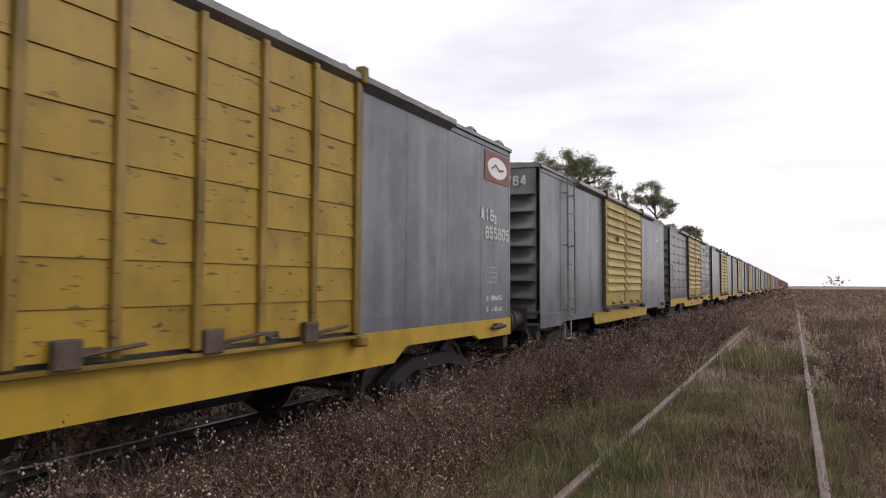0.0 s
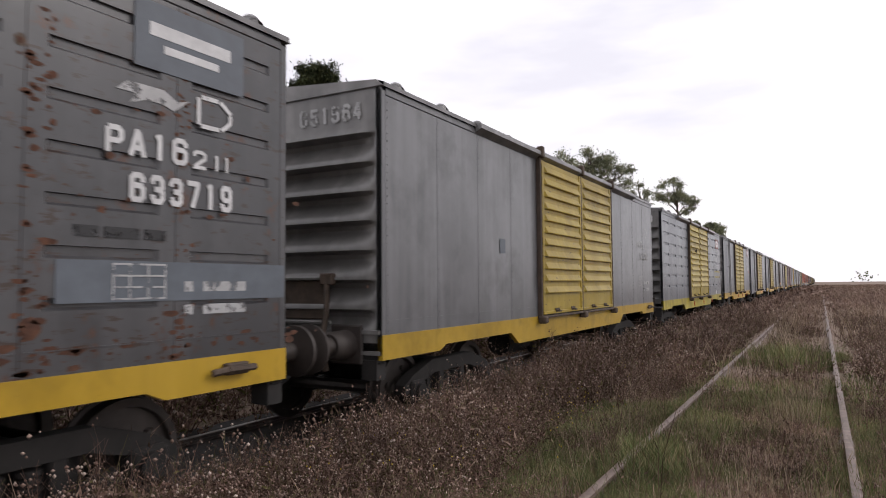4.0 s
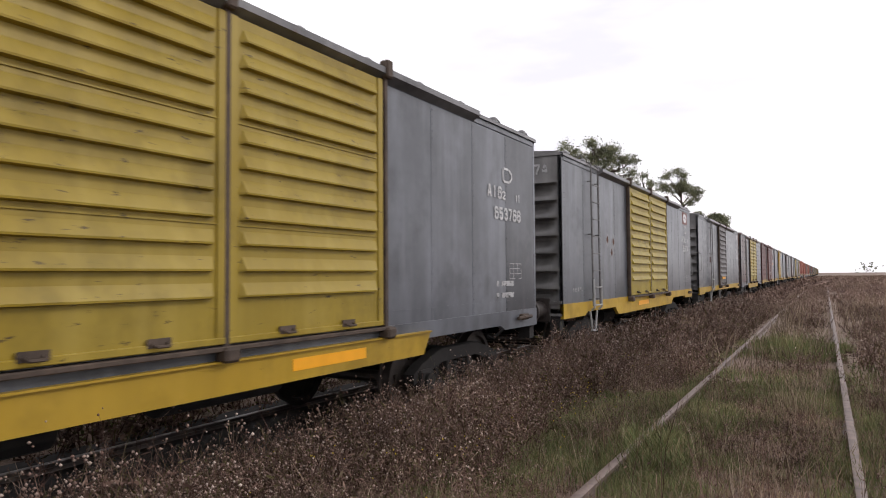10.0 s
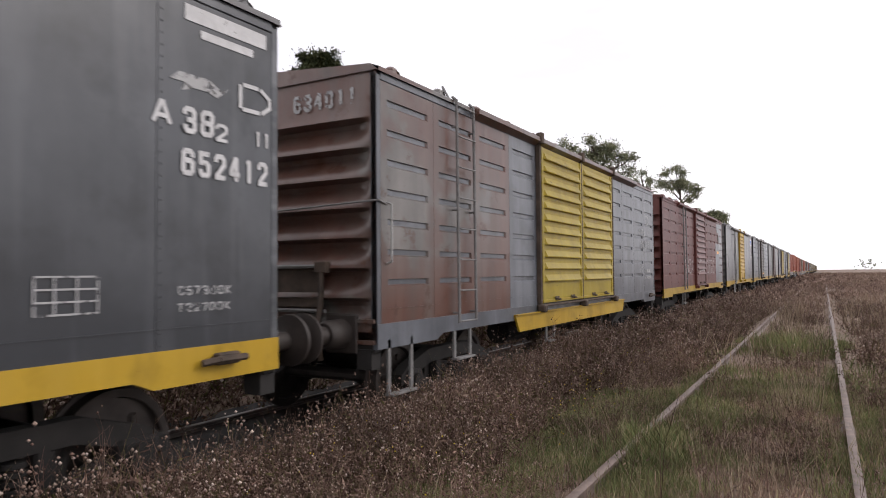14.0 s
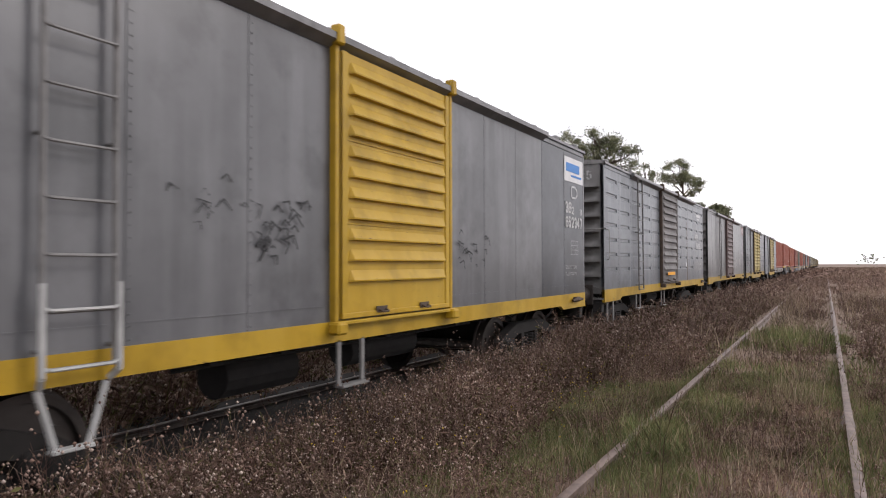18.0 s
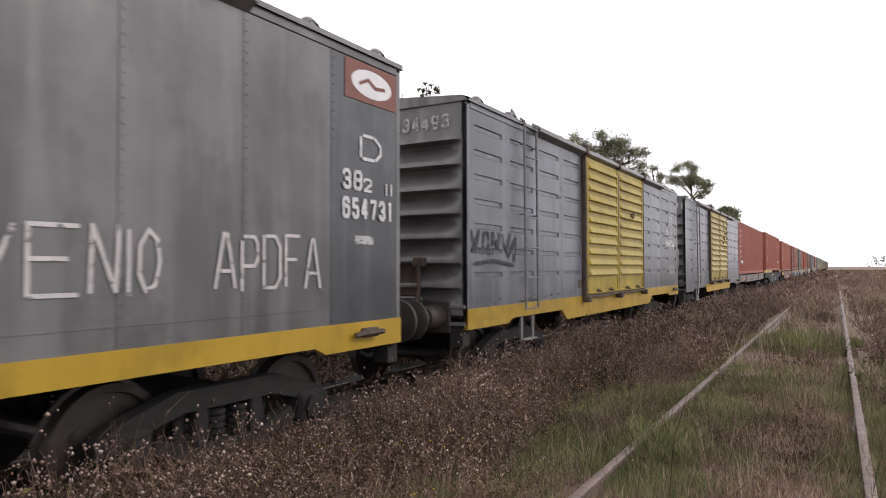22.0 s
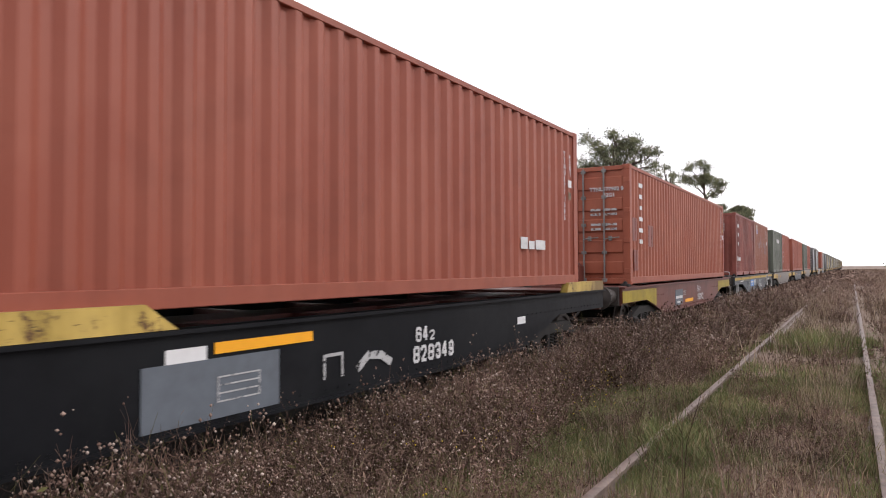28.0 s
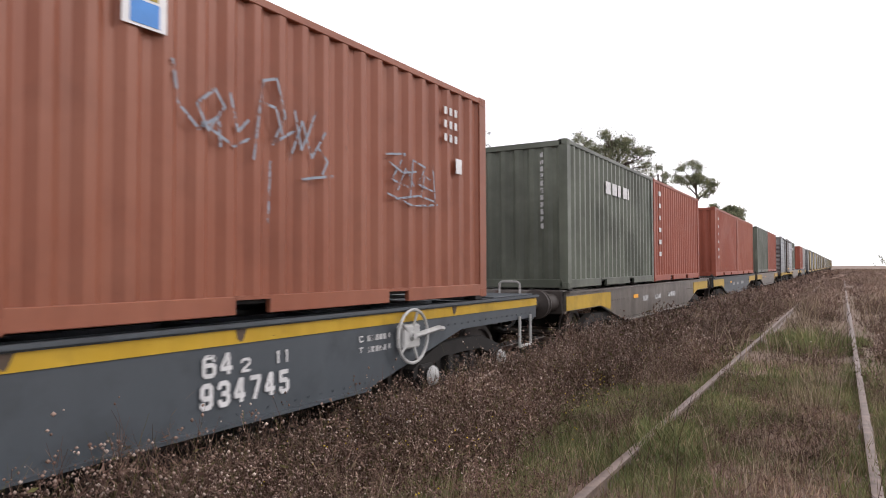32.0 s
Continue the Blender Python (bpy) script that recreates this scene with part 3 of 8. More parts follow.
# ---- rolling stock: shared dimensions, from the rails up, x=0 on the track's middle ----
LINE_X = -5.22
HW = 1.39            # half the width of a covered wagon
LONG = 12.4          # length of a covered wagon's body
SILL, EAVE = 1.13, 3.62
TRAIN = []           # every thing that rolls: (object, its place along the train)


def thing(name, label, category, group, along):
    ob = new(name)
    ob.empty_display_size = 0.3
    ob.matrix_basis = pose(LINE_X, along, 0)
    TRAIN.append((ob, along, 0.0))
    return tagged(ob, label, category, group)


def side_frame(g):
    # cast frame of a bogie: arched top chord, bottom chord, columns and axle boxes
    g.prism([(-1.12, 0.52), (-0.95, 0.62), (-0.50, 0.76), (0.50, 0.76), (0.95, 0.62), (1.12, 0.52), (1.12, 0.40), (0.92, 0.47), (0.45, 0.60), (-0.45, 0.60), (-0.92, 0.47), (-1.12, 0.40)], 0, -0.07, 0.07)
    g.prism([(-0.72, 0.36), (-0.36, 0.22), (0.36, 0.22), (0.72, 0.36), (0.66, 0.46), (0.33, 0.33), (-0.33, 0.33), (-0.66, 0.46)], 0, -0.06, 0.06)
    for s in (-1, 1):
        g.box(-0.06, 0.06, s * 0.27 - 0.06, s * 0.27 + 0.06, 0.30, 0.64, 0.012)
        g.box(-0.10, 0.12, s * 0.875 - 0.15, s * 0.875 + 0.15, 0.30, 0.56, 0.03)
        g.rod((0.10, s * 0.875, 0.43), (0.16, s * 0.875, 0.43), 0.10, 12)
    for s in (-0.11, 0.11):
        for k in range(5):
            g.rod((0, s, 0.335 + k * 0.05), (0, s, 0.365 + k * 0.05), 0.075, 10)


def wheelset_mesh(g):
    g.rod((-1.0, 0, 0), (1.0, 0, 0), 0.075, 10)
    for s in (-1, 1):
        prof = [(0.08, -0.09 * s), (0.14, -0.09 * s), (0.17, -0.03 * s), (0.36, -0.02 * s), (0.37, -0.065 * s), (0.43, -0.065 * s), (0.435, 0.045 * s), (0.465, 0.05 * s), (0.465, 0.075 * s), (0.37, 0.075 * s), (0.36, 0.02 * s), (0.17, 0.03 * s), (0.08, 0.09 * s)]
        g.lathe([(r, -o) for r, o in prof], 0, (s * 0.85, 0, 0), 28)
        for k in range(4):
            t = k * math.pi / 2
            g.rod((s * 0.82, 0.25 * math.cos(t), 0.25 * math.sin(t)), (s * 0.90, 0.25 * math.cos(t), 0.25 * math.sin(t)), 0.04, 6)


def bolster_mesh(g):
    g.box(-1.0, 1.0, -0.17, 0.17, 0.42, 0.72, 0.02)
    for s in (-1, 1):
        g.box(-0.9, 0.9, s * 0.40 - 0.04, s * 0.40 + 0.04, 0.28, 0.40)
        g.box(-1.02, -0.78, s * 0.40 - 0.05, s * 0.40 + 0.05, 0.25, 0.62)
        g.box(0.78, 1.02, s * 0.40 - 0.05, s * 0.40 + 0.05, 0.25, 0.62)
    g.rod((0, 0, 0.7), (0, 0, 0.86), 0.18, 14)


WHEELS = []


def bogie(owner, y, along, cap=None):
    bg = part("bogie", mesh_of("bolster", bolster_mesh), "bogie", owner, "", pose(0, y, 0))
    for s, rz in ((1.06, 0), (-1.06, 180)):
        part("side_frame", mesh_of("side_frame", side_frame, True), "bogie", bg, "", pose(s, 0, 0, 0, 0, rz))
        if cap:
            for k in (-0.875, 0.875):
                part("bearing_cap", mesh_of("bearing_cap", lambda g: (g.lathe([(0.0, 0.05), (0.07, 0.05), (0.10, 0.03), (0.115, 0.0)], 0, (0, 0, 0), 18), g.rod((0.04, 0, 0), (0.065, 0, 0), 0.03, 6)), True), cap, bg, "pale round axle bearing cap", pose(s + math.copysign(0.165, s), k, 0.43, 0, 0, rz))
    for s in (-0.875, 0.875):
        w = part("wheelset", mesh_of("wheelset", wheelset_mesh, True), "wheel", bg, "", pose(0, s, 0.435))
        WHEELS.append((w, s, along + y + s))
    return bg


def buffer_mesh(g):
    # a buffer that points along -y
    g.box(-0.20, 0.20, -0.04, 0.0, -0.20, 0.20, 0.015)
    g.lathe([(0.15, -0.02), (0.145, -0.26), (0.12, -0.31), (0.09, -0.31), (0.085, -0.53), (0.15, -0.56), (0.235, -0.58), (0.24, -0.615), (0.20, -0.635), (0.0, -0.645)], 1, (0, 0, 0), 24)


def coupler_mesh(g):
    g.box(-0.11, 0.11, -0.45, 0.0, -0.11, 0.11, 0.02)
    g.box(-0.17, 0.15, -0.64, -0.42, -0.15, 0.15, 0.04)
    g.rod((0.10, -0.62, -0.22), (0.10, -0.62, 0.22), 0.05, 8)
    g.path([(0.35, -0.02, -0.08), (0.38, -0.25, -0.30), (0.33, -0.55, -0.42), (0.28, -0.64, -0.36)], 0.025)


def running_gear(owner, long, along, inset=1.95, cap=None, zbuf=1.05):
    for y in (inset, long - inset):
        bogie(owner, y, along, cap)
    buf = mesh_of("buffer", buffer_mesh, True)
    cup = mesh_of("coupler", coupler_mesh)
    for y, rz in ((0.0, 0), (long, 180)):
        for s in (-0.97, 0.97):
            part("buffer", buf, "buffer", owner, "", pose(s, y, zbuf, 0, 0, rz))
        part("coupler", cup, "chassis", owner, "", pose(0, y, zbuf - 0.05, 0, 0, rz))


def end_wall_mesh(g):
    # pressed steel end: a plain top sheet over seven deep corrugations that die out at the corners
    xs = [-HW, -1.33, -1.29, -1.24, -1.17, -1.08, -0.96, -0.5, 0, 0.5, 0.96, 1.08, 1.17, 1.24, 1.29, 1.33, HW]
    fade = [0, 0, 0.16, 0.48, 0.78, 0.95, 1, 1, 1, 1, 1, 0.95, 0.78, 0.48, 0.16, 0, 0]
    levels = [(EAVE + 0.07, 0.0), (3.30, 0.0)]
    for k in range(7):
        z = 3.22 - k * 0.302
        levels += [(z + 0.02, -0.030), (z, -0.036), (z - 0.016, 0.02), (z - 0.035, 0.095), (z - 0.085, 0.118), (z - 0.13, 0.10), (z - 0.20, 0.035), (z - 0.25, -0.012)]
    levels += [(1.07, 0.0), (0.95, 0.0)]
    g.sheet([[(x, d * f, z) for x, f in zip(xs, fade)] for z, d in levels])
    g.sheet([[(-HW, 0.16, EAVE + 0.07), (HW, 0.16, EAVE + 0.07)], [(-HW, 0.16, 0.95), (HW, 0.16, 0.95)]])
    for z in (0.95, 1.16):
        g.box(-HW + 0.02, HW - 0.02, -0.03, 0.0, z, z + 0.04)


def gable_mesh(g):
    ring = [(-HW - 0.03, EAVE + 0.06), (HW + 0.03, EAVE + 0.06), (HW - 0.05, EAVE + 0.13), (0.0, EAVE + 0.24), (-HW + 0.05, EAVE + 0.13)]
    n = len(ring)
    v = [(x, y, z) for y in (-0.03, 0.03) for x, z in ring]
    g.add(v, [(i, (i + 1) % n, n + (i + 1) % n, n + i) for i in range(n)] + [tuple(range(n)), tuple(range(n, 2 * n))])


def roof_mesh(g):
    # low pitched sheet roof with cross ribs that show as bumps along the edge
    prof = [(-HW - 0.035, EAVE + 0.055), (-HW - 0.035, EAVE + 0.10), (-HW + 0.06, EAVE + 0.135), (0, EAVE + 0.24), (HW - 0.06, EAVE + 0.135), (HW + 0.035, EAVE + 0.10), (HW + 0.035, EAVE + 0.055)]
    g.sheet([[(x, y, z) for x, z in prof] for y in (0.0, LONG)])
    g.sheet([[(-HW, y, EAVE + 0.05), (HW, y, EAVE + 0.05)] for y in (0.0, LONG)])
    for k in range(13):
        y = 0.35 + k * (LONG - 0.7) / 12
        rib = [(x * 0.985, z + 0.0) for x, z in prof[1:-1]]
        g.sheet([[(x, y + o, z + h) for x, z in rib] for o, h in ((-0.09, -0.002), (-0.06, 0.03), (-0.02, 0.045), (0.02, 0.045), (0.06, 0.03), (0.09, -0.002))])
        for s in (-1, 1):
            g.lathe([(0.075, 0.0), (0.07, 0.05), (0.04, 0.075), (0.0, 0.085)], 2, (s * (HW - 0.06), y, EAVE + 0.11), 10)


def wall_core_mesh(g):
    # the steel wall behind the side panels, with corner posts and top chord
    g.box(HW - 0.07, HW - 0.022, 0.0, LONG, SILL - 0.02, EAVE + 0.06)
    g.box(HW - 0.03, HW + 0.004, 0.0, 0.07, SILL + 0.0, EAVE + 0.03, 0.006)
    g.box(HW - 0.03, HW + 0.004, LONG - 0.07, LONG, SILL + 0.0, EAVE + 0.03, 0.006)
    g.box(HW - 0.03, HW + 0.010, 0.07, LONG - 0.07, EAVE - 0.02, EAVE + 0.06, 0.006)


def flat_panel(w):
    def make(g):
        h0, h1 = SILL + 0.005, EAVE - 0.022
        g.box(-0.02, 0.0, 0.002, w - 0.002, h0, h1, 0.003)
        for k in range(30):
            z = h0 + 0.05 + k * 0.081
            g.rod((-0.001, 0.035, z), (0.007, 0.035, z), 0.009, 4)
        g.box(-0.002, 0.004, 0.01, w - 0.01, h0 + 0.155, h0 + 0.163)
    return make


def bead_panel(w, first=1.555, rows=7, step=0.305):
    """A pressed panel with short horizontal beads let into it."""
    def make(g):
        h0, h1 = SILL + 0.005, EAVE - 0.022
        a, b = 0.125, w - 0.125
        cuts = [h0]
        for k in range(rows):
            z = first + k * step
            cuts += [z - 0.036, z + 0.040]
        cuts.append(h1)
        e = 0.003
        for i in range(0, len(cuts), 2):
            g.add([(0, e, cuts[i]), (0, w - e, cuts[i]), (0, w - e, cuts[i + 1]), (0, e, cuts[i + 1])], [(0, 1, 2, 3)])
        for k in range(rows):
            z0, z1 = cuts[1 + 2 * k], cuts[2 + 2 * k]
            g.add([(0, e, z0), (0, a, z0), (0, a, z1), (0, e, z1), (0, b, z0), (0, w - e, z0), (0, w - e, z1), (0, b, z1)], [(0, 1, 2, 3), (4, 5, 6, 7)])
            d = -0.055
            p = [(0, a, z0), (0, b, z0), (0, b, z1), (0, a, z1), (d, a + 0.05, z1 - 0.030), (d, b - 0.05, z1 - 0.030), (d, b - 0.05, z1 - 0.008), (d, a + 0.05, z1 - 0.008)]
            g.add(p, [(0, 1, 5, 4), (1, 2, 6, 5), (2, 3, 7, 6), (3, 0, 4, 7), (4, 5, 6, 7)])
        for y0, y1 in ((e, 0.0), (w - e, w)):
            g.add([(0, y0, h0), (0, y0, h1), (-0.008, y1, h1), (-0.008, y1, h0)], [(0, 1, 2, 3)])
        g.box(-0.002, 0.004, 0.02, w - 0.02, h0 + 0.155, h0 + 0.163)
    return make


def set_along(make, y):
    """The same piece, built further along its wagon."""
    def moved(g):
        make(g)
        g.v = [(a, b + y, c) for a, b, c in g.v]
    return moved


def rib_door(w, ribs=11):
    """A pressed sliding door leaf with louvre-like horizontal ribs."""
    def make(g):
        z0, z1 = 1.19, 3.60
        a, b = 0.105, w - 0.105
        ys = (0.0, 0.075, 0.08, a, a + 0.035, b - 0.035, b, w - 0.08, w - 0.075, w)
        rib = (0, 0, 0, 0, 1, 1, 0, 0, 0, 0)
        rim = (0.016, 0.016, 0, 0, 0, 0, 0, 0, 0.016, 0.016)
        step = 0.1915
        levels = [(z0, 0.0), (z0 + 0.05, 0.0)]
        for k in range(ribs):
            z = 1.505 + k * step
            levels += [(z - 0.008, -0.004), (z, 0.046), (z + 0.014, 0.048), (z + 0.105, 0.0)]
        levels.append((z1, 0.0))
        g.sheet([[(d * r + e, y, z) for y, r, e in zip(ys, rib, rim)] for z, d in levels])
        g.box(-0.045, -0.002, 0.0, w, z0, z1, 0.006)
        g.box(-0.02, 0.022, 0.0, w, z0 - 0.02, z0 + 0.03, 0.006)
        for z in (2.035, 2.80):
            g.box(-0.002, 0.009, 0.02, w - 0.02, z - 0.005, z + 0.005)
    return make


def board_back(w):
    return lambda g: g.box(-0.045, -0.006, 0.0, w, 1.19, 3.60)


def board_mesh(w):
    """One lapped door board, thicker at its foot."""
    def make(g):
        h = 2.41 / 8
        v = [(x, y, z) for y in (0.0, w) for x, z in ((-0.006, 0.003), (0.018, 0.004), (0.005, h), (-0.006, h))]
        g.add(v, [(0, 1, 2, 3), (7, 6, 5, 4), (0, 4, 5, 1), (1, 5, 6, 2), (2, 6, 7, 3), (3, 7, 4, 0)])
    return make


def handle_mesh(g):
    g.path([(0.0, 0, 0), (0.05, 0.01, -0.02), (0.055, 0.10, -0.02), (0.0, 0.12, 0.0)], 0.011)
    g.box(-0.004, 0.006, -0.03, 0.15, -0.03, 0.03)


def ring_mesh(g):
    pts = [(0.02, 0.075 * math.cos(t), 0.055 * math.sin(t)) for t in [2 * math.pi * i / 14 for i in range(15)]]
    g.path(pts, 0.013)
    g.box(-0.002, 0.02, -0.13, -0.06, -0.035, 0.035, 0.006)


def sill_full(drop, y0=3.3, y1=9.2):
    def make(g):
        o = [(0, 1.15), (LONG, 1.15), (LONG, 0.90), (LONG - 1.15, 0.90), (LONG - 1.30, 0.965)]
        if drop:
            o += [(y1 + 0.12, 0.965), (y1 - 0.15, 0.80), (y0 + 0.15, 0.80), (y0 - 0.12, 0.965)]
        o += [(1.30, 0.965), (1.15, 0.90), (0, 0.90)]
        g.prism(o, 0, HW - 0.05, HW + 0.012)
    return make


def sill_drop(y0=3.3, y1=9.2):
    def make(g):
        g.prism([(y0, 1.035), (y1, 1.035), (y1 - 0.15, 0.80), (y0 + 0.15, 0.80)], 0, HW + 0.014, HW + 0.045)
        g.box(HW + 0.012, HW + 0.075, y0 + 0.02, y1 - 0.02, 1.035, 1.05)
    return make


def ladder(owner, y, w, rungs, material, z0=1.06, z1=3.74, foot=True):
    def make(g):
        for s in (0, w):
            g.path([(HW + 0.01, y + s, z1 + 0.02), (HW + 0.07, y + s, z1 - 0.03), (HW + 0.085, y + s, z0)], 0.019, 6)
            for z in (z0 + 0.12, (z0 + z1) / 2, z1 - 0.35):
                g.rod((HW, y + s, z), (HW + 0.085, y + s, z), 0.013, 5)
    lad = part("ladder", mesh_of(("ladder", y, w, z0, z1), make), material, owner)
    rung = mesh_of(("rung", w), lambda g: g.path([(0, 0, 0), (0.018, 0.03, -0.012), (0.018, w - 0.03, -0.012), (0, w, 0)], 0.011, 6))
    for k in range(rungs):
        part("rung", rung, material, lad, "", pose(HW + 0.085, y, z0 + 0.03 + k * (z1 - z0 - 0.12) / (rungs - 1)))
    if foot == "white":
        def rails(g):
            for s, k in ((-0.012, -0.06), (w + 0.012, 0.06)):
                g.path([(HW + 0.105, y + s, z0 + 0.50), (HW + 0.11, y + s, z0 - 0.02), (HW + 0.05, y + s - k * 0.4, z0 - 0.08)], 0.022, 6)
                g.path([(HW + 0.02, y + s - k * 0.4, z0 - 0.10), (HW + 0.02, y + s - k * 2.2, 0.60)], 0.022, 6)
            g.box(HW - 0.01, HW + 0.06, y + 0.09, y + w - 0.09, 0.585, 0.61, 0.005)
        low = part("ladder_foot", mesh_of(("ladder_foot", y, w), rails), "pale_metal", owner, "pale lower section of the ladder")
        for z in (z0 + 0.03, z0 + 0.36):
            part("rung", rung, "pale_metal", low, "", pose(HW + 0.11, y, z))
    elif foot:
        step(owner, y + 0.02, w - 0.04, 0.62, material, splay=0.05)
    return lad


def step(owner, y, w, z, material, top=0.98, splay=0.0):
    def make(g):
        for s, k in ((0, -1), (w, 1)):
            g.box(HW - 0.012, HW + 0.012, y + s - 0.025 - 0 * k, y + s + 0.025, z + 0.02, top)
        g.box(HW - 0.03, HW + 0.07, y - 0.025, y + w + 0.025, z, z + 0.025, 0.005)
    return part("foot_step", mesh_of(("step", y, w, z, top), make), material, owner)


def grab_iron(owner, y, z, h, material):
    return part("grab_iron", mesh_of(("grab", h), lambda g: g.path([(0, 0, 0), (0.06, 0, 0.02), (0.06, 0, h - 0.02), (0, 0, h)], 0.011)), material, owner, "", pose(HW, y, z))


def brake_wheel_mesh(g):
    n = 20
    ring = [(0.28 * math.cos(2 * math.pi * i / n), 0, 0.28 * math.sin(2 * math.pi * i / n)) for i in range(n + 1)]
    g.path(ring, 0.018)
    for i in range(5):
        t = 2 * math.pi * i / 5
        g.rod((0, 0.03, 0), (0.27 * math.cos(t), 0, 0.27 * math.sin(t)), 0.015, 5)
    g.rod((0, -0.03, 0), (0, 0.16, 0), 0.035, 10)


def underframe_mesh(g):
    g.box(-0.28, 0.28, 0.1, LONG - 0.1, 0.82, 1.10)
    g.box(-HW + 0.06, HW - 0.06, 0.02, LONG - 0.02, 1.10, 1.16)
    for y in (0.0, LONG - 0.12):
        g.box(-HW + 0.03, HW - 0.03, y, y + 0.12, 0.86, 1.14, 0.01)
        for s in (-1, 1):
            g.box(s * 1.25 - 0.09, s * 1.25 + 0.09, y - 0.02, y + 0.14, 0.70, 0.90)
    for k in range(1, 8):
        y = 3.2 + k * 0.75
        g.box(-HW + 0.08, HW - 0.08, y - 0.04, y + 0.04, 0.92, 1.10)


def brake_gear_mesh(g):
    g.rod((0.55, 4.6, 0.68), (0.55, 5.5, 0.68), 0.20, 14)
    g.rod((0.62, 6.3, 0.72), (0.62, 7.6, 0.72), 0.17, 14)
    g.path([(0.9, 3.9, 0.85), (0.9, 8.8, 0.85)], 0.018)
    for y in (4.7, 5.4, 6.5, 7.4):
        g.box(0.45, 0.65, y - 0.03, y + 0.03, 0.80, 0.98)


def door_rail_mesh(g):
    g.prism([(3.60, HW + 0.0), (3.70, HW + 0.0), (3.735, HW + 0.03), (3.72, HW + 0.105), (3.66, HW + 0.105)], 1, 2.1, 10.35)


def covered_wagon(along, spec):
    """A covered bogie wagon with sliding doors. along: its front end's place in the train."""
    s = dict(kind="flat", body="grey", end="end_grey", doors="double", door="yellow", sill="full", sill_paint="yellow_warm",
             ladder=1.45, ladder_paint="grey_metal", post="dark_post", roof="roof", feet=(), rungs=9, wheel=False, grab=False)
    s.update(spec)
    own = thing("covered_wagon", s["label"], "freight wagon", "covered wagons of the train", along)
    d0, d1 = (4.30, 8.27) if s["doors"] in ("double", "board") else (5.25, 7.24)
    d0, d1 = d0 + s.get("door_shift", 0.0), d1 + s.get("door_shift", 0.0)
    part("underframe", mesh_of("underframe", underframe_mesh), "chassis", own)
    part("brake_gear", mesh_of("brake_gear", brake_gear_mesh), "chassis", own)
    part("roof", mesh_of("roof", roof_mesh), s["roof"], own)
    core = mesh_of("wall_core", wall_core_mesh)
    panels = []
    for lo, hi in ((0.07, d0 - 0.02), (d1 + 0.02, LONG - 0.07)):
        n = max(1, round((hi - lo) / 1.03))
        panels += [(lo + (hi - lo) * i / n, (hi - lo) / n) for i in range(n)]
    for m in (pose(0, 0, 0), pose(0, LONG, 0, 0, 0, 180)):
        wall = part("side_wall", core, s["body"], own, "", m)
        far = m != pose(0, 0, 0)
        for y, w in panels:
            if s["kind"] == "flat":
                me = mesh_of(("flat_panel", round(y, 3), round(w, 3)), set_along(flat_panel(w), y))
            else:
                me = mesh_of(("bead_panel", round(y, 3), round(w, 3)), set_along(bead_panel(w), y))
            tint = s["body"]
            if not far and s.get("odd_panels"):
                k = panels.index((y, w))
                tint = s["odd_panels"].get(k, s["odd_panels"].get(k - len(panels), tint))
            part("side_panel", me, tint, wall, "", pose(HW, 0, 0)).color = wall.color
        # sill under the wall
        if s["sill"] in ("full", "straight"):
            part("side_sill", mesh_of(("sill", s["sill"]), sill_full(s["sill"] == "full")), s["sill_paint"], own, "painted side sill", m)
        else:
            part("side_sill", mesh_of(("sill", "straight"), sill_full(False)), s["body"], own, "", m)
            part("door_sill", mesh_of("door_sill", sill_drop()), s["sill_paint"], own, "painted drop sill below the doors", m)
        # doors, posts and rails
        boarded = s["doors"] == "board"
        leaves_ = 2 if s["doors"] == "double" else 1
        leaf = (d1 - d0) / leaves_
        for k in range(leaves_):
            me = mesh_of(("board_back", leaf), board_back(leaf - 0.03)) if boarded else mesh_of(("rib_door", leaf), rib_door(leaf - 0.03))
            door = part("sliding_door", me, s["door"], own, "", m @ pose(HW + 0.055, d0 + 0.015 + k * leaf, 0))
            if boarded:
                for j in range(8):
                    part("board", mesh_of(("board", leaf), board_mesh(leaf - 0.03)), s["door"], door, "", pose(0, 0, 1.19 + j * 2.41 / 8))
                for j in range(7):
                    part("batten", mesh_of("batten", lambda g: g.box(0.0, 0.050, 0.0, 0.07, 1.17, 3.62, 0.008)), s["post"], door, "", pose(0, j * (leaf - 0.10) / 6, 0))
                for j in range(3):
                    part("latch_bar", mesh_of("latch_bar", lambda g: (g.path([(0.03, 0.0, 0.0), (0.07, 0.15, 0.03), (0.07, 0.5, 0.06)], 0.014), g.box(0.0, 0.06, -0.09, 0.09, -0.06, 0.12, 0.01))), "dark_post", door, "", pose(0.02, 1.0 + j * 1.1, 1.20))
            for h in (0.55, 1.35):
                part("door_handle", mesh_of("door_handle", handle_mesh), "dark_post", door, "", pose(0.02, h * leaf / 2, 1.23))
            if s.get("ring") == k and not far:
                part("lashing_ring", mesh_of("ring", ring_mesh), "dark_post", door, "", pose(0.03, leaf * 0.5, 2.75))
        for y in ((d0 - 0.045, (d0 + d1) / 2, d1 + 0.045) if s["doors"] == "double" else (d0 - 0.06, d1 + 0.03)):
            part("door_post", mesh_of("door_post", lambda g: (g.box(HW, HW + 0.075, -0.027, 0.027, 1.06, 3.66, 0.008), g.box(HW + 0.02, HW + 0.15, -0.07, 0.07, 1.04, 1.15, 0.02), g.box(HW + 0.02, HW + 0.13, -0.05, 0.05, 3.62, 3.80, 0.015))), s["post"], own, "", m @ pose(0, y, 0))
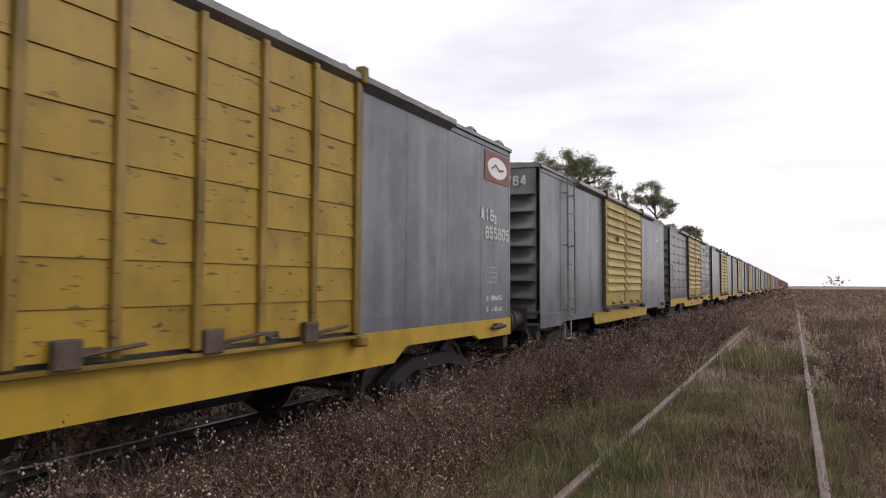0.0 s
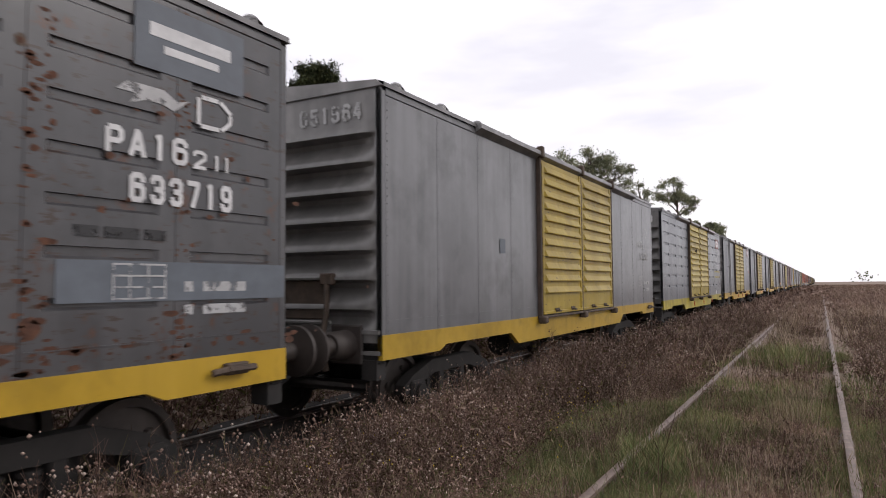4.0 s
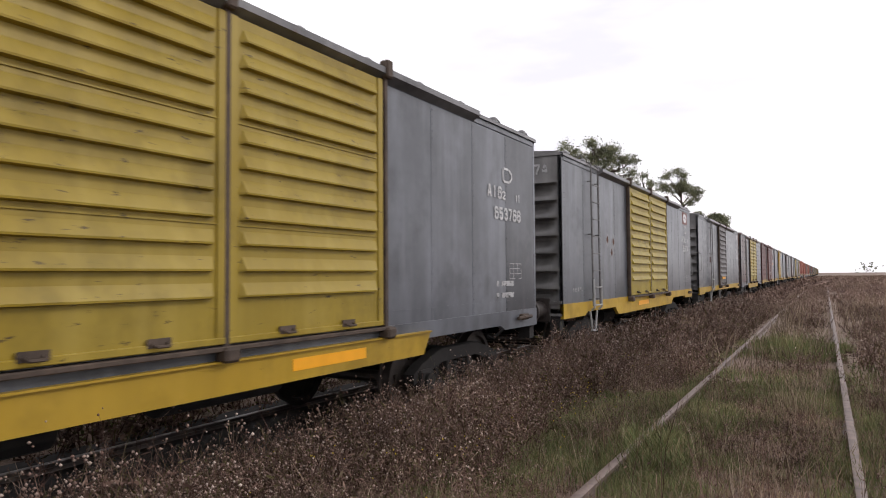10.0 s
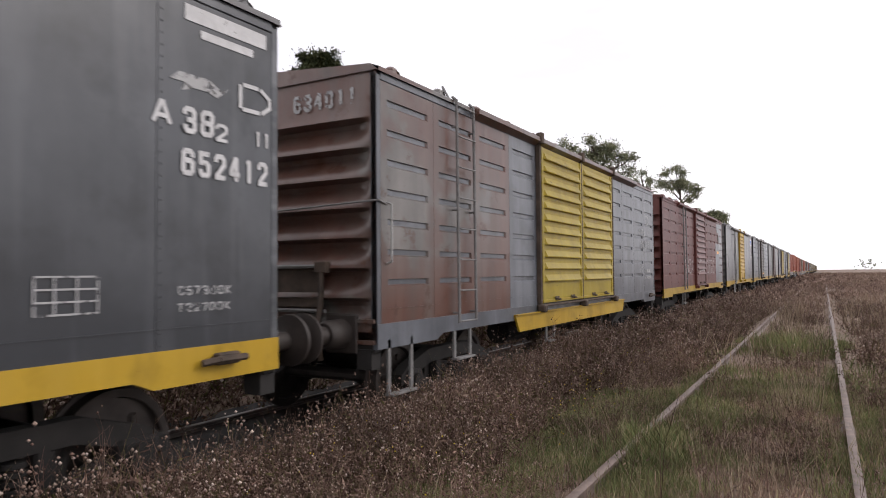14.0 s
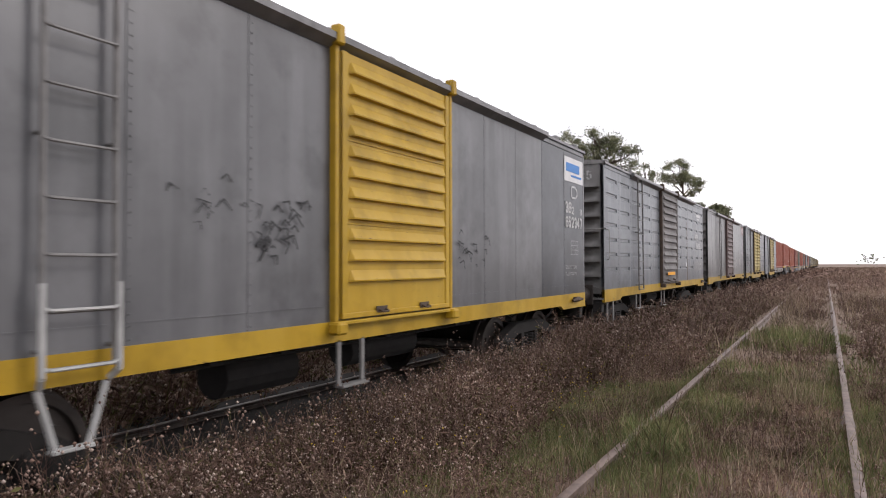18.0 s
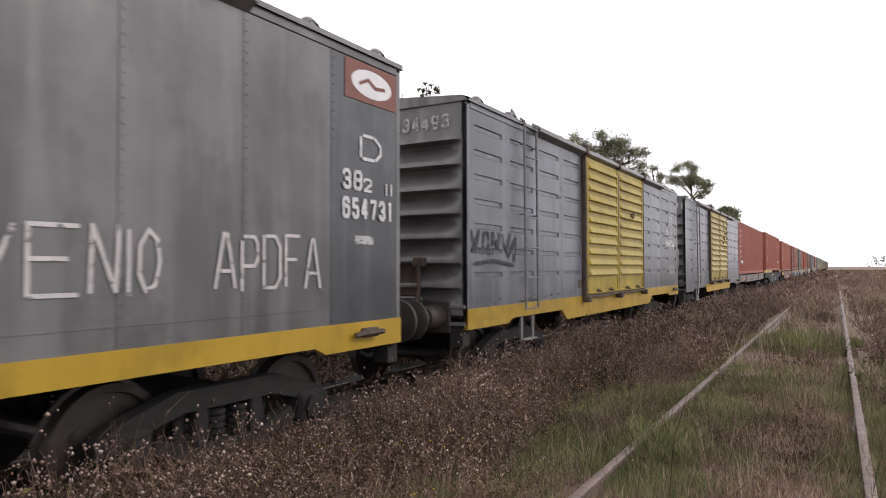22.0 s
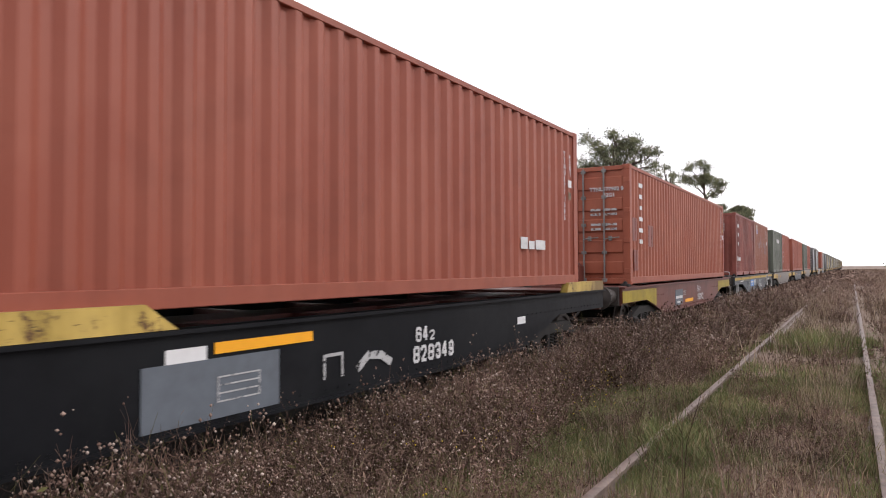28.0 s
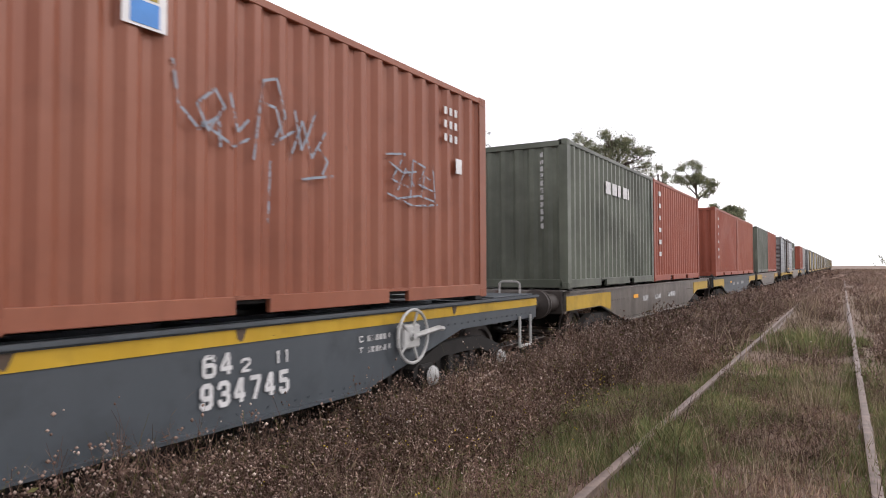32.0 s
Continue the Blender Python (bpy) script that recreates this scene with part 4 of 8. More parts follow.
        part("door_rail", mesh_of("door_rail", door_rail_mesh), s["roof"], own, "", m)
        part("door_track", mesh_of(("door_track", d0), lambda g: g.box(HW + 0.012, HW + 0.10, d0 - 0.1, d1 + 0.1, 1.12, 1.155, 0.006)), s["post"], own, "", m)
    for y, rz in ((0.0, 0), (LONG, 180)):
        m = pose(0, y, 0, 0, 0, rz)
        wall = part("end_wall", mesh_of("end_wall", end_wall_mesh, True), s["end"], own, "corrugated steel end wall", m)
        part("gable", mesh_of("gable", gable_mesh), s["end"], own, "", m)
        # dark plate stands in for the shaded recess low on the end wall
        part("end_hatch", mesh_of("end_hatch", lambda g: g.box(-1.15, 0.70, -0.012, 0.03, 1.30, 1.72, 0.008)), "dark_post", wall, "dark brown plate in place of the shaded recess between the bars")
        for z in (1.27, 1.73):
            part("hatch_bar", mesh_of("hatch_bar", lambda g: g.path([(-1.2, -0.05, 0), (0.78, -0.05, 0)], 0.022)), "grey_metal", wall, "", pose(0, 0, z))
        part("hatch_hinge", mesh_of("hatch_hinge", lambda g: (g.path([(0.74, -0.06, 1.76), (0.75, -0.08, 1.40), (0.72, -0.12, 1.05), (0.80, -0.14, 0.78)], 0.03), g.box(0.66, 0.82, -0.09, -0.01, 1.66, 1.78, 0.01))), "dark_post", wall)
    if s["ladder"]:
        ladder(own, s["ladder"], 0.44, s["rungs"], s["ladder_paint"], foot=s.get("foot", True))
        part("roof_grab", mesh_of("roof_grab", lambda g: g.path([(HW - 0.03, 0, 3.74), (HW - 0.12, 0.0, 3.90), (HW - 0.30, 0.35, 3.92), (HW - 0.34, 0.5, 3.80)], 0.014)), "grey_metal", own, "", pose(0, s["ladder"], 0))
    for y, w, z in s["feet"]:
        step(own, y, w, z, "grey_metal")
    if s["wheel"]:
        part("brake_wheel", mesh_of("brake_wheel", brake_wheel_mesh, True), "grey_metal", own, "spoked hand brake wheel", pose(1.02, LONG + 0.46, 2.70, 0, 0, 180))
        part("brake_stand", mesh_of("brake_stand", lambda g: (g.box(0.90, 1.10, LONG + 0.02, LONG + 0.14, 1.30, 2.78, 0.02), g.box(0.94, 1.10, LONG + 0.12, LONG + 0.34, 2.58, 2.82, 0.03), g.box(0.80, 1.20, LONG + 0.10, LONG + 0.42, 2.10, 2.14, 0.006), g.path([(1.0, LONG + 0.2, 2.6), (1.02, LONG + 0.22, 1.3)], 0.02))), "chassis", own, "dark brake gear under the hand wheel")
    if s["grab"]:
        grab_iron(own, 0.18, 1.75, 0.62, "pale_metal")
        part("end_rail", mesh_of("end_rail", lambda g: g.path([(HW, 0.18, 2.35), (HW + 0.03, 0.0, 2.38), (1.2, -0.10, 2.36), (-1.1, -0.10, 2.28)], 0.010)), "grey_metal", own)
    if s["wheel"]:
        part("corner_step", mesh_of("corner_step", lambda g: g.prism([(HW - 0.42, LONG), (HW - 0.02, LONG), (HW - 0.05, LONG + 0.14), (HW - 0.32, LONG + 0.36), (HW - 0.42, LONG + 0.34)], 2, 1.10, 1.13)), "pale_metal", own, "pale steel corner step")
        grab_iron(own, LONG - 0.16, 1.60, 0.55, "pale_metal")
    part("sill_latch", mesh_of("sill_latch", lambda g: (g.box(0, 0.07, -0.05, 0.16, -0.042, 0.042, 0.010), g.path([(0.04, -0.17, -0.015), (0.075, -0.05, 0.0), (0.085, 0.20, 0.0)], 0.026))), "dark_post", own, "rusty brown sill latch", pose(HW + 0.012, LONG - 0.62, 1.05))
    running_gear(own, LONG, along)
    return own


def wagon_marks(own, spec):
    """Stencilled numbers and small print: read where they can be, plain bars where not."""
    x = HW + 0.004
    paint_ = spec.get("ink", "white")
    for words, y0, y1, z, h in spec.get("side", ()):
        stencil(words, y0, y1, z, h, own, paint_, x=x)
    for words, y0, y1, z, h in spec.get("small", ()):
        stencil(words, y0, y1, z, h, own, "white_worn", x=x, whole=True, name="small_print")
    if spec.get("number"):
        at = spec.get("end_at", 0.32)
        stencil(spec["number"], at, at + 0.84, 3.365, 0.185, own, spec.get("end_ink", "white"), face=END, x=-0.006, name="end_number")
    for y, z, rows in spec.get("bars", ()):
        bars(SIDE, x, y, z, rows, own)
    for y, z, w, h in spec.get("frames", ()):
        k = [[(0, 0), (w, 0), (w, h), (0, h), (0, 0)], [(0, h / 3), (w, h / 3)], [(0, 2 * h / 3), (w, 2 * h / 3)], [(w * 0.3, 0), (w * 0.3, h)], [(w * 0.65, 0), (w * 0.65, h)]]
        strokes(SIDE, x, y, z, k, 0.012, own, "white_worn", "inspection_grid")
    for y, z, w, h in spec.get("dees", ()):
        lines = [[(0, h * 0.08), (0, h * 0.92)], [(w * 0.12, h), (w * 0.58, h)], [(w * 0.70, h * 0.97), (w, h * 0.68)], [(w, h * 0.56), (w, h * 0.32), (w * 0.74, h * 0.03)], [(w * 0.62, 0), (w * 0.10, 0)]]
        strokes(SIDE, x, y, z, lines, 0.032, own, paint_, "painted_outline")
    if spec.get("oval"):
        y, z, w, h = spec["oval"]
        plate(SIDE, x, y, z, w, h, own, "sign_red", "sign_plate", "red sign plate with a pale oval")
        oval(SIDE, x, y + w * 0.5, z + h * 0.5, w * 0.78, h * 0.72, own)
        strokes(SIDE, x, y + w * 0.26, z + h * 0.44, [[(0, 0), (w * 0.16, h * 0.16), (w * 0.30, 0.0), (w * 0.48, h * 0.05)]], 0.032, own, "sign_red", "sign_stroke", lift=0.009)


# ---- container wagons and containers ----
CW, CH = 2.438, 2.591


def flat_beam(long, deep, shoulder):
    """The fish-bellied side beam of a container wagon, on the near side."""
    def make(g):
        top, end = 1.235, 0.90
        a, b = shoulder
        o = [(0, top), (long, top), (long, end), (long - a, end), (long - b, deep), (b, deep), (a, end), (0, end)]
        g.prism(o, 0, 1.17, 1.23)
        g.prism([(y, z) for y, z in [(0, top - 0.03), (long, top - 0.03), (long, top), (0, top)]], 0, 1.10, 1.285)
        g.prism([(b, deep), (long - b, deep), (long - b, deep + 0.025), (b, deep + 0.025)], 0, 1.10, 1.285)
        for k in range(int(long / 0.16)):
            y = 0.1 + k * 0.16
            if y < long - 0.1:
                zb = deep if b < y < long - b else end
                g.rod((1.228, y, zb + 0.075), (1.238, y, zb + 0.075), 0.012, 5)
    return make


def flat_deck(long):
    def make(g):
        g.box(-1.17, 1.17, 0.0, 1.3, 1.20, 1.25, 0.006)
        g.box(-1.17, 1.17, long - 1.3, long, 1.20, 1.25, 0.006)
        g.box(-0.35, 0.35, 0.3, long - 0.3, 0.78, 1.20)
        for k in range(9):
            y = 1.5 + k * (long - 3.0) / 8
            g.box(-1.18, 1.18, y - 0.06, y + 0.06, 1.08, 1.20)
        for y in (0.0, long - 0.12):
            g.box(-1.2, 1.2, y, y + 0.12, 0.86, 1.21, 0.012)
    return make


def container_wagon(along, long, spec):
    own = thing("container_wagon", spec["label"], "flat wagon", "container wagons of the train", along)
    deep = spec.get("deep", 0.50)
    sh = spec.get("shoulder", (1.9, 3.5))
    part("deck", mesh_of(("deck", long), flat_deck(long)), spec["deck"], own)
    beam = mesh_of(("beam", long, deep, sh), flat_beam(long, deep, sh))
    for m in (pose(0, 0, 0), pose(0, long, 0, 0, 0, 180)):
        part("side_beam", beam, spec["paint"], own, "", m)
    running_gear(own, long, along, 2.1, spec.get("cap"))
    lock = mesh_of("container_lock", lambda g: (g.box(-0.09, 0.09, -0.09, 0.09, 0, 0.06, 0.012), g.lathe([(0.05, 0.06), (0.04, 0.10), (0.0, 0.12)], 2, (0, 0, 0), 8)))
    for y in spec.get("locks", ()):
        for s in (-1.12, 1.12):
            part("container_lock", lock, "chassis", own, "", pose(s, y, 1.235))
    return own


def corrugation(length, depth=0.046, pitch=0.278):
    """Points (offset, depth) of a trapezoid corrugation."""
    n = max(1, round(length / pitch))
    p = length / n
    pts = [(0.0, 0.0)]
    for k in range(n):
        o = k * p
        pts += [(o + p * 0.13, 0.0), (o + p * 0.37, -depth), (o + p * 0.63, -depth), (o + p * 0.87, 0.0)]
    pts.append((length, 0.0))
    return pts


def container_side(long):
    def make(g):
        pts = corrugation(long - 0.24)
        zs = (0.165, CH - 0.075)
        g.sheet([[(CW / 2 - 0.012 + d, 0.12 + o, z) for o, d in pts] for z in zs])
    return make


def container_end_mesh(g):
    pts = corrugation(CW - 0.24)
    g.sheet([[(-CW / 2 + 0.12 + o, 0.012 - d, z) for o, d in pts] for z in (0.165, CH - 0.11)])
    g.box(-CW / 2 + 0.1, CW / 2 - 0.1, 0.0, 0.09, 0.02, 0.165, 0.008)
    g.box(-CW / 2 + 0.1, CW / 2 - 0.1, 0.0, 0.08, CH - 0.12, CH - 0.02, 0.008)


def door_leaf_mesh(g):
    w = CW / 2 - 0.10
    g.box(0.0, w, 0.042, 0.07, 0.15, CH - 0.12)
    for x0, x1 in ((0.0, 0.05), (w - 0.05, w)):
        g.box(x0, x1, 0.006, 0.045, 0.15, CH - 0.12, 0.004)
    for k in range(5):
        z = 0.22 + k * 0.46
        g.box(0.05, w - 0.05, 0.004, 0.064, z, z + 0.29, 0.028)
    for z in (0.30, 0.95, 1.60, 2.25):
        g.box(w - 0.03, w + 0.09, -0.014, 0.03, z - 0.05, z + 0.05, 0.006)


def lock_rod_mesh(g):
    g.rod((0, -0.03, 0.06), (0, -0.03, CH - 0.05), 0.019, 8)
    for z in (0.10, 0.70, 1.30, 1.90, CH - 0.12):
        g.box(-0.05, 0.05, -0.045, 0.01, z - 0.035, z + 0.035, 0.006)
    g.path([(0.0, -0.05, 0.98), (0.10, -0.07, 1.00), (0.34, -0.07, 1.02)], 0.014)
    g.box(0.10, 0.17, -0.06, 0.0, 0.95, 1.05, 0.006)


def container(along, long, material, spec, x=LINE_X, base=1.27, turned=False):
    own = thing("shipping_container", spec["label"], "shipping container", "containers on the train", along)
    TRAIN[-1] = (own, along, base)
    own.matrix_basis = pose(x, along, base)
    side = mesh_of(("container_side", long), container_side(long))
    for m in (pose(0, 0, 0), pose(0, long, 0, 0, 0, 180)):
        part("side_panel", side, material, own, "corrugated steel side", m)

        def rail(g):
            pockets = spec.get("pockets", ())
            cuts = [0.16]
            for y in pockets:
                cuts += [y, y + 0.36]
            cuts.append(long - 0.16)
            for a, b in zip(cuts[0::2], cuts[1::2]):
                g.box(CW / 2 - 0.06, CW / 2 - 0.004, a, b, 0.02, 0.165, 0.006)
            for y in pockets:
                g.box(CW / 2 - 0.06, CW / 2 - 0.004, y, y + 0.36, 0.135, 0.165)
        part("bottom_rail", mesh_of(("bottom_rail", long, len(spec.get("pockets", ()))), rail), material, own, "", m)
        part("top_rail", mesh_of(("top_rail", long), lambda g: g.box(CW / 2 - 0.065, CW / 2 - 0.004, 0.16, long - 0.16, CH - 0.085, CH - 0.015, 0.006)), material, own, "", m)
    for s in (-1, 1):
        for y, k in ((0.0, 1), (long, -1)):
            part("corner_post", mesh_of("corner_post", lambda g: g.prism([(0, 0), (0, 0.17), (-0.035, 0.17), (-0.06, 0.13), (-0.15, 0.06), (-0.15, 0.0)], 2, 0.11, CH - 0.11)), material, own, "", pose(s * (CW / 2 - 0.003), y + k * 0.004, 0) @ Matrix.Diagonal((s, k, 1, 1)))
            for z in (0.0, CH - 0.118):
                part("corner_casting", mesh_of("corner_casting", lambda g: (g.box(-0.162, 0.0, 0.0, 0.178, 0.0, 0.118, 0.012), g.box(-0.001, 0.004, 0.05, 0.12, 0.03, 0.085, 0.001), g.box(-0.11, -0.05, -0.004, 0.001, 0.03, 0.085, 0.001))), material, own, "", pose(s * CW / 2, y, z) @ Matrix.Diagonal((s, k, 1, 1)))
    part("roof", mesh_of(("container_roof", long), lambda g: g.sheet([[(xx, o, CH - 0.03 + 0.4 * d) for o, d in [(0.1 + a, b) for a, b in corrugation(long - 0.2, 0.03, 0.21)]] for xx in (-CW / 2 + 0.03, CW / 2 - 0.03)])), material, own)
    part("floor", mesh_of(("container_floor", long), lambda g: g.box(-CW / 2 + 0.06, CW / 2 - 0.06, 0.1, long - 0.1, 0.10, 0.16)), "chassis", own)
    doors_at = spec.get("doors", 0)
    for y, rz, k in ((0.0, 0, 0), (long, 180, 1)):
        m = pose(0, y, 0, 0, 0, rz)
        if k == doors_at:
            part("end_frame", mesh_of("door_frame", lambda g: (g.box(-CW / 2 + 0.1, CW / 2 - 0.1, 0.0, 0.09, 0.02, 0.145, 0.008), g.box(-CW / 2 + 0.1, CW / 2 - 0.1, 0.0, 0.09, CH - 0.115, CH - 0.02, 0.008))), material, own, "", m)
            leaf = mesh_of("door_leaf", door_leaf_mesh)
            rod = mesh_of("lock_rod", lock_rod_mesh)
            for sgn in (1, -1):
                d = part("door", leaf, material, own, "", m @ Matrix.Diagonal((sgn, 1, 1, 1)))
                for xx in (0.20, 0.66):
                    part("lock_rod", rod, "grey_metal", d, "galvanised locking rod", pose(xx, 0, 0))
        else:
            part("end_panel", mesh_of("container_end", container_end_mesh), material, own, "", m)
    return own


# ---- the ground, the two tracks and the distance ----
def height_at(x, y):
    """The lie of the land: nearly flat, lower beside the main line, with a soft bank of soil along the siding."""
    h = -0.10 + 0.05 * noise.noise((x * 0.35, y * 0.25, 0.0)) + 0.03 * noise.noise((x * 1.1, y * 0.9, 4.0))
    bank = math.exp(-((x + 0.7) / 1.8) ** 2)
    line = math.exp(-((x - LINE_X) / 1.7) ** 4)
    h = h * (1 - line) - 0.17 * line
    return h + 0.08 * bank


def ground():
    xs = [-2500, -900, -300, -120, -60, -35, -22, -15, -11] + [-9 + 0.3 * i for i in range(51)] + [7.5, 10, 14, 20, 30, 50, 90, 160, 400, 1000, 2500]
    ys = [-700, -300, -120, -50, -20, -8] + [-4 + 0.35 * i for i in range(75)] + [23 + 1.2 * i for i in range(25)] + [56, 64, 75, 90, 110, 140, 180, 240, 330, 500, 900, 1600, 3500]
    g = Geo()
    g.sheet([[(x, y, height_at(x, y) if abs(x) < 40 and -40 < y < 120 else -0.08) for x in xs] for y in ys])
    me = bpy.data.meshes.new("ground")
    me.from_pydata(g.v, [], g.f)
    me.materials.append(M["soil"])
    me.shade_smooth()
    if me.polygons[0].normal.z < 0:
        me.flip_normals()
    tagged(new("ground", me), "flat weedy brown plain beside the railway", "ground", kind="structure")


ground()

RAIL = [(-0.065, 0), (0.065, 0), (0.065, 0.012), (0.02, 0.03), (0.009, 0.05), (0.009, 0.10), (0.034, 0.115), (0.036, 0.145), (0.028, 0.15), (-0.028, 0.15), (-0.036, 0.145), (-0.034, 0.115), (-0.009, 0.10), (-0.009, 0.05), (-0.02, 0.03), (-0.065, 0.012)]


def track(name, rails, top, label, head):
    own = tagged(new(name), label, "railway track", kind="structure")
    own.matrix_basis = pose(0, 0, top - 0.15)
    for x in rails:
        def make(g):
            ys = [-320, -60, -10] + [i * 4 for i in range(-2, 30)] + [140, 200, 320, 600, 1200]
            rows = [[(x + px + 0.004 * noise.noise((yy * 0.2, x, 1.0)), yy, pz + 0.004 * noise.noise((yy * 0.15, x, 7.0))) for px, pz in RAIL + RAIL[:1]] for yy in ys]
            g.sheet(rows)
        part("rail", mesh_of(("rail", x), make, True), head, own)
    return own


def trackbed():
    """Ballast strip under the main line, the train's shade put into its colour."""
    g = Geo()
    xs = [LINE_X + o for o in (-1.75, -1.5, -1.2, -0.8, -0.4, 0, 0.4, 0.8, 1.2, 1.5, 1.75)]
    ys = [-320, -100, -40, -12] + [-8 + 0.5 * i for i in range(100)] + [43 + 3 * i for i in range(30)] + [150, 250, 400, 800, 1200]
    g.sheet([[(x, y, (-0.30 if i in (0, 10) else -0.085 + 0.02 * noise.noise((x * 2.3, y * 1.9, 3.0)))) for i, x in enumerate(xs)] for y in ys])
    me = bpy.data.meshes.new("trackbed")
    me.from_pydata(g.v, [], g.f)
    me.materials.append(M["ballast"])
    me.shade_smooth()
    if me.polygons[0].normal.z < 0:
        me.flip_normals()
    tagged(new("trackbed", me), "ballast under the train, its shade put into the dark colour", "ballast", kind="structure")


trackbed()
main_track = track("main_track", (LINE_X - 0.871, LINE_X + 0.871), 0.0, "broad gauge main line under the train", "rail_bright")
for i in range(-6, 90):
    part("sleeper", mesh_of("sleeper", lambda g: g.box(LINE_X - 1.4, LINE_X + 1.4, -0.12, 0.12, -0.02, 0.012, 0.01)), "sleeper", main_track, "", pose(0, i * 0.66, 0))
SIDING = (-1.556, 0.185)
siding = track("siding_track", SIDING, 0.10, "rusty disused siding sunk in grass", "rail")


# ---- the train, wagon by wagon ----
FRONT = (-2.88, 10.88, 24.54, 38.33, 52.04, 65.73, 79.4, 93.02, 107.03, 120.81, 134.37, 148.18, 161.84, 175.39, 189.23, 202.81)
SMALL = ((0, 0, 0.07, 0.07), (0.16, 0, 0.40, 0.07), (0, -0.16, 0.07, 0.07), (0.16, -0.16, 0.40, 0.07))


def std_marks(number, letter, num, small=None, **more):
    """A wagon's numbers near its far end. num: the number's start, end and foot; the class letters, the 2 and the 11 stand above it
    unless side gives them; small: two lines of weights, from a start to an end."""
    y0, y1, z = num
    wide = 0.155 * len(letter)
    s = dict(side=((number, y0, y1, z, 0.195), (letter, y0 - 0.17, y0 - 0.17 + wide, z + 0.29, 0.185), ("2", y0 - 0.13 + wide, y0 + wide - 0.01, z + 0.285, 0.135), ("11", y1 - 0.19, y1 - 0.02, z + 0.29, 0.12)),
             number=number, dees=((y1 - 0.32, z + 0.60, 0.29, 0.21),), bars=((y1 - 0.42, 1.62, SMALL),), frames=((y0 - 0.1, 1.58, 0.38, 0.22),))
    if small:
        a, b, lo, top, low = small
        s["small"] = ((top, a, b, lo + 0.115, 0.065), (low, a, b, lo, 0.062))
        s["bars"] = ()
    s.update(more)
    return s


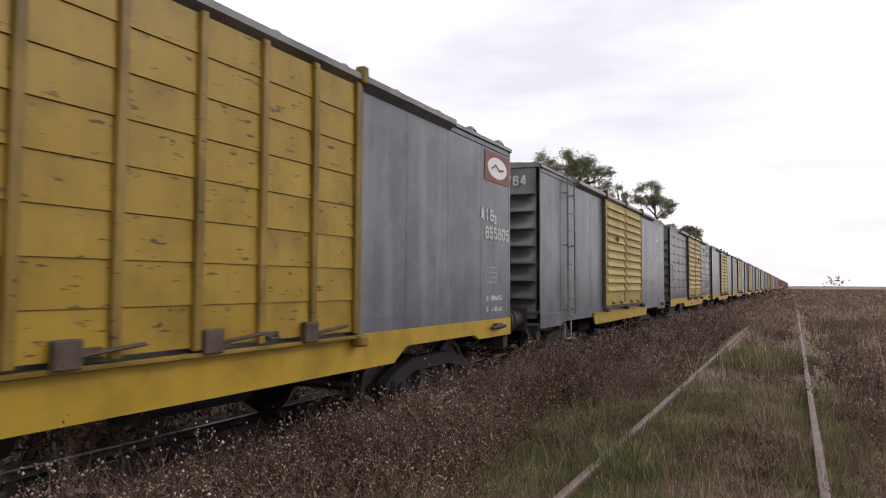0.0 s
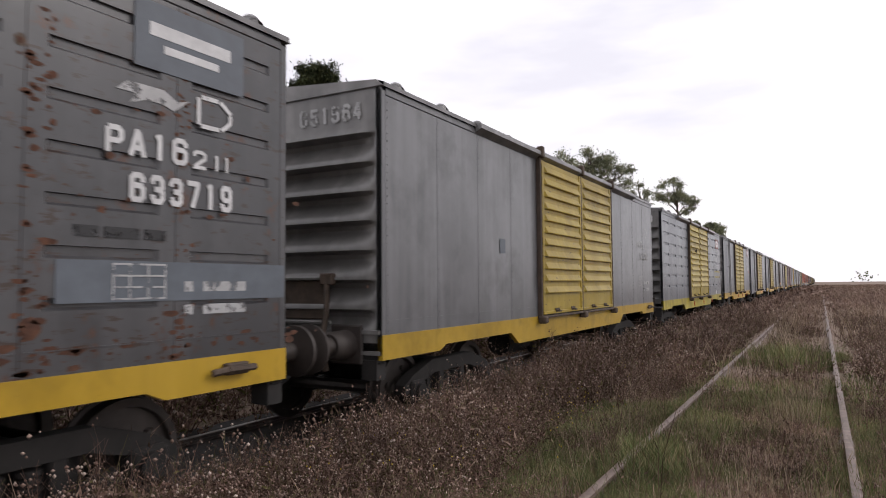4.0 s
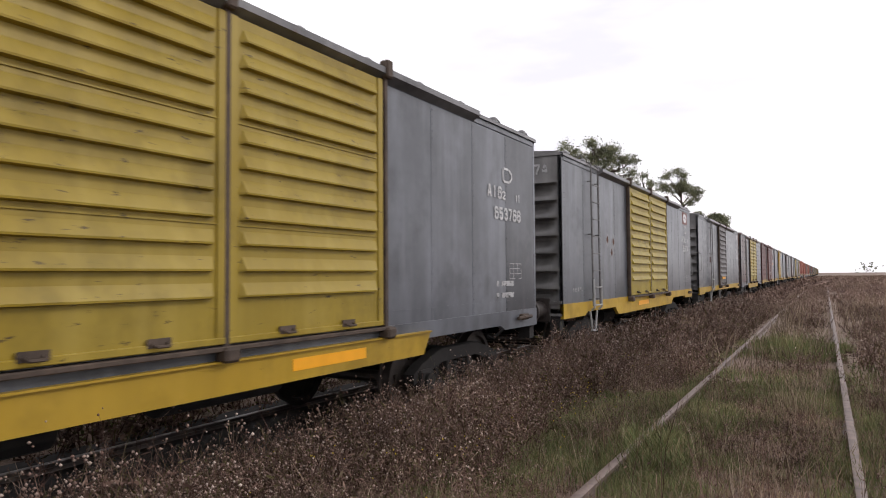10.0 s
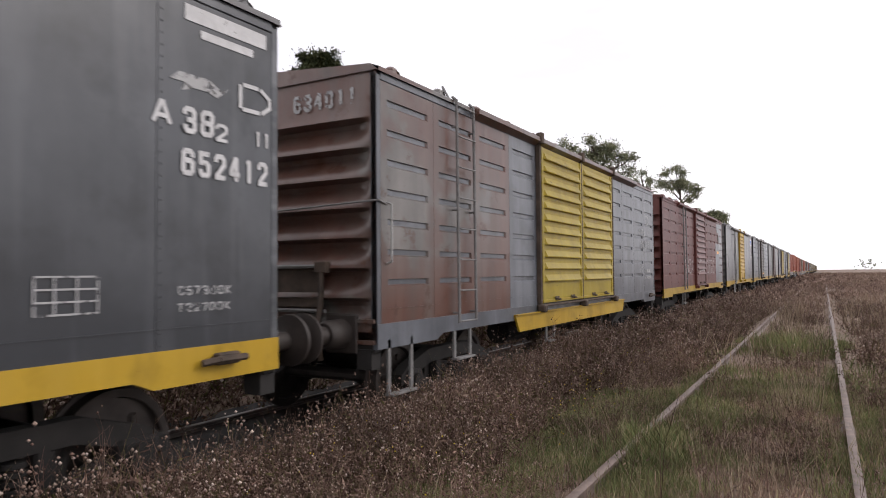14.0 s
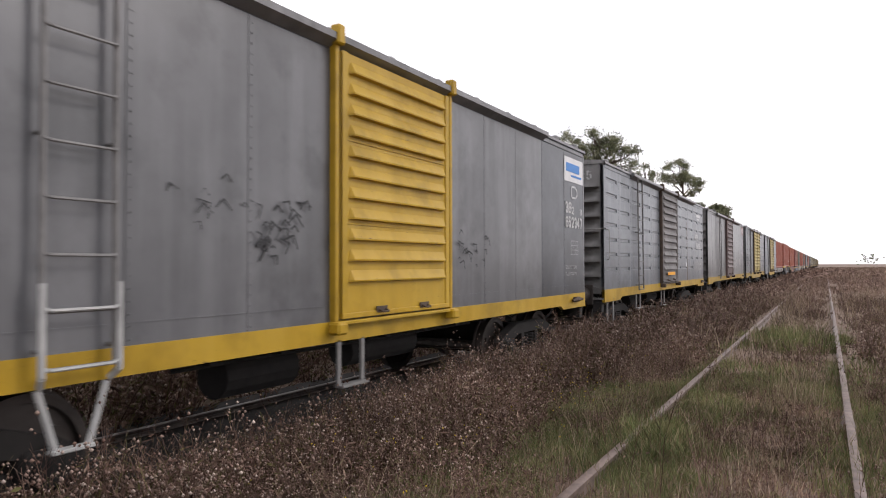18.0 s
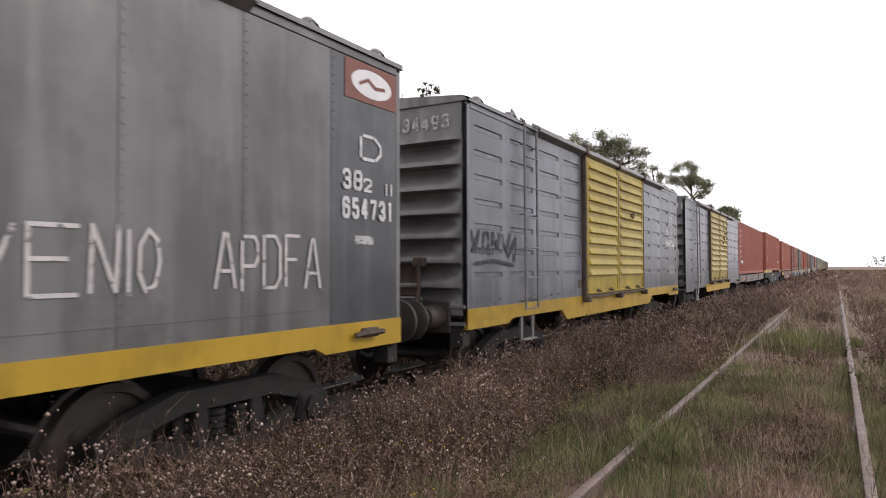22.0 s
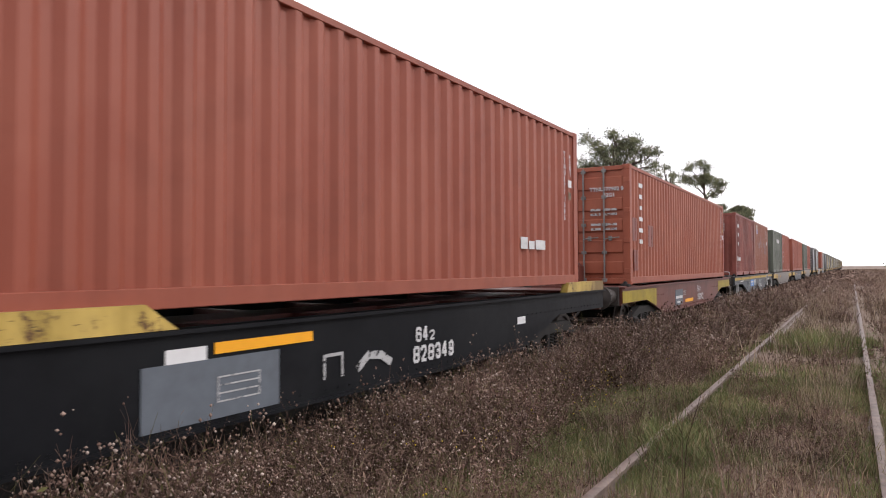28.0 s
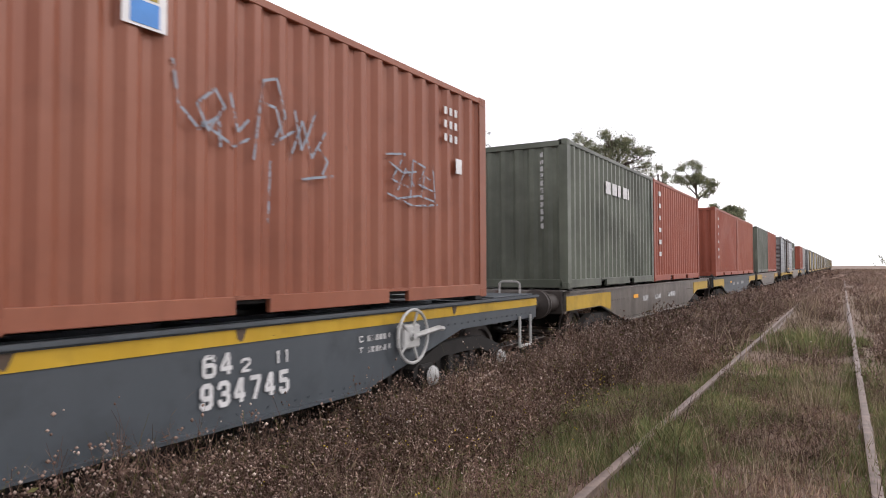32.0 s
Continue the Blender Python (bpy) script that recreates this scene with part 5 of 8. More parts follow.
SPECS = [
    dict(label="grey covered wagon with boarded yellow doors and red sign", doors="board", door="yellow", body="grey", sill_paint="yellow_sill", ladder=0, post="yellow_post",
         marks=std_marks("655605", "A16", (11.46, 12.33, 2.29), dees=(), oval=(11.44, 3.13, 0.90, 0.43), bars=((11.50, 1.42, SMALL),), frames=((11.50, 1.68, 0.345, 0.21),), side=(("655605", 11.46, 12.33, 2.29, 0.185), ("A16", 11.30, 11.745, 2.55, 0.175), ("2", 11.755, 11.84, 2.525, 0.13)))),
    dict(label="smooth grey covered wagon with two yellow ribbed doors", door="yellow_pale", sill="drop", sill_paint="yellow_sill", ladder=1.37, ring=0,
         marks=std_marks("654764", "A16", (10.943, 11.933, 2.365), dees=((11.59, 2.95, 0.31, 0.22),), frames=(), bars=((10.47, 1.55, ((0, 0, 0.80, 0.055), (0.17, -0.12, 0.63, 0.05))), (11.44, 2.19, ((0, 0, 0.38, 0.07),))), side=(("654764", 10.943, 11.933, 2.365, 0.205), ("A16", 10.783, 11.25, 2.635, 0.20), ("2", 11.27, 11.39, 2.63, 0.15), ("11", 11.69, 11.91, 2.645, 0.135)))),
    dict(label="chipped grey covered wagon with pressed panels and yellow doors", kind="bead", body="grey_chipped", door="yellow_pale", ladder=0, feet=((0.25, 0.42, 0.45), (2.3, 0.4, 0.55)), ring=1, grab=True,
         marks=std_marks("633719", "PA16", (10.96, 11.82, 2.2), ink="white", end_ink="white_worn")),
    dict(label="light grey covered wagon with smooth sides and yellow doors", body="grey_light", door="yellow_pale", ladder=0, sill_paint="yellow_sill",
         marks=std_marks("651564", "A16", (10.96, 11.82, 2.2), ink="white_worn", end_ink="white_worn")),
    dict(label="grey covered wagon with pressed panels and lime yellow sill", kind="bead", body="grey", door="yellow_lemon", sill_paint="yellow_lime", ladder=0, ring=0, wheel=True,
         marks=std_marks("634303", "Z16", (10.932, 11.853, 2.19), oval=(10.88, 3.07, 0.94, 0.40), dees=((11.58, 2.81, 0.285, 0.205),), side=(("634303", 10.932, 11.853, 2.19, 0.195), ("Z", 10.62, 10.78, 2.52, 0.165), ("16", 10.935, 11.18, 2.5, 0.19), ("2", 11.226, 11.35, 2.495, 0.125), ("11", 11.65, 11.856, 2.482, 0.115)))),
    dict(label="dark grey covered wagon with yellow doors and ladder", body="grey_cloudy", door="yellow_lemon", sill_paint="yellow_warm", ladder=1.37, wheel=True,
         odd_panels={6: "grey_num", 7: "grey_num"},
         marks=std_marks("650747", "ZA16", (10.985, 11.846, 2.345), (11.257, 11.834, 1.38, "C 57400K", "T 22600K"), end_at=0.12, dees=(), frames=(), oval=(10.89, 3.20, 0.80, 0.38), side=(("650747", 10.985, 11.846, 2.345, 0.18), ("Z", 10.60, 10.76, 2.67, 0.165), ("16", 11.02, 11.25, 2.65, 0.165), ("2", 11.28, 11.37, 2.645, 0.12)))),
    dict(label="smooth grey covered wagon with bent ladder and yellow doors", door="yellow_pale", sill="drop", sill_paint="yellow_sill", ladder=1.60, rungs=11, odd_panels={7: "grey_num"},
         marks=std_marks("653766", "A16", (10.95, 11.822, 2.405), end_at=0.38, dees=((11.235, 2.945, 0.285, 0.18),), frames=((11.427, 1.60, 0.40, 0.21),), bars=((11.0, 1.50, SMALL),), side=(("653766", 10.95, 11.822, 2.405, 0.175), ("A16", 10.74, 11.185, 2.69, 0.17), ("2", 11.20, 11.30, 2.69, 0.12), ("11", 11.657, 11.81, 2.69, 0.115)))),
    dict(label="grey covered wagon with yellow doors and full yellow sill", body="grey_cloudy", door="yellow_lemon", sill_paint="yellow_warm", ladder=1.42, foot="white", wheel=True,
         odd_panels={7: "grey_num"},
         marks=std_marks("655274", "A16", (11.0, 11.906, 2.335), (10.92, 11.39, 1.385, "C57100K", "T22500K"), end_ink="white_worn", oval=(11.03, 3.20, 0.76, 0.38), dees=((11.311, 2.92, 0.295, 0.21),), frames=((11.464, 1.39, 0.38, 0.20),))),
    dict(label="patchy grey covered wagon with one grey ribbed door", body="grey_patchy", doors="single", door="grey_dirty", sill="straight", ladder=2.43, foot="white", rungs=8, ladder_paint="grey_metal", feet=((5.06, 0.35, 0.62),), grab=True, door_shift=-0.24,
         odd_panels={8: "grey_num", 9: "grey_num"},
         marks=std_marks("652412", "A 38", (11.459, 12.282, 2.345), (11.442, 11.879, 1.40, "C57300K", "T22700K"), dees=((11.995, 2.915, 0.305, 0.19),), end_at=0.10, end_ink="white_worn", frames=((10.48, 1.43, 0.38, 0.22),), side=(("652412", 11.459, 12.282, 2.345, 0.19), ("A", 11.225, 11.378, 2.67, 0.165), ("38", 11.467, 11.741, 2.64, 0.19), ("2", 11.753, 11.869, 2.626, 0.135), ("11", 12.142, 12.306, 2.647, 0.125)))),
    dict(label="rusty covered wagon with pressed panels and yellow doors", kind="bead", body="grey", end="rusty", door="yellow_lemon", sill="drop", ladder=1.56, rungs=8, grab=True, roof="rusty", feet=((0.2, 0.42, 0.42), (4.6, 0.35, 0.55)), odd_panels={0: "rusty", 1: "rusty", 2: "rusty"},
         marks=std_marks("634011", "A16", (10.96, 11.82, 2.2), ink="white_worn", end_ink="white_worn")),
    dict(label="red oxide covered wagon with pressed panels and chalk writing", kind="bead", body="oxide", end="oxide", doors="single", door="oxide", sill="straight", sill_paint="yellow_sill", ladder=2.8, roof="oxide", post="oxide", odd_panels={9: "grey"},
         marks=std_marks("011775", "19", (11.365, 12.195, 2.285), (11.512, 11.99, 1.665, "C55600K", "T24400K"), dees=((11.724, 2.90, 0.28, 0.185),), frames=((10.883, 1.637, 0.36, 0.225),), bars=((11.51, 2.02, ((0, 0, 0.26, 0.07),)),), side=(("011775", 11.365, 12.195, 2.285, 0.19), ("19", 11.365, 11.63, 2.577, 0.185), ("2", 11.643, 11.756, 2.575, 0.125), ("11", 12.034, 12.195, 2.58, 0.108)))),
    dict(label="smooth grey covered wagon with one yellow door", body="grey_light", doors="single", door="yellow_warm", sill="straight", ladder=2.61, foot="white", grab=True, feet=((5.3, 0.35, 0.55),), post="yellow_warm", odd_panels={8: "grey_dark", 9: "grey_dark"},
         marks=std_marks("652347", "38", (11.386, 12.261, 2.29), (11.377, 11.849, 1.466, "C57000K", "T23000K"), dees=((11.70, 2.82, 0.288, 0.19),), frames=((11.654, 1.83, 0.366, 0.235),), side=(("652347", 11.386, 12.261, 2.29, 0.195), ("38", 11.378, 11.663, 2.54, 0.195), ("2", 11.696, 11.809, 2.53, 0.135), ("11", 12.138, 12.272, 2.53, 0.12)))),
    dict(label="grey covered wagon with pressed panels and grey door", kind="bead", body="grey_blue", doors="single", door="grey_dirty", sill="straight", ladder=2.52, grab=True, feet=((0.2, 0.42, 0.45), (5.3, 0.35, 0.55)),
         marks=std_marks("631085", "R38", (10.905, 11.739, 2.17), end_ink="white_worn", dees=(), frames=((10.84, 1.55, 0.41, 0.21),), side=(("631085", 10.905, 11.739, 2.17, 0.20), ("R", 10.66, 10.80, 2.46, 0.195), ("38", 10.878, 11.178, 2.46, 0.20), ("2", 11.19, 11.316, 2.47, 0.135), ("11", 11.566, 11.741, 2.466, 0.12)))),
    dict(label="grey covered wagon with brown ribbed door and chalk writing", body="grey_warm", doors="single", door="red_door", sill="straight", sill_paint="yellow_sill", ladder=2.70, post="red_door",
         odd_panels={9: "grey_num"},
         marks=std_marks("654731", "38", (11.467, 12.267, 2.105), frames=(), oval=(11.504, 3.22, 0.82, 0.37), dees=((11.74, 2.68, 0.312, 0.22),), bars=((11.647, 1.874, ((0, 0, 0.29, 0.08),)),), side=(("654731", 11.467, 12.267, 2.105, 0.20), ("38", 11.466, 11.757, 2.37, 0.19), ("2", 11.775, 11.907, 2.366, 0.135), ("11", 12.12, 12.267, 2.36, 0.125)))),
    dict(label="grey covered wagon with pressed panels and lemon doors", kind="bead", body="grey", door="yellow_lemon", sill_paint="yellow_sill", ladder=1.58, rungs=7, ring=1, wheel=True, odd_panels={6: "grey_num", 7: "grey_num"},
         marks=std_marks("634493", "A16", (10.86, 11.688, 2.175), end_ink="white_worn", side=(("634493", 10.86, 11.688, 2.175, 0.195), ("A16", 10.62, 11.06, 2.48, 0.185), ("2", 11.08, 11.19, 2.475, 0.13), ("11", 11.52, 11.679, 2.48, 0.115)))),
    dict(label="grey covered wagon with pressed panels and speckled yellow doors", kind="bead", body="grey", door="yellow_speckled", sill="drop", sill_paint="yellow_warm", ladder=1.55, foot="white", feet=((LONG - 0.75, 0.42, 0.5), (5.2, 0.35, 0.55)),
         marks=std_marks("656371", "ZA16", (11.344, 12.234, 2.205), end_at=0.52, dees=((11.70, 2.825, 0.305, 0.225),), frames=((10.726, 1.566, 0.40, 0.23),), bars=((11.563, 1.69, ((0, 0, 0.475, 0.065), (0, -0.10, 0.475, 0.065))),), side=(("656371", 11.344, 12.234, 2.205, 0.205), ("ZA16", 11.16, 11.816, 2.51, 0.20), ("2", 11.844, 11.967, 2.50, 0.14), ("11", 12.043, 12.252, 2.495, 0.13)))),
]
M["rust_bright"] = plain("orange_rust", (0.17, 0.070, 0.030), 0.85, scale=14, vary=0.5)
M["rust_core"] = plain("flaking_rust", (0.085, 0.036, 0.020), 0.9, scale=18, vary=0.5)
M["grey_dirty"] = paint("dirty_grey_door_paint", (0.118, 0.108, 0.103), 0.5, 0.5, streak=0.5, bands=0.1, chips=0.35, rough=0.5, gloss=0.3)
M["red_door"] = paint("dull_brown_door_paint", (0.085, 0.050, 0.044), 0.4, 0.3, streak=0.4, bands=0.1, rough=0.5, gloss=0.35)
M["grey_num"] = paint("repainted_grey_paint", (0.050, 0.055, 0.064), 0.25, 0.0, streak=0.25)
M["yellow_post"] = paint("grimy_yellow_post", (0.20, 0.125, 0.015), 0.5, 0.5, streak=0.6, chips=0.6, bands=0.1, rough=0.44, gloss=0.35)
M["yellow_speckled"] = paint("speckled_yellow_paint", (0.37, 0.270, 0.012), 0.4, 0.4, pale=(0.40, 0.285, 0.022), streak=0.25, chips=0.45, bands=0.15, rough=0.44, gloss=0.5)

WAGONS = []
for i, (along, spec) in enumerate(zip(FRONT, SPECS)):
    spec = dict(spec)
    marks = spec.pop("marks")
    own = covered_wagon(along, spec)
    wagon_marks(own, marks)
    WAGONS.append(own)

# marks of their own on single wagons
X = HW + 0.004


def slogan_plate(own, y, z, w, h, material, ink):
    plate(SIDE, X, y, z, w, h, own, material, "sign_plate", "painted sign with bars of small print")
    bars(SIDE, X + 0.004, y + w * 0.12, z + h * 0.28, ((0, h * 0.22, w * 0.74, h * 0.20), (w * 0.12, 0, w * 0.50, h * 0.12)), own, ink)


bars(SIDE, X, 11.485, 3.34, ((0, 0.10, 0.78, 0.115), (0.14, 0, 0.50, 0.06)), WAGONS[8], "white")
for k, y, z, q in ((2, 10.86, 2.84, 0.70), (4, 10.94, 2.88, 0.66), (8, 11.364, 2.93, 0.66)):
    part("running_shape", mesh_of(("running_shape", q), lambda g: g.prism([(a * q, b * q) for a, b in ((0.0, 0.10), (0.12, 0.20), (0.50, 0.20), (0.66, 0.12), (0.80, 0.16), (0.62, 0.02), (0.48, 0.06), (0.30, 0.06), (0.14, 0.0), (0.20, 0.10))], 2, 0, 0.003)), "white_worn", WAGONS[k], "plain white running shape", Matrix.Translation((X, y, z)) @ SIDE)
bars(SIDE, X, 10.60, 1.96, ((0, 0, 0.16, 0.07), (0.20, 0, 0.24, 0.07), (0.48, 0, 0.16, 0.07)), WAGONS[2], "black_mark")
bars(SIDE, X, 0.28, 1.62, ((0, 0, 0.10, 0.14), (0.14, 0, 0.12, 0.14), (0.30, 0, 0.10, 0.13), (0.44, 0, 0.12, 0.13), (0.60, 0, 0.12, 0.12)), WAGONS[15], "white_worn")
part("running_shape", mesh_of("running_shape", lambda g: g.prism([(0.0, 0.10), (0.12, 0.20), (0.50, 0.20), (0.66, 0.12), (0.80, 0.16), (0.62, 0.02), (0.48, 0.06), (0.30, 0.06), (0.14, 0.0), (0.20, 0.10)], 2, 0, 0.003)), "white", WAGONS[1], "plain white running shape", Matrix.Translation((X, 10.80, 2.98)) @ SIDE @ Matrix.Scale(0.74, 4))
strokes(SIDE, X, 8.55, 1.58, [[(0, 0.1), (0.12, 0.26), (0.2, 0.05), (0.36, 0.22), (0.42, 0.06), (0.62, 0.2), (0.74, 0.08)], [(0.1, -0.12), (0.25, -0.02), (0.34, -0.14)]], 0.022, WAGONS[1], "chalk_blue", "chalk_scrawl", "faint pale scrawl")
strokes(SIDE, X, 9.70, 1.55, [[(0, 0.05), (0.2, 0.24), (0.3, 0.04), (0.5, 0.24), (0.55, 0.08), (0.8, 0.22), (0.95, 0.05), (1.1, 0.18), (0.9, 0.0), (0.6, -0.14)]], 0.025, WAGONS[1], "chalk_blue", "chalk_scrawl")
slogan_plate(WAGONS[2], 10.98, 3.10, 0.94, 0.46, "sign_slate", "white")
plate(SIDE, X - 0.002, 10.50, 1.56, 1.88, 0.26, WAGONS[2], "sign_slate", "repainted_band")
plate(SIDE, X, 2.84, 2.08, 0.18, 0.20, WAGONS[3], "sign_slate", "notice_plate")
strokes(SIDE, X, 10.49, 1.88, [[(0, 0), (1.52, 0), (1.52, 0.22), (0, 0.22), (0, 0)]], 0.05, WAGONS[4], "yellow_lime", "painted_frame")
plate(SIDE, X, 10.79, 1.18, 0.22, 0.14, WAGONS[4], "sign_white", "notice_plate")
plate(SIDE, X, 11.98, 1.42, 0.17, 0.19, WAGONS[4], "box_green", "sticker")
plate(SIDE, X + 0.002, 11.70, 3.16, 0.60, 0.30, WAGONS[5], "sign_white", "sign_plate")
bars(SIDE, X + 0.007, 11.74, 3.20, ((0, 0.10, 0.10, 0.12), (0.14, 0.10, 0.10, 0.12), (0.28, 0.14, 0.24, 0.03), (0.28, 0.08, 0.24, 0.03), (0.28, 0.01, 0.2, 0.03)), WAGONS[5], "black_mark")
strokes(SIDE, X + 0.002, 11.37, 2.27, [[(0, 0.02), (0.86, -0.02)]], 0.05, WAGONS[5], "red", "red_stripe")
part("running_shape", mesh_of(("running_shape", 0.66), lambda g: None), "white", WAGONS[5], "plain white running shape", Matrix.Translation((X, 10.90, 2.93)) @ SIDE)
strokes(SIDE, X, 11.35, 2.86, [[(0.1, 0.12), (0.32, 0.16), (0.40, 0.08), (0.12, 0.0)], [(0.02, 0.06), (0.2, 0.02)]], 0.03, WAGONS[5], "white_worn", "painted_outline")
strokes(SIDE, X, 10.1, 1.66, [[(0, 0.2), (0.08, 0.0), (0.16, 0.16), (0.24, 0.0), (0.32, 0.2)], [(0.55, 0.18), (0.62, 0.02), (0.72, 0.16), (0.8, 0.0)], [(0.05, -0.22), (0.2, -0.08), (0.3, -0.2), (0.12, -0.3)], [(0.9, 0.14), (1.05, 0.18), (1.0, 0.02), (1.15, 0.1)], [(1.2, 0.2), (1.42, 0.24)]], 0.03, WAGONS[5], "chalk_blue", "chalk_scrawl", "faint pale scrawl")
letters("76", 0.14, SIDE, X, 0.62, 1.50, WAGONS[6], "yellow_pale", name="chalk_number")
plate(SIDE, X, 2.62, 2.07, 0.22, 0.22, WAGONS[8], "rust_core", "rusty_patch")
plate(SIDE, HW + 0.10, 5.40, 1.40, 1.0, 0.10, WAGONS[8], "orange", "reflector_strip")
plate(SIDE, HW + 0.10, 5.70, 1.36, 1.0, 0.085, WAGONS[12], "orange", "reflector_strip")
plate(SIDE, X - 0.0065, 10.38, 1.16, 0.98, 1.60, WAGONS[10], "grey", "repainted_area")
plate(SIDE, X + 0.004, 10.676, 2.325, 0.50, 0.115, WAGONS[10], "orange", "reflector_strip")
plate(SIDE, X - 0.0055, 10.764, 3.21, 0.52, 0.36, WAGONS[10], "grey", "repainted_area")
plate(SIDE, X, 10.90, 2.86, 0.37, 0.21, WAGONS[10], "dark_post", "scraped_patch")
for ch, y0, y1 in (("V", 7.20, 7.56), ("e", 7.74, 8.14), ("R", 8.28, 8.68), ("d", 8.84, 9.24), ("e", 9.36, 9.74)):
    stencil(ch, y0, y1, 1.53, 0.53, WAGONS[10], "chalk", x=X + 0.002, stroke=0.028, name="chalk_letter")
for k, ch in enumerate("ANZA"):
    stencil(ch, 3.20 + k * 0.43, 3.52 + k * 0.43, 1.56, 0.46, WAGONS[10], "chalk", x=X + 0.002, stroke=0.028, name="chalk_letter")
strokes(SIDE, HW + 0.105, 5.5, 1.62, [[(0, 0), (0.5, 0.03)], [(0.6, 0.02), (0.9, 0.06), (1.1, 0.0)], [(0.1, 0.35), (0.3, 0.45), (0.5, 0.34)]], 0.03, WAGONS[10], "chalk", "chalk_marks")
plate(SIDE, X, 11.34, 3.09, 0.98, 0.42, WAGONS[11], "sign_white", "sign_plate")
bars(SIDE, X + 0.005, 11.42, 3.16, ((0, 0.10, 0.70, 0.15), (0.25, 0.02, 0.55, 0.035)), WAGONS[11], "sign_blue")
def scrawl(own, y, z, w, h, count, seed, width, material):
    """A tangle of short sprayed strokes."""
    rng = random.Random(seed)
    lines = []
    for _ in range(count):
        a, b, t = rng.random() * w, rng.random() * h, rng.uniform(-0.5, 1.2)
        n = 0.03 + 0.09 * rng.random()
        lines.append([(a, b), (a + n * math.cos(t), b + n * math.sin(t)), (a + n * 1.6 * math.cos(t - 0.9), b + n * 1.3 * math.sin(t - 0.9))])
    strokes(SIDE, X, y, z, lines, width, own, material, "scribble", "dark sprayed scribble")


scrawl(WAGONS[11], 4.25, 1.72, 0.60, 0.46, 26, 71, 0.016, "black_mark")
scrawl(WAGONS[11], 3.40, 1.95, 0.90, 0.35, 9, 72, 0.010, "black_mark")
scrawl(WAGONS[11], 7.45, 1.62, 0.95, 0.42, 20, 73, 0.014, "black_mark")
bars(SIDE, X, 10.94, 3.17, ((0, 0.09, 0.80, 0.10), (0.14, 0, 0.50, 0.055)), WAGONS[12], "white")
plate(SIDE, X - 0.002, 10.45, 1.45, 1.8, 0.30, WAGONS[12], "grey_light", "repainted_band")
for k, (ch, y0, y1) in enumerate((("C", 7.28, 7.54), ("O", 7.62, 7.90), ("N", 7.97, 8.25), ("V", 8.36, 8.69), ("E", 8.74, 9.05), ("N", 9.10, 9.31), ("I", 9.32, 9.41), ("O", 9.42, 9.60),
                                 ("A", 10.03, 10.24), ("P", 10.28, 10.46), ("D", 10.50, 10.70), ("F", 10.74, 10.92), ("A", 10.97, 11.18))):
    stencil(ch, y0, y1, 1.475 + 0.012 * (k % 3), 0.43, WAGONS[13], "chalk", x=X + 0.002, stroke=0.027, name="chalk_letter")
part("paint_blot", mesh_of("paint_blot", lambda g: g.prism([(0, 0.05), (0.04, 0.11), (0.11, 0.12), (0.18, 0.07), (0.16, 0.02), (0.09, 0.0), (0.03, 0.01)], 2, 0, 0.003)), "white", WAGONS[14], "white paint blot", Matrix.Translation((X, 11.734, 2.18)) @ SIDE)
plate(SIDE, X, 11.90, 2.215, 0.20, 0.16, WAGONS[1], "white_worn", "notice_plate", thick=0.003)
strokes(SIDE, X, 0.10, 1.80, [[(0, 0.30), (0.10, 0.05), (0.22, 0.32)], [(0.02, 0.05), (0.20, 0.30)], [(0.30, 0.0), (0.34, 0.28), (0.46, 0.30), (0.48, 0.02)], [(0.56, 0.02), (0.60, 0.30), (0.74, 0.08), (0.78, 0.30)], [(0.86, 0.28), (1.0, 0.05), (1.12, 0.30)], [(1.05, 0.0), (1.3, 0.25), (1.25, -0.05)], [(0.1, -0.1), (0.6, -0.06), (1.2, -0.12)]], 0.05, WAGONS[14], "black_mark", "scribble", "dark sprayed scribble")
plate(SIDE, X, 4.0, 1.30, 0.20, 0.13, WAGONS[14], "dark_post", "notice_plate")
plate(SIDE, X, 8.75, 1.72, 0.20, 0.18, WAGONS[15], "sign_white", "notice_plate")
strokes(SIDE, X, 10.60, 1.95, [[(0, 0), (0.22, 0.02)], [(0.4, 0.06), (0.75, 0.05)]], 0.09, WAGONS[15], "sign_slate", "painted_blot")

# torch-cut holes and scuffs
def rust_blot(own, y, z, r, seed, rim="grey_light", core="rust_core", face=SIDE):
    rng = random.Random(seed)
    for k, (m, q, lift) in enumerate(((rim, 1.0, 0.0015), (core, 0.5, 0.003))):
        ring = [(r * q * (0.8 + 0.4 * rng.random()) * math.cos(i * math.pi / 7), r * q * (0.8 + 0.4 * rng.random()) * 1.1 * math.sin(i * math.pi / 7)) for i in range(14)]
        part("scuff" if k == 0 else "rust_spot", mesh_of(("blot", seed, k), lambda g: g.prism(ring, 2, 0, lift)), m, own, "", Matrix.Translation((X - 0.0035, y, z)) @ face)


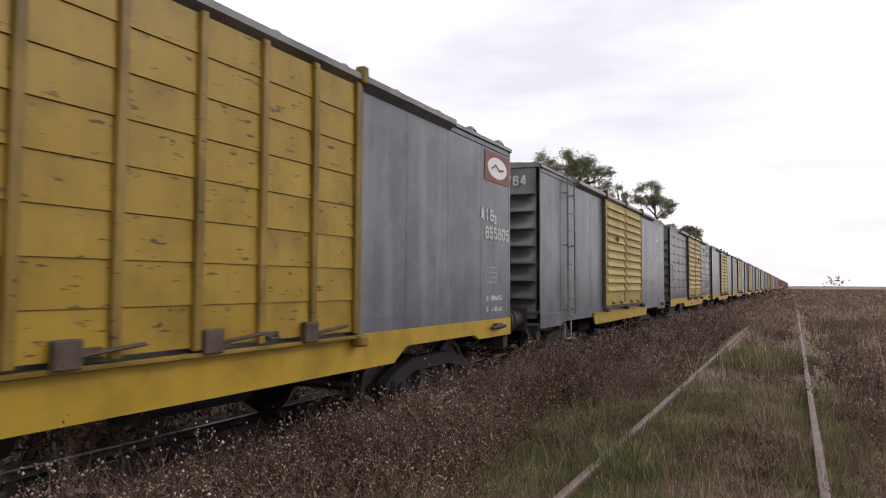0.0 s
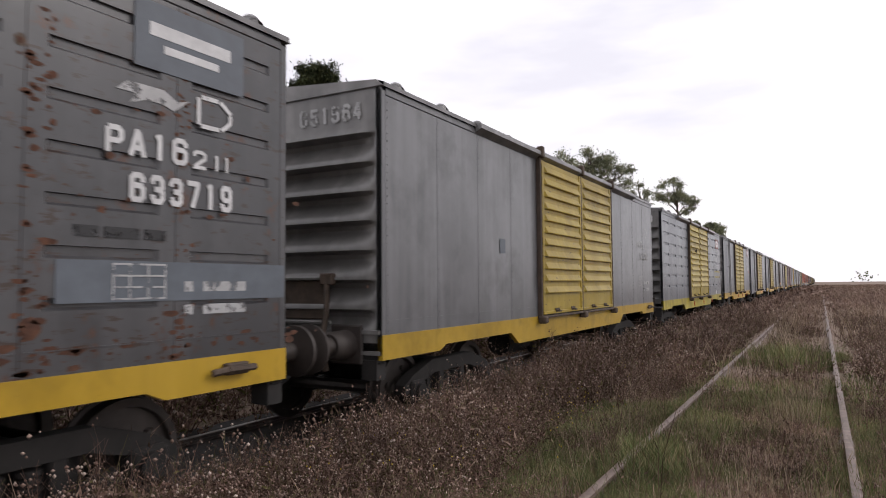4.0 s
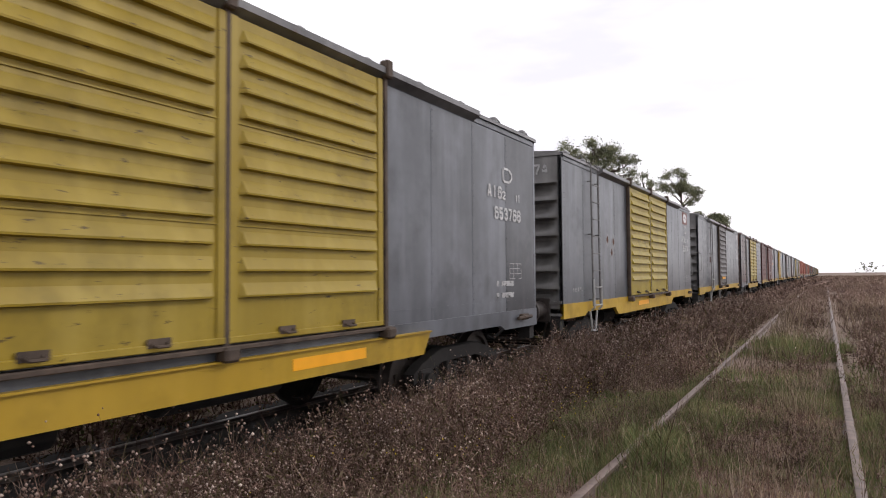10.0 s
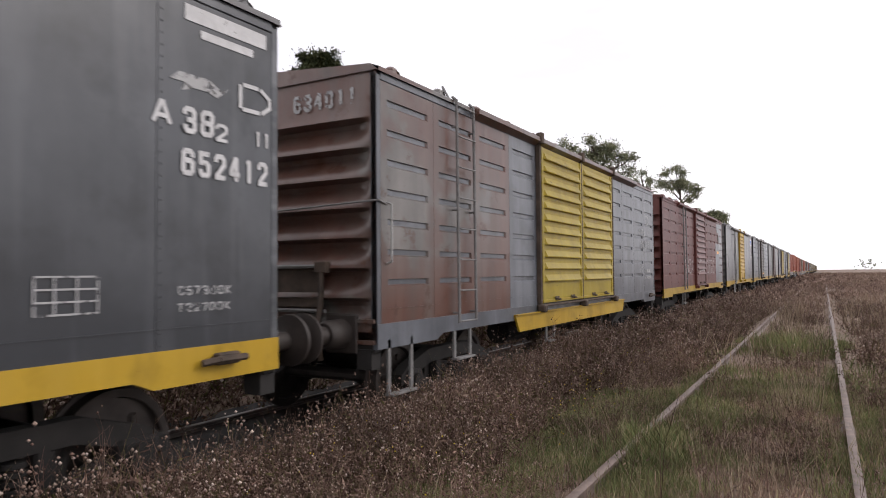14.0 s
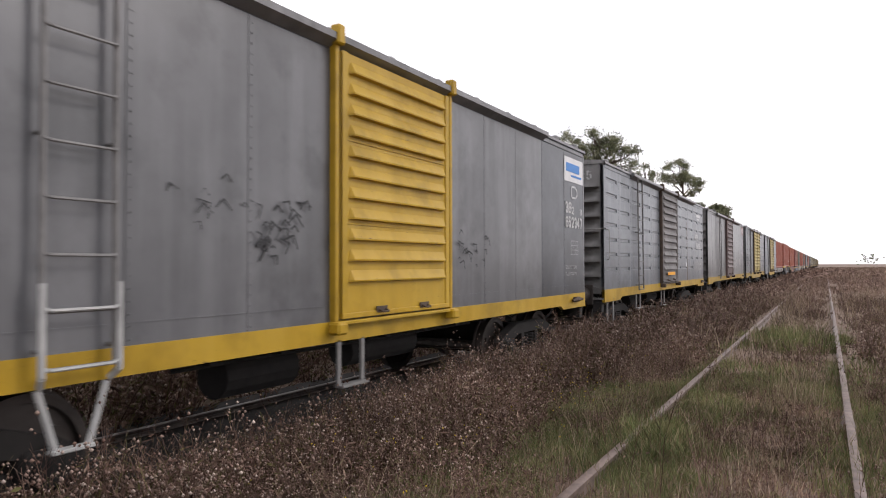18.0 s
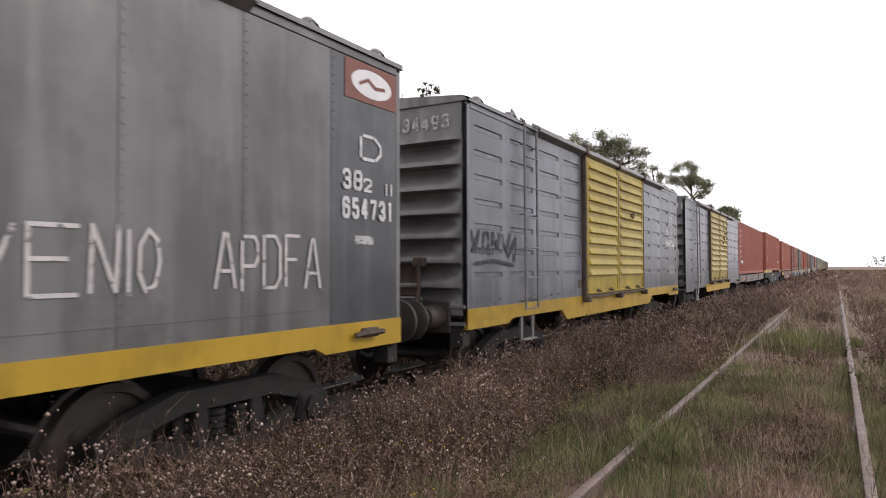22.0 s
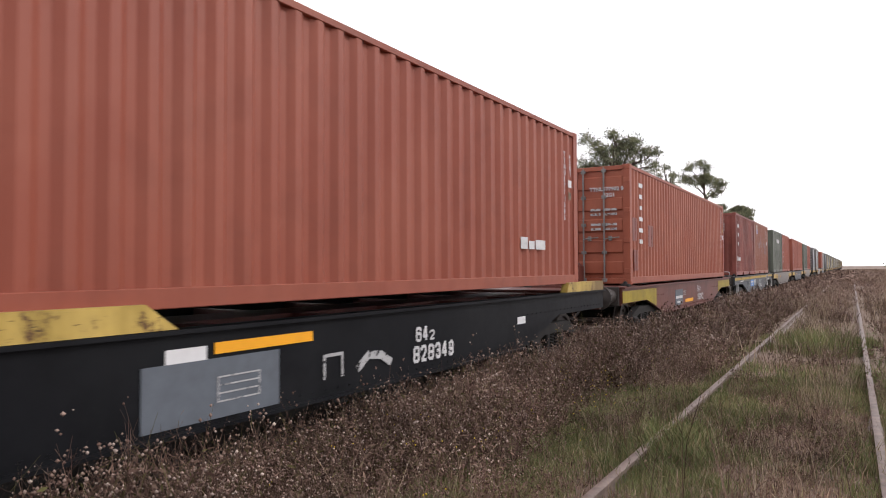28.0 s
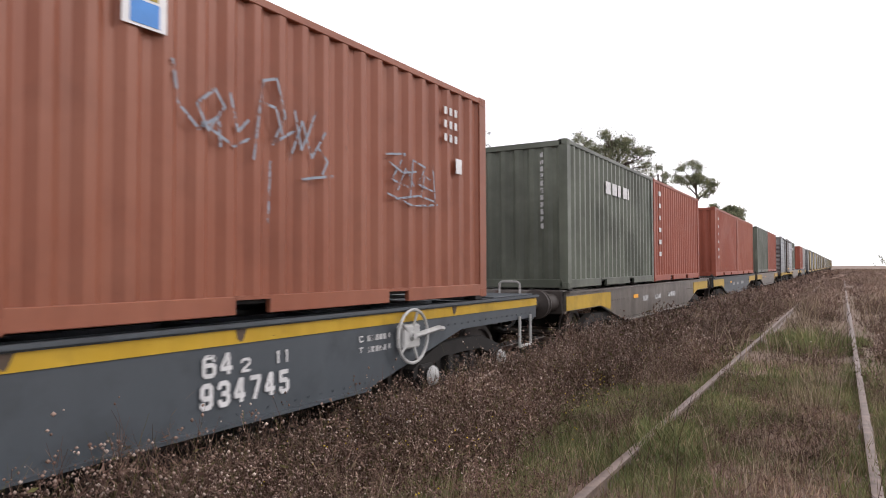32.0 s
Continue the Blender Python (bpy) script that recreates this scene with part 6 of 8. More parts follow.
for i, (y, z, r) in enumerate(((2.70, 2.35, 0.13), (3.13, 2.33, 0.13), (3.00, 2.10, 0.12))):
    rust_blot(WAGONS[7], y, z, r, 300 + i)
bars(SIDE, X, 0.50, 1.34, ((0, 0, 0.06, 0.07), (0.13, 0, 0.06, 0.07), (0.26, 0.01, 0.06, 0.07), (0.40, 0.01, 0.05, 0.07), (0.50, 0.01, 0.05, 0.07)), WAGONS[7])
rust_blot(WAGONS[5], 2.62, 2.40, 0.17, 320, "grey_light", "rust_core")
plate(SIDE, X, 2.55, 1.36, 0.17, 0.07, WAGONS[5], "sign_white", "paint_dab")
for k in (2, 4, 5):
    for y in (4.255, 6.285, 8.315):
        part("door_seal", mesh_of("door_seal", lambda g: (g.box(0.0, 0.02, -0.012, 0.012, -0.16, 0.0, 0.004), g.box(0.0, 0.025, -0.04, 0.03, -0.10, -0.05, 0.006))), "red", WAGONS[k], "red plastic door seal", pose(HW + 0.155, y, 1.05))


def flakes(own, spots, seed, size, material, x=0.0, flat=0.45, name="paint_chips", label="dark chips where the paint has flaked"):
    """Small ragged chips of lost paint, scattered round spots (y, z, spread along, spread up, count)."""
    rng = random.Random(seed)

    def make(g):
        for y, z, dy, dz, n in spots:
            for _ in range(n):
                a, b = y + rng.gauss(0, dy), min(3.57, max(1.18, z + rng.gauss(0, dz)))
                r = size * rng.uniform(0.3, 1.0) * rng.uniform(0.4, 1.3)
                k = rng.uniform(0.7, 1.9)
                ring = [(0.0, a + r * k * rng.uniform(0.6, 1.2) * math.cos(i * math.pi / 3.5), b + r * flat * 1.6 * rng.uniform(0.6, 1.2) * math.sin(i * math.pi / 3.5)) for i in range(7)]
                g.add(ring, [tuple(range(7))])
    return part(name, mesh_of((name, seed), make), material, own, label, Matrix.Translation((x or X - 0.002, 0, 0)))


# chips along the panel seams of the worn wagons, and on their doors between the ribs
flakes(WAGONS[2], [(y, z, 0.05, 0.35, 34) for y in (0.1, 1.12, 2.17, 3.22, 4.2, 8.35, 9.35, 10.37, 11.36) for z in (1.6, 2.7)] + [(y, 1.25, 0.8, 0.05, 60) for y in (1.2, 3.0, 9.2, 11.2)] + [(2.2, 2.2, 1.3, 0.6, 90), (10.2, 2.3, 1.2, 0.6, 90)], 601, 0.034, "rust_core")
flakes(WAGONS[4], [(y, z, 0.05, 0.4, 12) for y in (8.4, 9.3, 10.3) for z in (1.7, 2.6)] + [(9.0, 1.40, 0.45, 0.04, 30), (10.6, 1.40, 0.5, 0.04, 24), (9.1, 1.80, 0.4, 0.03, 12)], 602, 0.026, "dark_post")
flakes(WAGONS[14], [(y, z, 0.04, 0.4, 8) for y in (1.12, 3.2, 8.4, 9.4) for z in (1.7, 2.7)] + [(2.0, 1.22, 1.0, 0.03, 40)], 604, 0.024, "dark_post")
for k, n, size, seed in ((2, 9, 0.020, 611), (4, 10, 0.022, 612), (15, 16, 0.026, 613), (1, 8, 0.018, 614), (14, 4, 0.014, 615)):
    bands_ = [1.505 + 0.1915 * j - 0.045 for j in range(11)]
    flakes(WAGONS[k], [(y, z, 0.30, 0.016, n // 2) for z in bands_ for y in (5.0, 7.4)] + [(y, z, 0.03, 0.03, n) for z in bands_[:6] for y in (6.15, 6.42)] + [(y, 1.265, 0.5, 0.03, n * 3) for y in (5.1, 7.3)], seed, size, "rust_core", x=HW + 0.0585)
for k, y in ((2, 5.0), (6, 7.0), (7, 5.2)):
    plate(SIDE, HW + (0.046 if k == 6 else 0.0135), y, 0.92 if k != 6 else 0.88, 1.0, 0.10, WAGONS[k], "orange", "reflector_strip")
part("rust_run", mesh_of("rust_run", lambda g: g.prism([(9.20, 1.17), (9.24, 1.17), (9.225, 2.0), (9.24, 2.5), (9.215, 3.0), (9.19, 2.98), (9.20, 2.3)], 0, HW - 0.002, HW + 0.003)), "rust_bright", WAGONS[12], "brown rust run down a panel seam")
plate(SIDE, X - 0.001, 8.98, 1.58, 0.13, 0.13, WAGONS[12], "sign_white", "notice_plate")
for i in range(9):
    rr = random.Random(400 + i)
    rust_blot(WAGONS[12], 7.5 + 0.07 * i + 0.03 * rr.random(), 1.92 + 0.14 * rr.random(), 0.022, 400 + i, "sign_slate", "sign_slate")
for i in range(22):
    rr = random.Random(500 + i)
    y = 0.3 + 3.7 * rr.random() if i < 15 else 8.4 + 2.0 * rr.random()
    rust_blot(WAGONS[2], y, 1.3 + 2.1 * rr.random(), 0.02 + 0.05 * rr.random() ** 2, 500 + i, "rust_core" if i % 3 else "dark_post")
rr = random.Random(9)
for i in range(26):
    y, z = (7.0 + 0.9 * rr.random(), 2.2 + 0.75 * rr.random()) if i < 18 else (6.5 + 1.6 * rr.random(), 2.9 + 0.5 * rr.random())
    r = 0.012 + 0.02 * rr.random()
    ring = [(r * (0.7 + 0.5 * rr.random()) * math.cos(k * math.pi / 5), r * (0.7 + 0.5 * rr.random()) * math.sin(k * math.pi / 5)) for k in range(10)]
    part("rust_spot", mesh_of(("door_spot", i), lambda g: g.prism(ring, 2, -0.03, 0.002)), "rust_core", WAGONS[15], "", Matrix.Translation((HW + 0.100, y, z)) @ SIDE)

C20 = dict(pockets=(1.84, 3.87))
FLATS = [
    (216.72, 12.5, dict(label="pale weathered container wagon with low side plates", paint="concrete_paint", deck="concrete_paint", deep=0.88, shoulder=(2.0, 2.2), locks=(0.35, 12.35))),
    (230.5, 14.4, dict(label="black container wagon with worn yellow bolsters", paint="black_paint", deck="brown_paint", deep=0.50, shoulder=(2.2, 3.6), locks=(0.95, 12.95))),
    (246.15, 13.9, dict(label="brown container wagon with yellow end patches", paint="brown_paint", deck="brown_paint", deep=0.52, shoulder=(1.9, 3.6), locks=(0.6, 12.6))),
    (261.5, 14.4, dict(label="slate blue container wagon with yellow stripe", paint="slate_paint", deck="slate_paint", deep=0.46, shoulder=(2.3, 4.2), cap="pale_metal", locks=(0.6, 6.5, 6.7, 12.6))),
    (277.2, 13.7, dict(label="grey container wagon with yellow end patches", paint="concrete_paint", deck="concrete_paint", deep=0.50, shoulder=(1.9, 3.6), locks=(0.3, 12.4))),
    (292.2, 13.3, dict(label="slate container wagon with yellow end patches", paint="slate_paint", deck="slate_paint", deep=0.50, shoulder=(1.9, 3.6), locks=(0.3, 12.4))),
    (306.8, 13.3, dict(label="grey container wagon with two short containers", paint="concrete_paint", deck="concrete_paint", deep=0.50, shoulder=(1.9, 3.6), locks=(0.3, 12.4))),
]
BEDS = [container_wagon(a, l, s) for a, l, s in FLATS]

RED = "long rust-red corrugated shipping container on a flat wagon"
BOXES = [
    (216.9, 12.192, "box_red", dict(label="long rust-red corrugated container with its doors in front")),
    (231.43, 12.192, "box_red", dict(label=RED, doors=1, base=1.36)),
    (246.81, 12.192, "box_red_b", dict(label="long rust-red corrugated container with darker paint patches")),
    (262.11, 6.058, "box_brown", dict(label="short maroon corrugated container beside an orange one", doors=1, **C20)),
    (268.24, 6.058, "box_orange", dict(label="short orange corrugated container with blue scribble", doors=1, **C20)),
    (277.34, 6.058, "box_green", dict(label="short green corrugated container on a flat wagon", doors=1, **C20)),
    (283.47, 6.058, "box_red", dict(label="short red corrugated container behind a green one", doors=1, **C20)),
    (292.9, 6.058, "box_red", dict(label="short red corrugated container", doors=1, **C20)),
    (299.03, 6.058, "box_red_b", dict(label="short faded red corrugated container", doors=1, **C20)),
    (307.3, 6.058, "box_green", dict(label="short green corrugated container", doors=1, **C20)),
    (313.43, 6.058, "box_red", dict(label="short red corrugated container", doors=1, **C20)),
]
LOADS = [container(a, l, mat, s, base=s.get("base", 1.27)) for a, l, mat, s in BOXES]


FX = 1.235
BED = BEDS[0]
for y, w in ((0.1, 2.1), (3.0, 1.3), (5.6, 2.0), (9.2, 2.9)):
    plate(SIDE, FX, y, 0.93, w, 0.24, BED, "concrete_paint", "stake_plate", thick=0.02)
plate(SIDE, FX + 0.021, 1.55, 1.0, 0.42, 0.14, BED, "orange", "reflector_strip")
bars(SIDE, FX + 0.022, 0.5, 1.02, ((0, 0, 0.07, 0.10), (0.12, 0, 0.07, 0.10), (0.24, 0, 0.07, 0.10), (0.36, 0, 0.07, 0.10), (0.48, 0, 0.07, 0.10)), BED)
bars(SIDE, FX + 0.022, 6.2, 1.0, ((0, 0, 0.30, 0.10), (0.5, 0, 0.60, 0.10)), BED)

BED = BEDS[1]
for y0, y1 in ((0.2, 5.1), (12.45, 14.3)):
    part("bolster", mesh_of(("bolster", y0, y1), lambda g: g.prism([(y0, 1.235), (y0 + 0.25, 1.42), (y1 - 0.25, 1.42), (y1, 1.24)] if y0 < 1 else [(y0, 1.24), (y0 + 0.1, 1.40), (y1, 1.40), (y1, 1.235)], 0, 1.15, 1.27)), "worn_yellow", BED, "raised bolster in worn yellow paint")
plate(SIDE, FX, 4.84, 0.56, 1.24, 0.44, BED, "sign_slate", "repainted_area")
plate(SIDE, FX + 0.005, 5.43, 1.03, 1.04, 0.085, BED, "orange", "reflector_strip")
stencil("828349", 8.02, 8.86, 0.64, 0.18, BED, x=FX + 0.003)
stencil("64", 8.07, 8.31, 0.86, 0.16, BED, x=FX + 0.003)
stencil("2", 8.34, 8.44, 0.86, 0.11, BED, x=FX + 0.003)
strokes(SIDE, FX + 0.005, 7.10, 0.72, [[(0, 0), (0.15, 0.10), (0.35, 0.08), (0.50, 0.0)]], 0.08, BED, "white_worn", "painted_mark")
strokes(SIDE, FX + 0.005, 6.62, 0.68, [[(0, 0), (0, 0.2), (0.24, 0.2), (0.24, 0.0)]], 0.03, BED, "white_worn", "painted_outline")
plate(SIDE, FX + 0.003, 10.62, 0.86, 0.26, 0.10, BED, "sign_white", "notice_plate")
plate(SIDE, FX + 0.003, 5.02, 1.0, 0.34, 0.10, BED, "sign_white", "notice_plate")
bars(SIDE, FX + 0.003, 2.6, 0.95, ((0, 0, 0.45, 0.08), (0.6, -0.1, 0.3, 0.05), (0.6, 0.05, 0.3, 0.05)), BED)
strokes(SIDE, FX + 0.006, 5.46, 0.68, [[(0, 0), (0.40, 0)], [(0, 0.06), (0.40, 0.06)], [(0, 0.12), (0.40, 0.12)], [(0, 0.18), (0.40, 0.18)], [(0, 0), (0, 0.18)], [(0.4, 0), (0.4, 0.18)]], 0.012, BED, "white_worn", "inspection_grid")

BED = BEDS[2]
for o in ([(0.0, 0.91), (1.85, 0.91), (2.75, 0.73), (2.75, 1.15), (0.0, 1.15)], [(13.9, 0.91), (12.05, 0.91), (11.4, 0.78), (11.4, 1.15), (13.9, 1.15)]):
    part("yellow_patch", mesh_of(("patch", o[2][0]), lambda g: g.prism(o, 0, FX - 0.004, FX + 0.004)), "yellow_lemon", BED, "bright yellow end patch")
slog = plate(SIDE, FX, 4.75, 0.62, 0.92, 0.42, BED, "sign_slate", "sign_plate")
bars(SIDE, FX + 0.006, 4.82, 0.74, ((0, 0.06, 0.78, 0.07), (0.15, -0.06, 0.48, 0.05)), BED, "white")
plate(SIDE, FX + 0.003, 5.98, 0.66, 1.06, 0.09, BED, "orange", "reflector_strip")
bars(SIDE, FX + 0.003, 5.72, 0.86, ((0, 0, 0.36, 0.02), (0, 0.05, 0.36, 0.02), (0, 0.10, 0.36, 0.02)), BED)
stencil("933242", 7.70, 8.55, 0.65, 0.19, BED, x=FX + 0.003)
stencil("54", 7.70, 7.99, 0.89, 0.19, BED, x=FX + 0.003)
stencil("2", 8.04, 8.13, 0.93, 0.12, BED, x=FX + 0.003)


def steel_bin(g):
    prof = [(-0.36, 0.0), (-0.40, 0.10), (-0.40, 0.42), (-0.30, 0.50), (0.30, 0.50), (0.40, 0.42), (0.40, 0.10), (0.36, 0.0)]
    g.prism([(z, x) for x, z in prof][::-1], 1, -0.15, 0.18)
    g.box(-0.42, 0.42, -0.17, -0.15, 0.40, 0.46, 0.004)


for own_bed, ys in ((BEDS[2], 0.30), (BEDS[0], 0.02)):
    for x in (-0.15, -0.98):
        part("end_stop", mesh_of("end_stop", steel_bin), "brown_paint", own_bed, "dark red steel end stop", pose(x, ys, 1.25))

part("brake_strut", mesh_of("brake_strut", lambda g: g.path([(FX - 0.02, 13.84, 0.93), (FX + 0.02, 14.02, 0.80), (FX - 0.05, 14.34, 0.60)], 0.035)), "pale_metal", BEDS[2], "pale slanting brake strut")
BED = BEDS[3]
part("yellow_stripe", mesh_of("yellow_stripe", lambda g: g.box(FX, FX + 0.006, 0.0, 14.4, 1.075, 1.185)), "yellow_warm", BED, "yellow stripe under the deck's edge")
for y in (1.7, 4.4, 6.9, 8.6, 11.9):
    part("dirt_smear", mesh_of("dirt_smear", lambda g: g.prism([(-0.05, 1.185), (0.06, 1.185), (0.035, 1.12), (0.01, 1.085), (-0.03, 1.11)], 0, FX + 0.006, FX + 0.009)), "dark_post", BED, "dark dirt smear on the stripe", pose(0, y, 0))
plate(SIDE, FX, 3.80, 0.81, 0.27, 0.16, BED, "black_paint", "dark_hatch")
strokes(SIDE, FX + 0.004, 4.25, 0.78, [[(0, 0), (0.38, 0), (0.38, 0.19), (0, 0.19), (0, 0)], [(0, 0.06), (0.38, 0.06)], [(0, 0.125), (0.38, 0.125)], [(0.16, 0), (0.16, 0.19)]], 0.010, BED, "white_worn", "inspection_grid")
plate(SIDE, FX, 4.86, 0.73, 1.10, 0.30, BED, "sign_blue", "sign_plate", "blue sign with bars of small print")
bars(SIDE, FX + 0.005, 4.96, 0.84, ((0.06, 0.05, 0.80, 0.075), (0.2, -0.05, 0.52, 0.04)), BED, "white")
plate(SIDE, FX, 6.25, 0.77, 0.42, 0.24, BED, "sign_white", "sign_plate")
strokes(SIDE, FX + 0.006, 6.33, 0.81, [[(0, 0), (0.18, 0), (0.26, 0.05), (0.26, 0.11), (0.18, 0.16), (0, 0.16), (0, 0)]], 0.025, BED, "sign_slate", "painted_outline")
stencil("64", 8.24, 8.53, 0.85, 0.17, BED, x=FX + 0.003)
stencil("2", 8.60, 8.70, 0.85, 0.11, BED, x=FX + 0.003)
stencil("11", 8.96, 9.14, 0.87, 0.11, BED, x=FX + 0.003)
stencil("934745", 8.22, 9.13, 0.62, 0.195, BED, x=FX + 0.003)
for ch, z in (("C", 0.935), ("T", 0.825)):
    stencil(ch, 10.07, 10.13, z, 0.062, BED, x=FX + 0.003)
    bars(SIDE, FX + 0.004, 10.20, z, ((0, 0, 0.05, 0.055), (0.065, 0, 0.05, 0.055), (0.13, 0, 0.05, 0.055), (0.195, 0, 0.05, 0.055), (0.26, 0, 0.05, 0.055), (0.35, 0.005, 0.03, 0.05)), BED)
bars(SIDE, FX + 0.004, 1.55, 0.99, ((0, 0, 0.62, 0.05), (0.70, 0.01, 0.10, 0.05), (0.86, 0.01, 0.14, 0.05)), BED, "white")
wheel = part("brake_wheel", mesh_of("brake_wheel", brake_wheel_mesh, True), "pale_metal", BED, "white spoked hand brake wheel", pose(FX + 0.10, 10.87, 0.93, 0, 0, 90))
part("brake_shaft", mesh_of("brake_shaft", lambda g: (g.rod((FX - 0.02, 10.87, 0.93), (FX + 0.1, 10.87, 0.93), 0.05, 10), g.box(FX - 0.03, FX + 0.09, 10.71, 11.03, 0.80, 1.05, 0.02), g.path([(FX + 0.1, 10.87, 0.93), (FX + 0.12, 11.36, 0.98), (FX + 0.08, 11.51, 0.96)], 0.03))), "pale_metal", BED)
for y in (0.22, 14.05):
    part("foot_step", mesh_of("bed_step", lambda g: (g.path([(FX + 0.02, 0, 0.95), (FX + 0.02, 0, 0.52)], 0.022), g.path([(FX + 0.02, 0.38, 0.95), (FX + 0.02, 0.38, 0.52)], 0.022), g.path([(FX + 0.02, -0.02, 0.52), (FX + 0.02, 0.40, 0.52)], 0.022))), "pale_metal", BED, "white foot step", pose(0, y + (0.1 if y < 1 else -0.3), 0))
for x, y in ((1.0, 0.12), (-1.0, 0.12), (1.0, 14.28), (-1.0, 14.28)):
    part("hand_rail", mesh_of("hand_rail", lambda g: g.path([(-0.17, 0, 0), (-0.17, 0, 0.16), (-0.12, 0, 0.19), (0.12, 0, 0.19), (0.17, 0, 0.16), (0.17, 0, 0)], 0.017)), "pale_metal", BED, "white hand rail", pose(x - 0.03 * (1 if x > 0 else -1) * 5, y, 1.24))
part("stop_block", mesh_of("stop_block", lambda g: g.prism([(1.25, -0.18), (1.62, -0.13), (1.62, 0.13), (1.25, 0.18)], 1, 0.22, 0.30)), "slate_paint", BED)

for k, BED in ((4, BEDS[4]), (5, BEDS[5]), (6, BEDS[6])):
    long = FLATS[k][1]
    for o in ([(0.0, 0.91), (1.85, 0.91), (2.5, 0.80), (2.5, 1.15), (0.0, 1.15)], [(long, 0.91), (long - 1.85, 0.91), (long - 2.5, 0.80), (long - 2.5, 1.15), (long, 1.15)]):
        part("yellow_patch", mesh_of(("patch", long, o[2][0]), lambda g: g.prism(o, 0, FX - 0.004, FX + 0.004)), "yellow_warm", BED)
    bars(SIDE, FX + 0.003, 5.0, 0.85, ((0, 0, 0.5, 0.12), (1.2, 0, 0.6, 0.10), (2.6, 0, 0.9, 0.12)), BED)
    plate(SIDE, FX + 0.003, 4.2, 0.95, 0.4, 0.08, BED, "orange", "reflector_strip")

CX = CW / 2 + 0.001


def blocky(key, runs):
    """One plain shape out of runs of joined blocks, all in one outline."""
    def make(g):
        for o, d, w, h in runs:
            g.box(o, o + w, d, d + h, 0, 0.003)
    return mesh_of(("blocky", key), make)


def totem(own, y, z, count, w=0.30, h=0.20, gap=0.05, material="white", skip=()):
    """A maker's mark down the side, as plain blocks."""
    for k in range(count):
        if k in skip:
            continue
        a = w * (1.0, 0.8, 0.55, 0.9, 1.0, 0.85)[k % 6]
        plate(SIDE, CX, y + (w - a) / 2, z - k * (h + gap) - h * 0.85, a, h * 0.46, own, material, "mark_block", thick=0.003)


def tagline(own, y, z, w=0.85, material="white"):
    """An owner's mark as three plain blocks."""
    for o, k, h in ((0.0, 0.26, 0.17), (0.31, 0.22, 0.12), (0.58, 0.40, 0.14)):
        plate(SIDE, CX, y + o * w, z, k * w, h, own, material, "mark_block", thick=0.003)


def code_letters(own, face, x, y, z, words, step, height=0.075, material="white"):
    """A code painted downwards, one character under another."""
    for k, ch in enumerate(words):
        if ch != " ":
            dx, dy = ((-0.022, 0) if face is END else (0, -0.022)) if ch in "1I" else (0, 0)
            letters(ch, height, face, x - dx, y - dy, z - k * step, own, material, bold=0.003, name="code_character")


def code_bars(own, face, x, y, z, count, step, material="white_worn"):
    """A column of small code characters, as bars."""
    bars(face, x, y, z, tuple((0, -k * step, 0.055, step * 0.7) for k in range(count)), own, material)


LOAD = dict(zip(("a", "b", "c", "d", "e", "f", "g", "h", "i"), LOADS))
totem(LOAD["a"], 0.66, 2.25, 6)
tagline(LOAD["a"], 0.74, 0.55)
totem(LOAD["b"], 0.84, 2.08, 6, skip=(2, 3))
tagline(LOAD["b"], 9.86, 0.56, 0.9)
code_letters(LOAD["b"], SIDE, CX, 11.55, 2.12, "TTNU5771585", 0.105, 0.08)
code_letters(LOAD["b"], SIDE, CX, 11.80, 2.10, "42G1", 0.095)
plate(SIDE, CX, 11.74, 1.62, 0.14, 0.12, LOAD["b"], "sign_white", "notice_plate")
plate(SIDE, CX, 11.75, 1.42, 0.11, 0.12, LOAD["b"], "worn_yellow", "notice_plate")
totem(LOAD["c"], 0.70, 2.32, 6)
for y, z, w, h in ((1.52, 0.85, 0.42, 0.50), (0.31, 0.30, 0.30, 0.45), (0.20, 0.95, 0.35, 0.5)):
    for k in range(3):
        plate(SIDE, CW / 2 - 0.009 - (0.004 if k == 1 else 0), y + k * w / 3, z, w / 3 - 0.012, h, LOAD["c"], "box_brown", "paint_patch", thick=0.003)
code_letters(LOAD["c"], SIDE, CX, 11.52, 2.30, "TTNU5779020", 0.125, 0.085)
code_letters(LOAD["c"], SIDE, CX, 11.80, 2.26, "42G1", 0.115, 0.085)
plate(SIDE, CX, 11.80, 1.60, 0.12, 0.12, LOAD["c"], "worn_yellow", "notice_plate")
plate(SIDE, CX, 11.80, 1.36, 0.16, 0.14, LOAD["c"], "sign_white", "notice_plate")
for key in ("a", "c"):
    own = LOAD[key]
    code = ("TTNU", "592946 0") if key == "a" else ("TTNU", "577902 0")
    letters(code[0], 0.085, END, 0.34, -0.012, 2.03, own, "white", bold=0.003, name="door_code")
    letters(code[1], 0.085, END, 0.64, -0.012, 2.03, own, "white", bold=0.003, name="door_code")
    letters("42G1", 0.085, END, 0.64, -0.012, 1.90, own, "white", bold=0.003, name="door_code")
    for r in range(4):
        bars(END, 0.36, -0.012, 1.60 - r * 0.10 - (0.12 if r > 1 else 0), ((0, 0, 0.22, 0.05), (0.30, 0, 0.14, 0.05), (0.46, 0, 0.12, 0.05)), own, "white_worn")
oval(END, -0.55, -0.012, 1.92, 0.20, 0.20, LOAD["c"], "sign_white", "round_sticker")
totem(LOAD["d"], 0.46, 2.25, 3, 0.32, 0.30, 0.07)
tagline(LOAD["d"], 0.33, 0.62, 0.9)
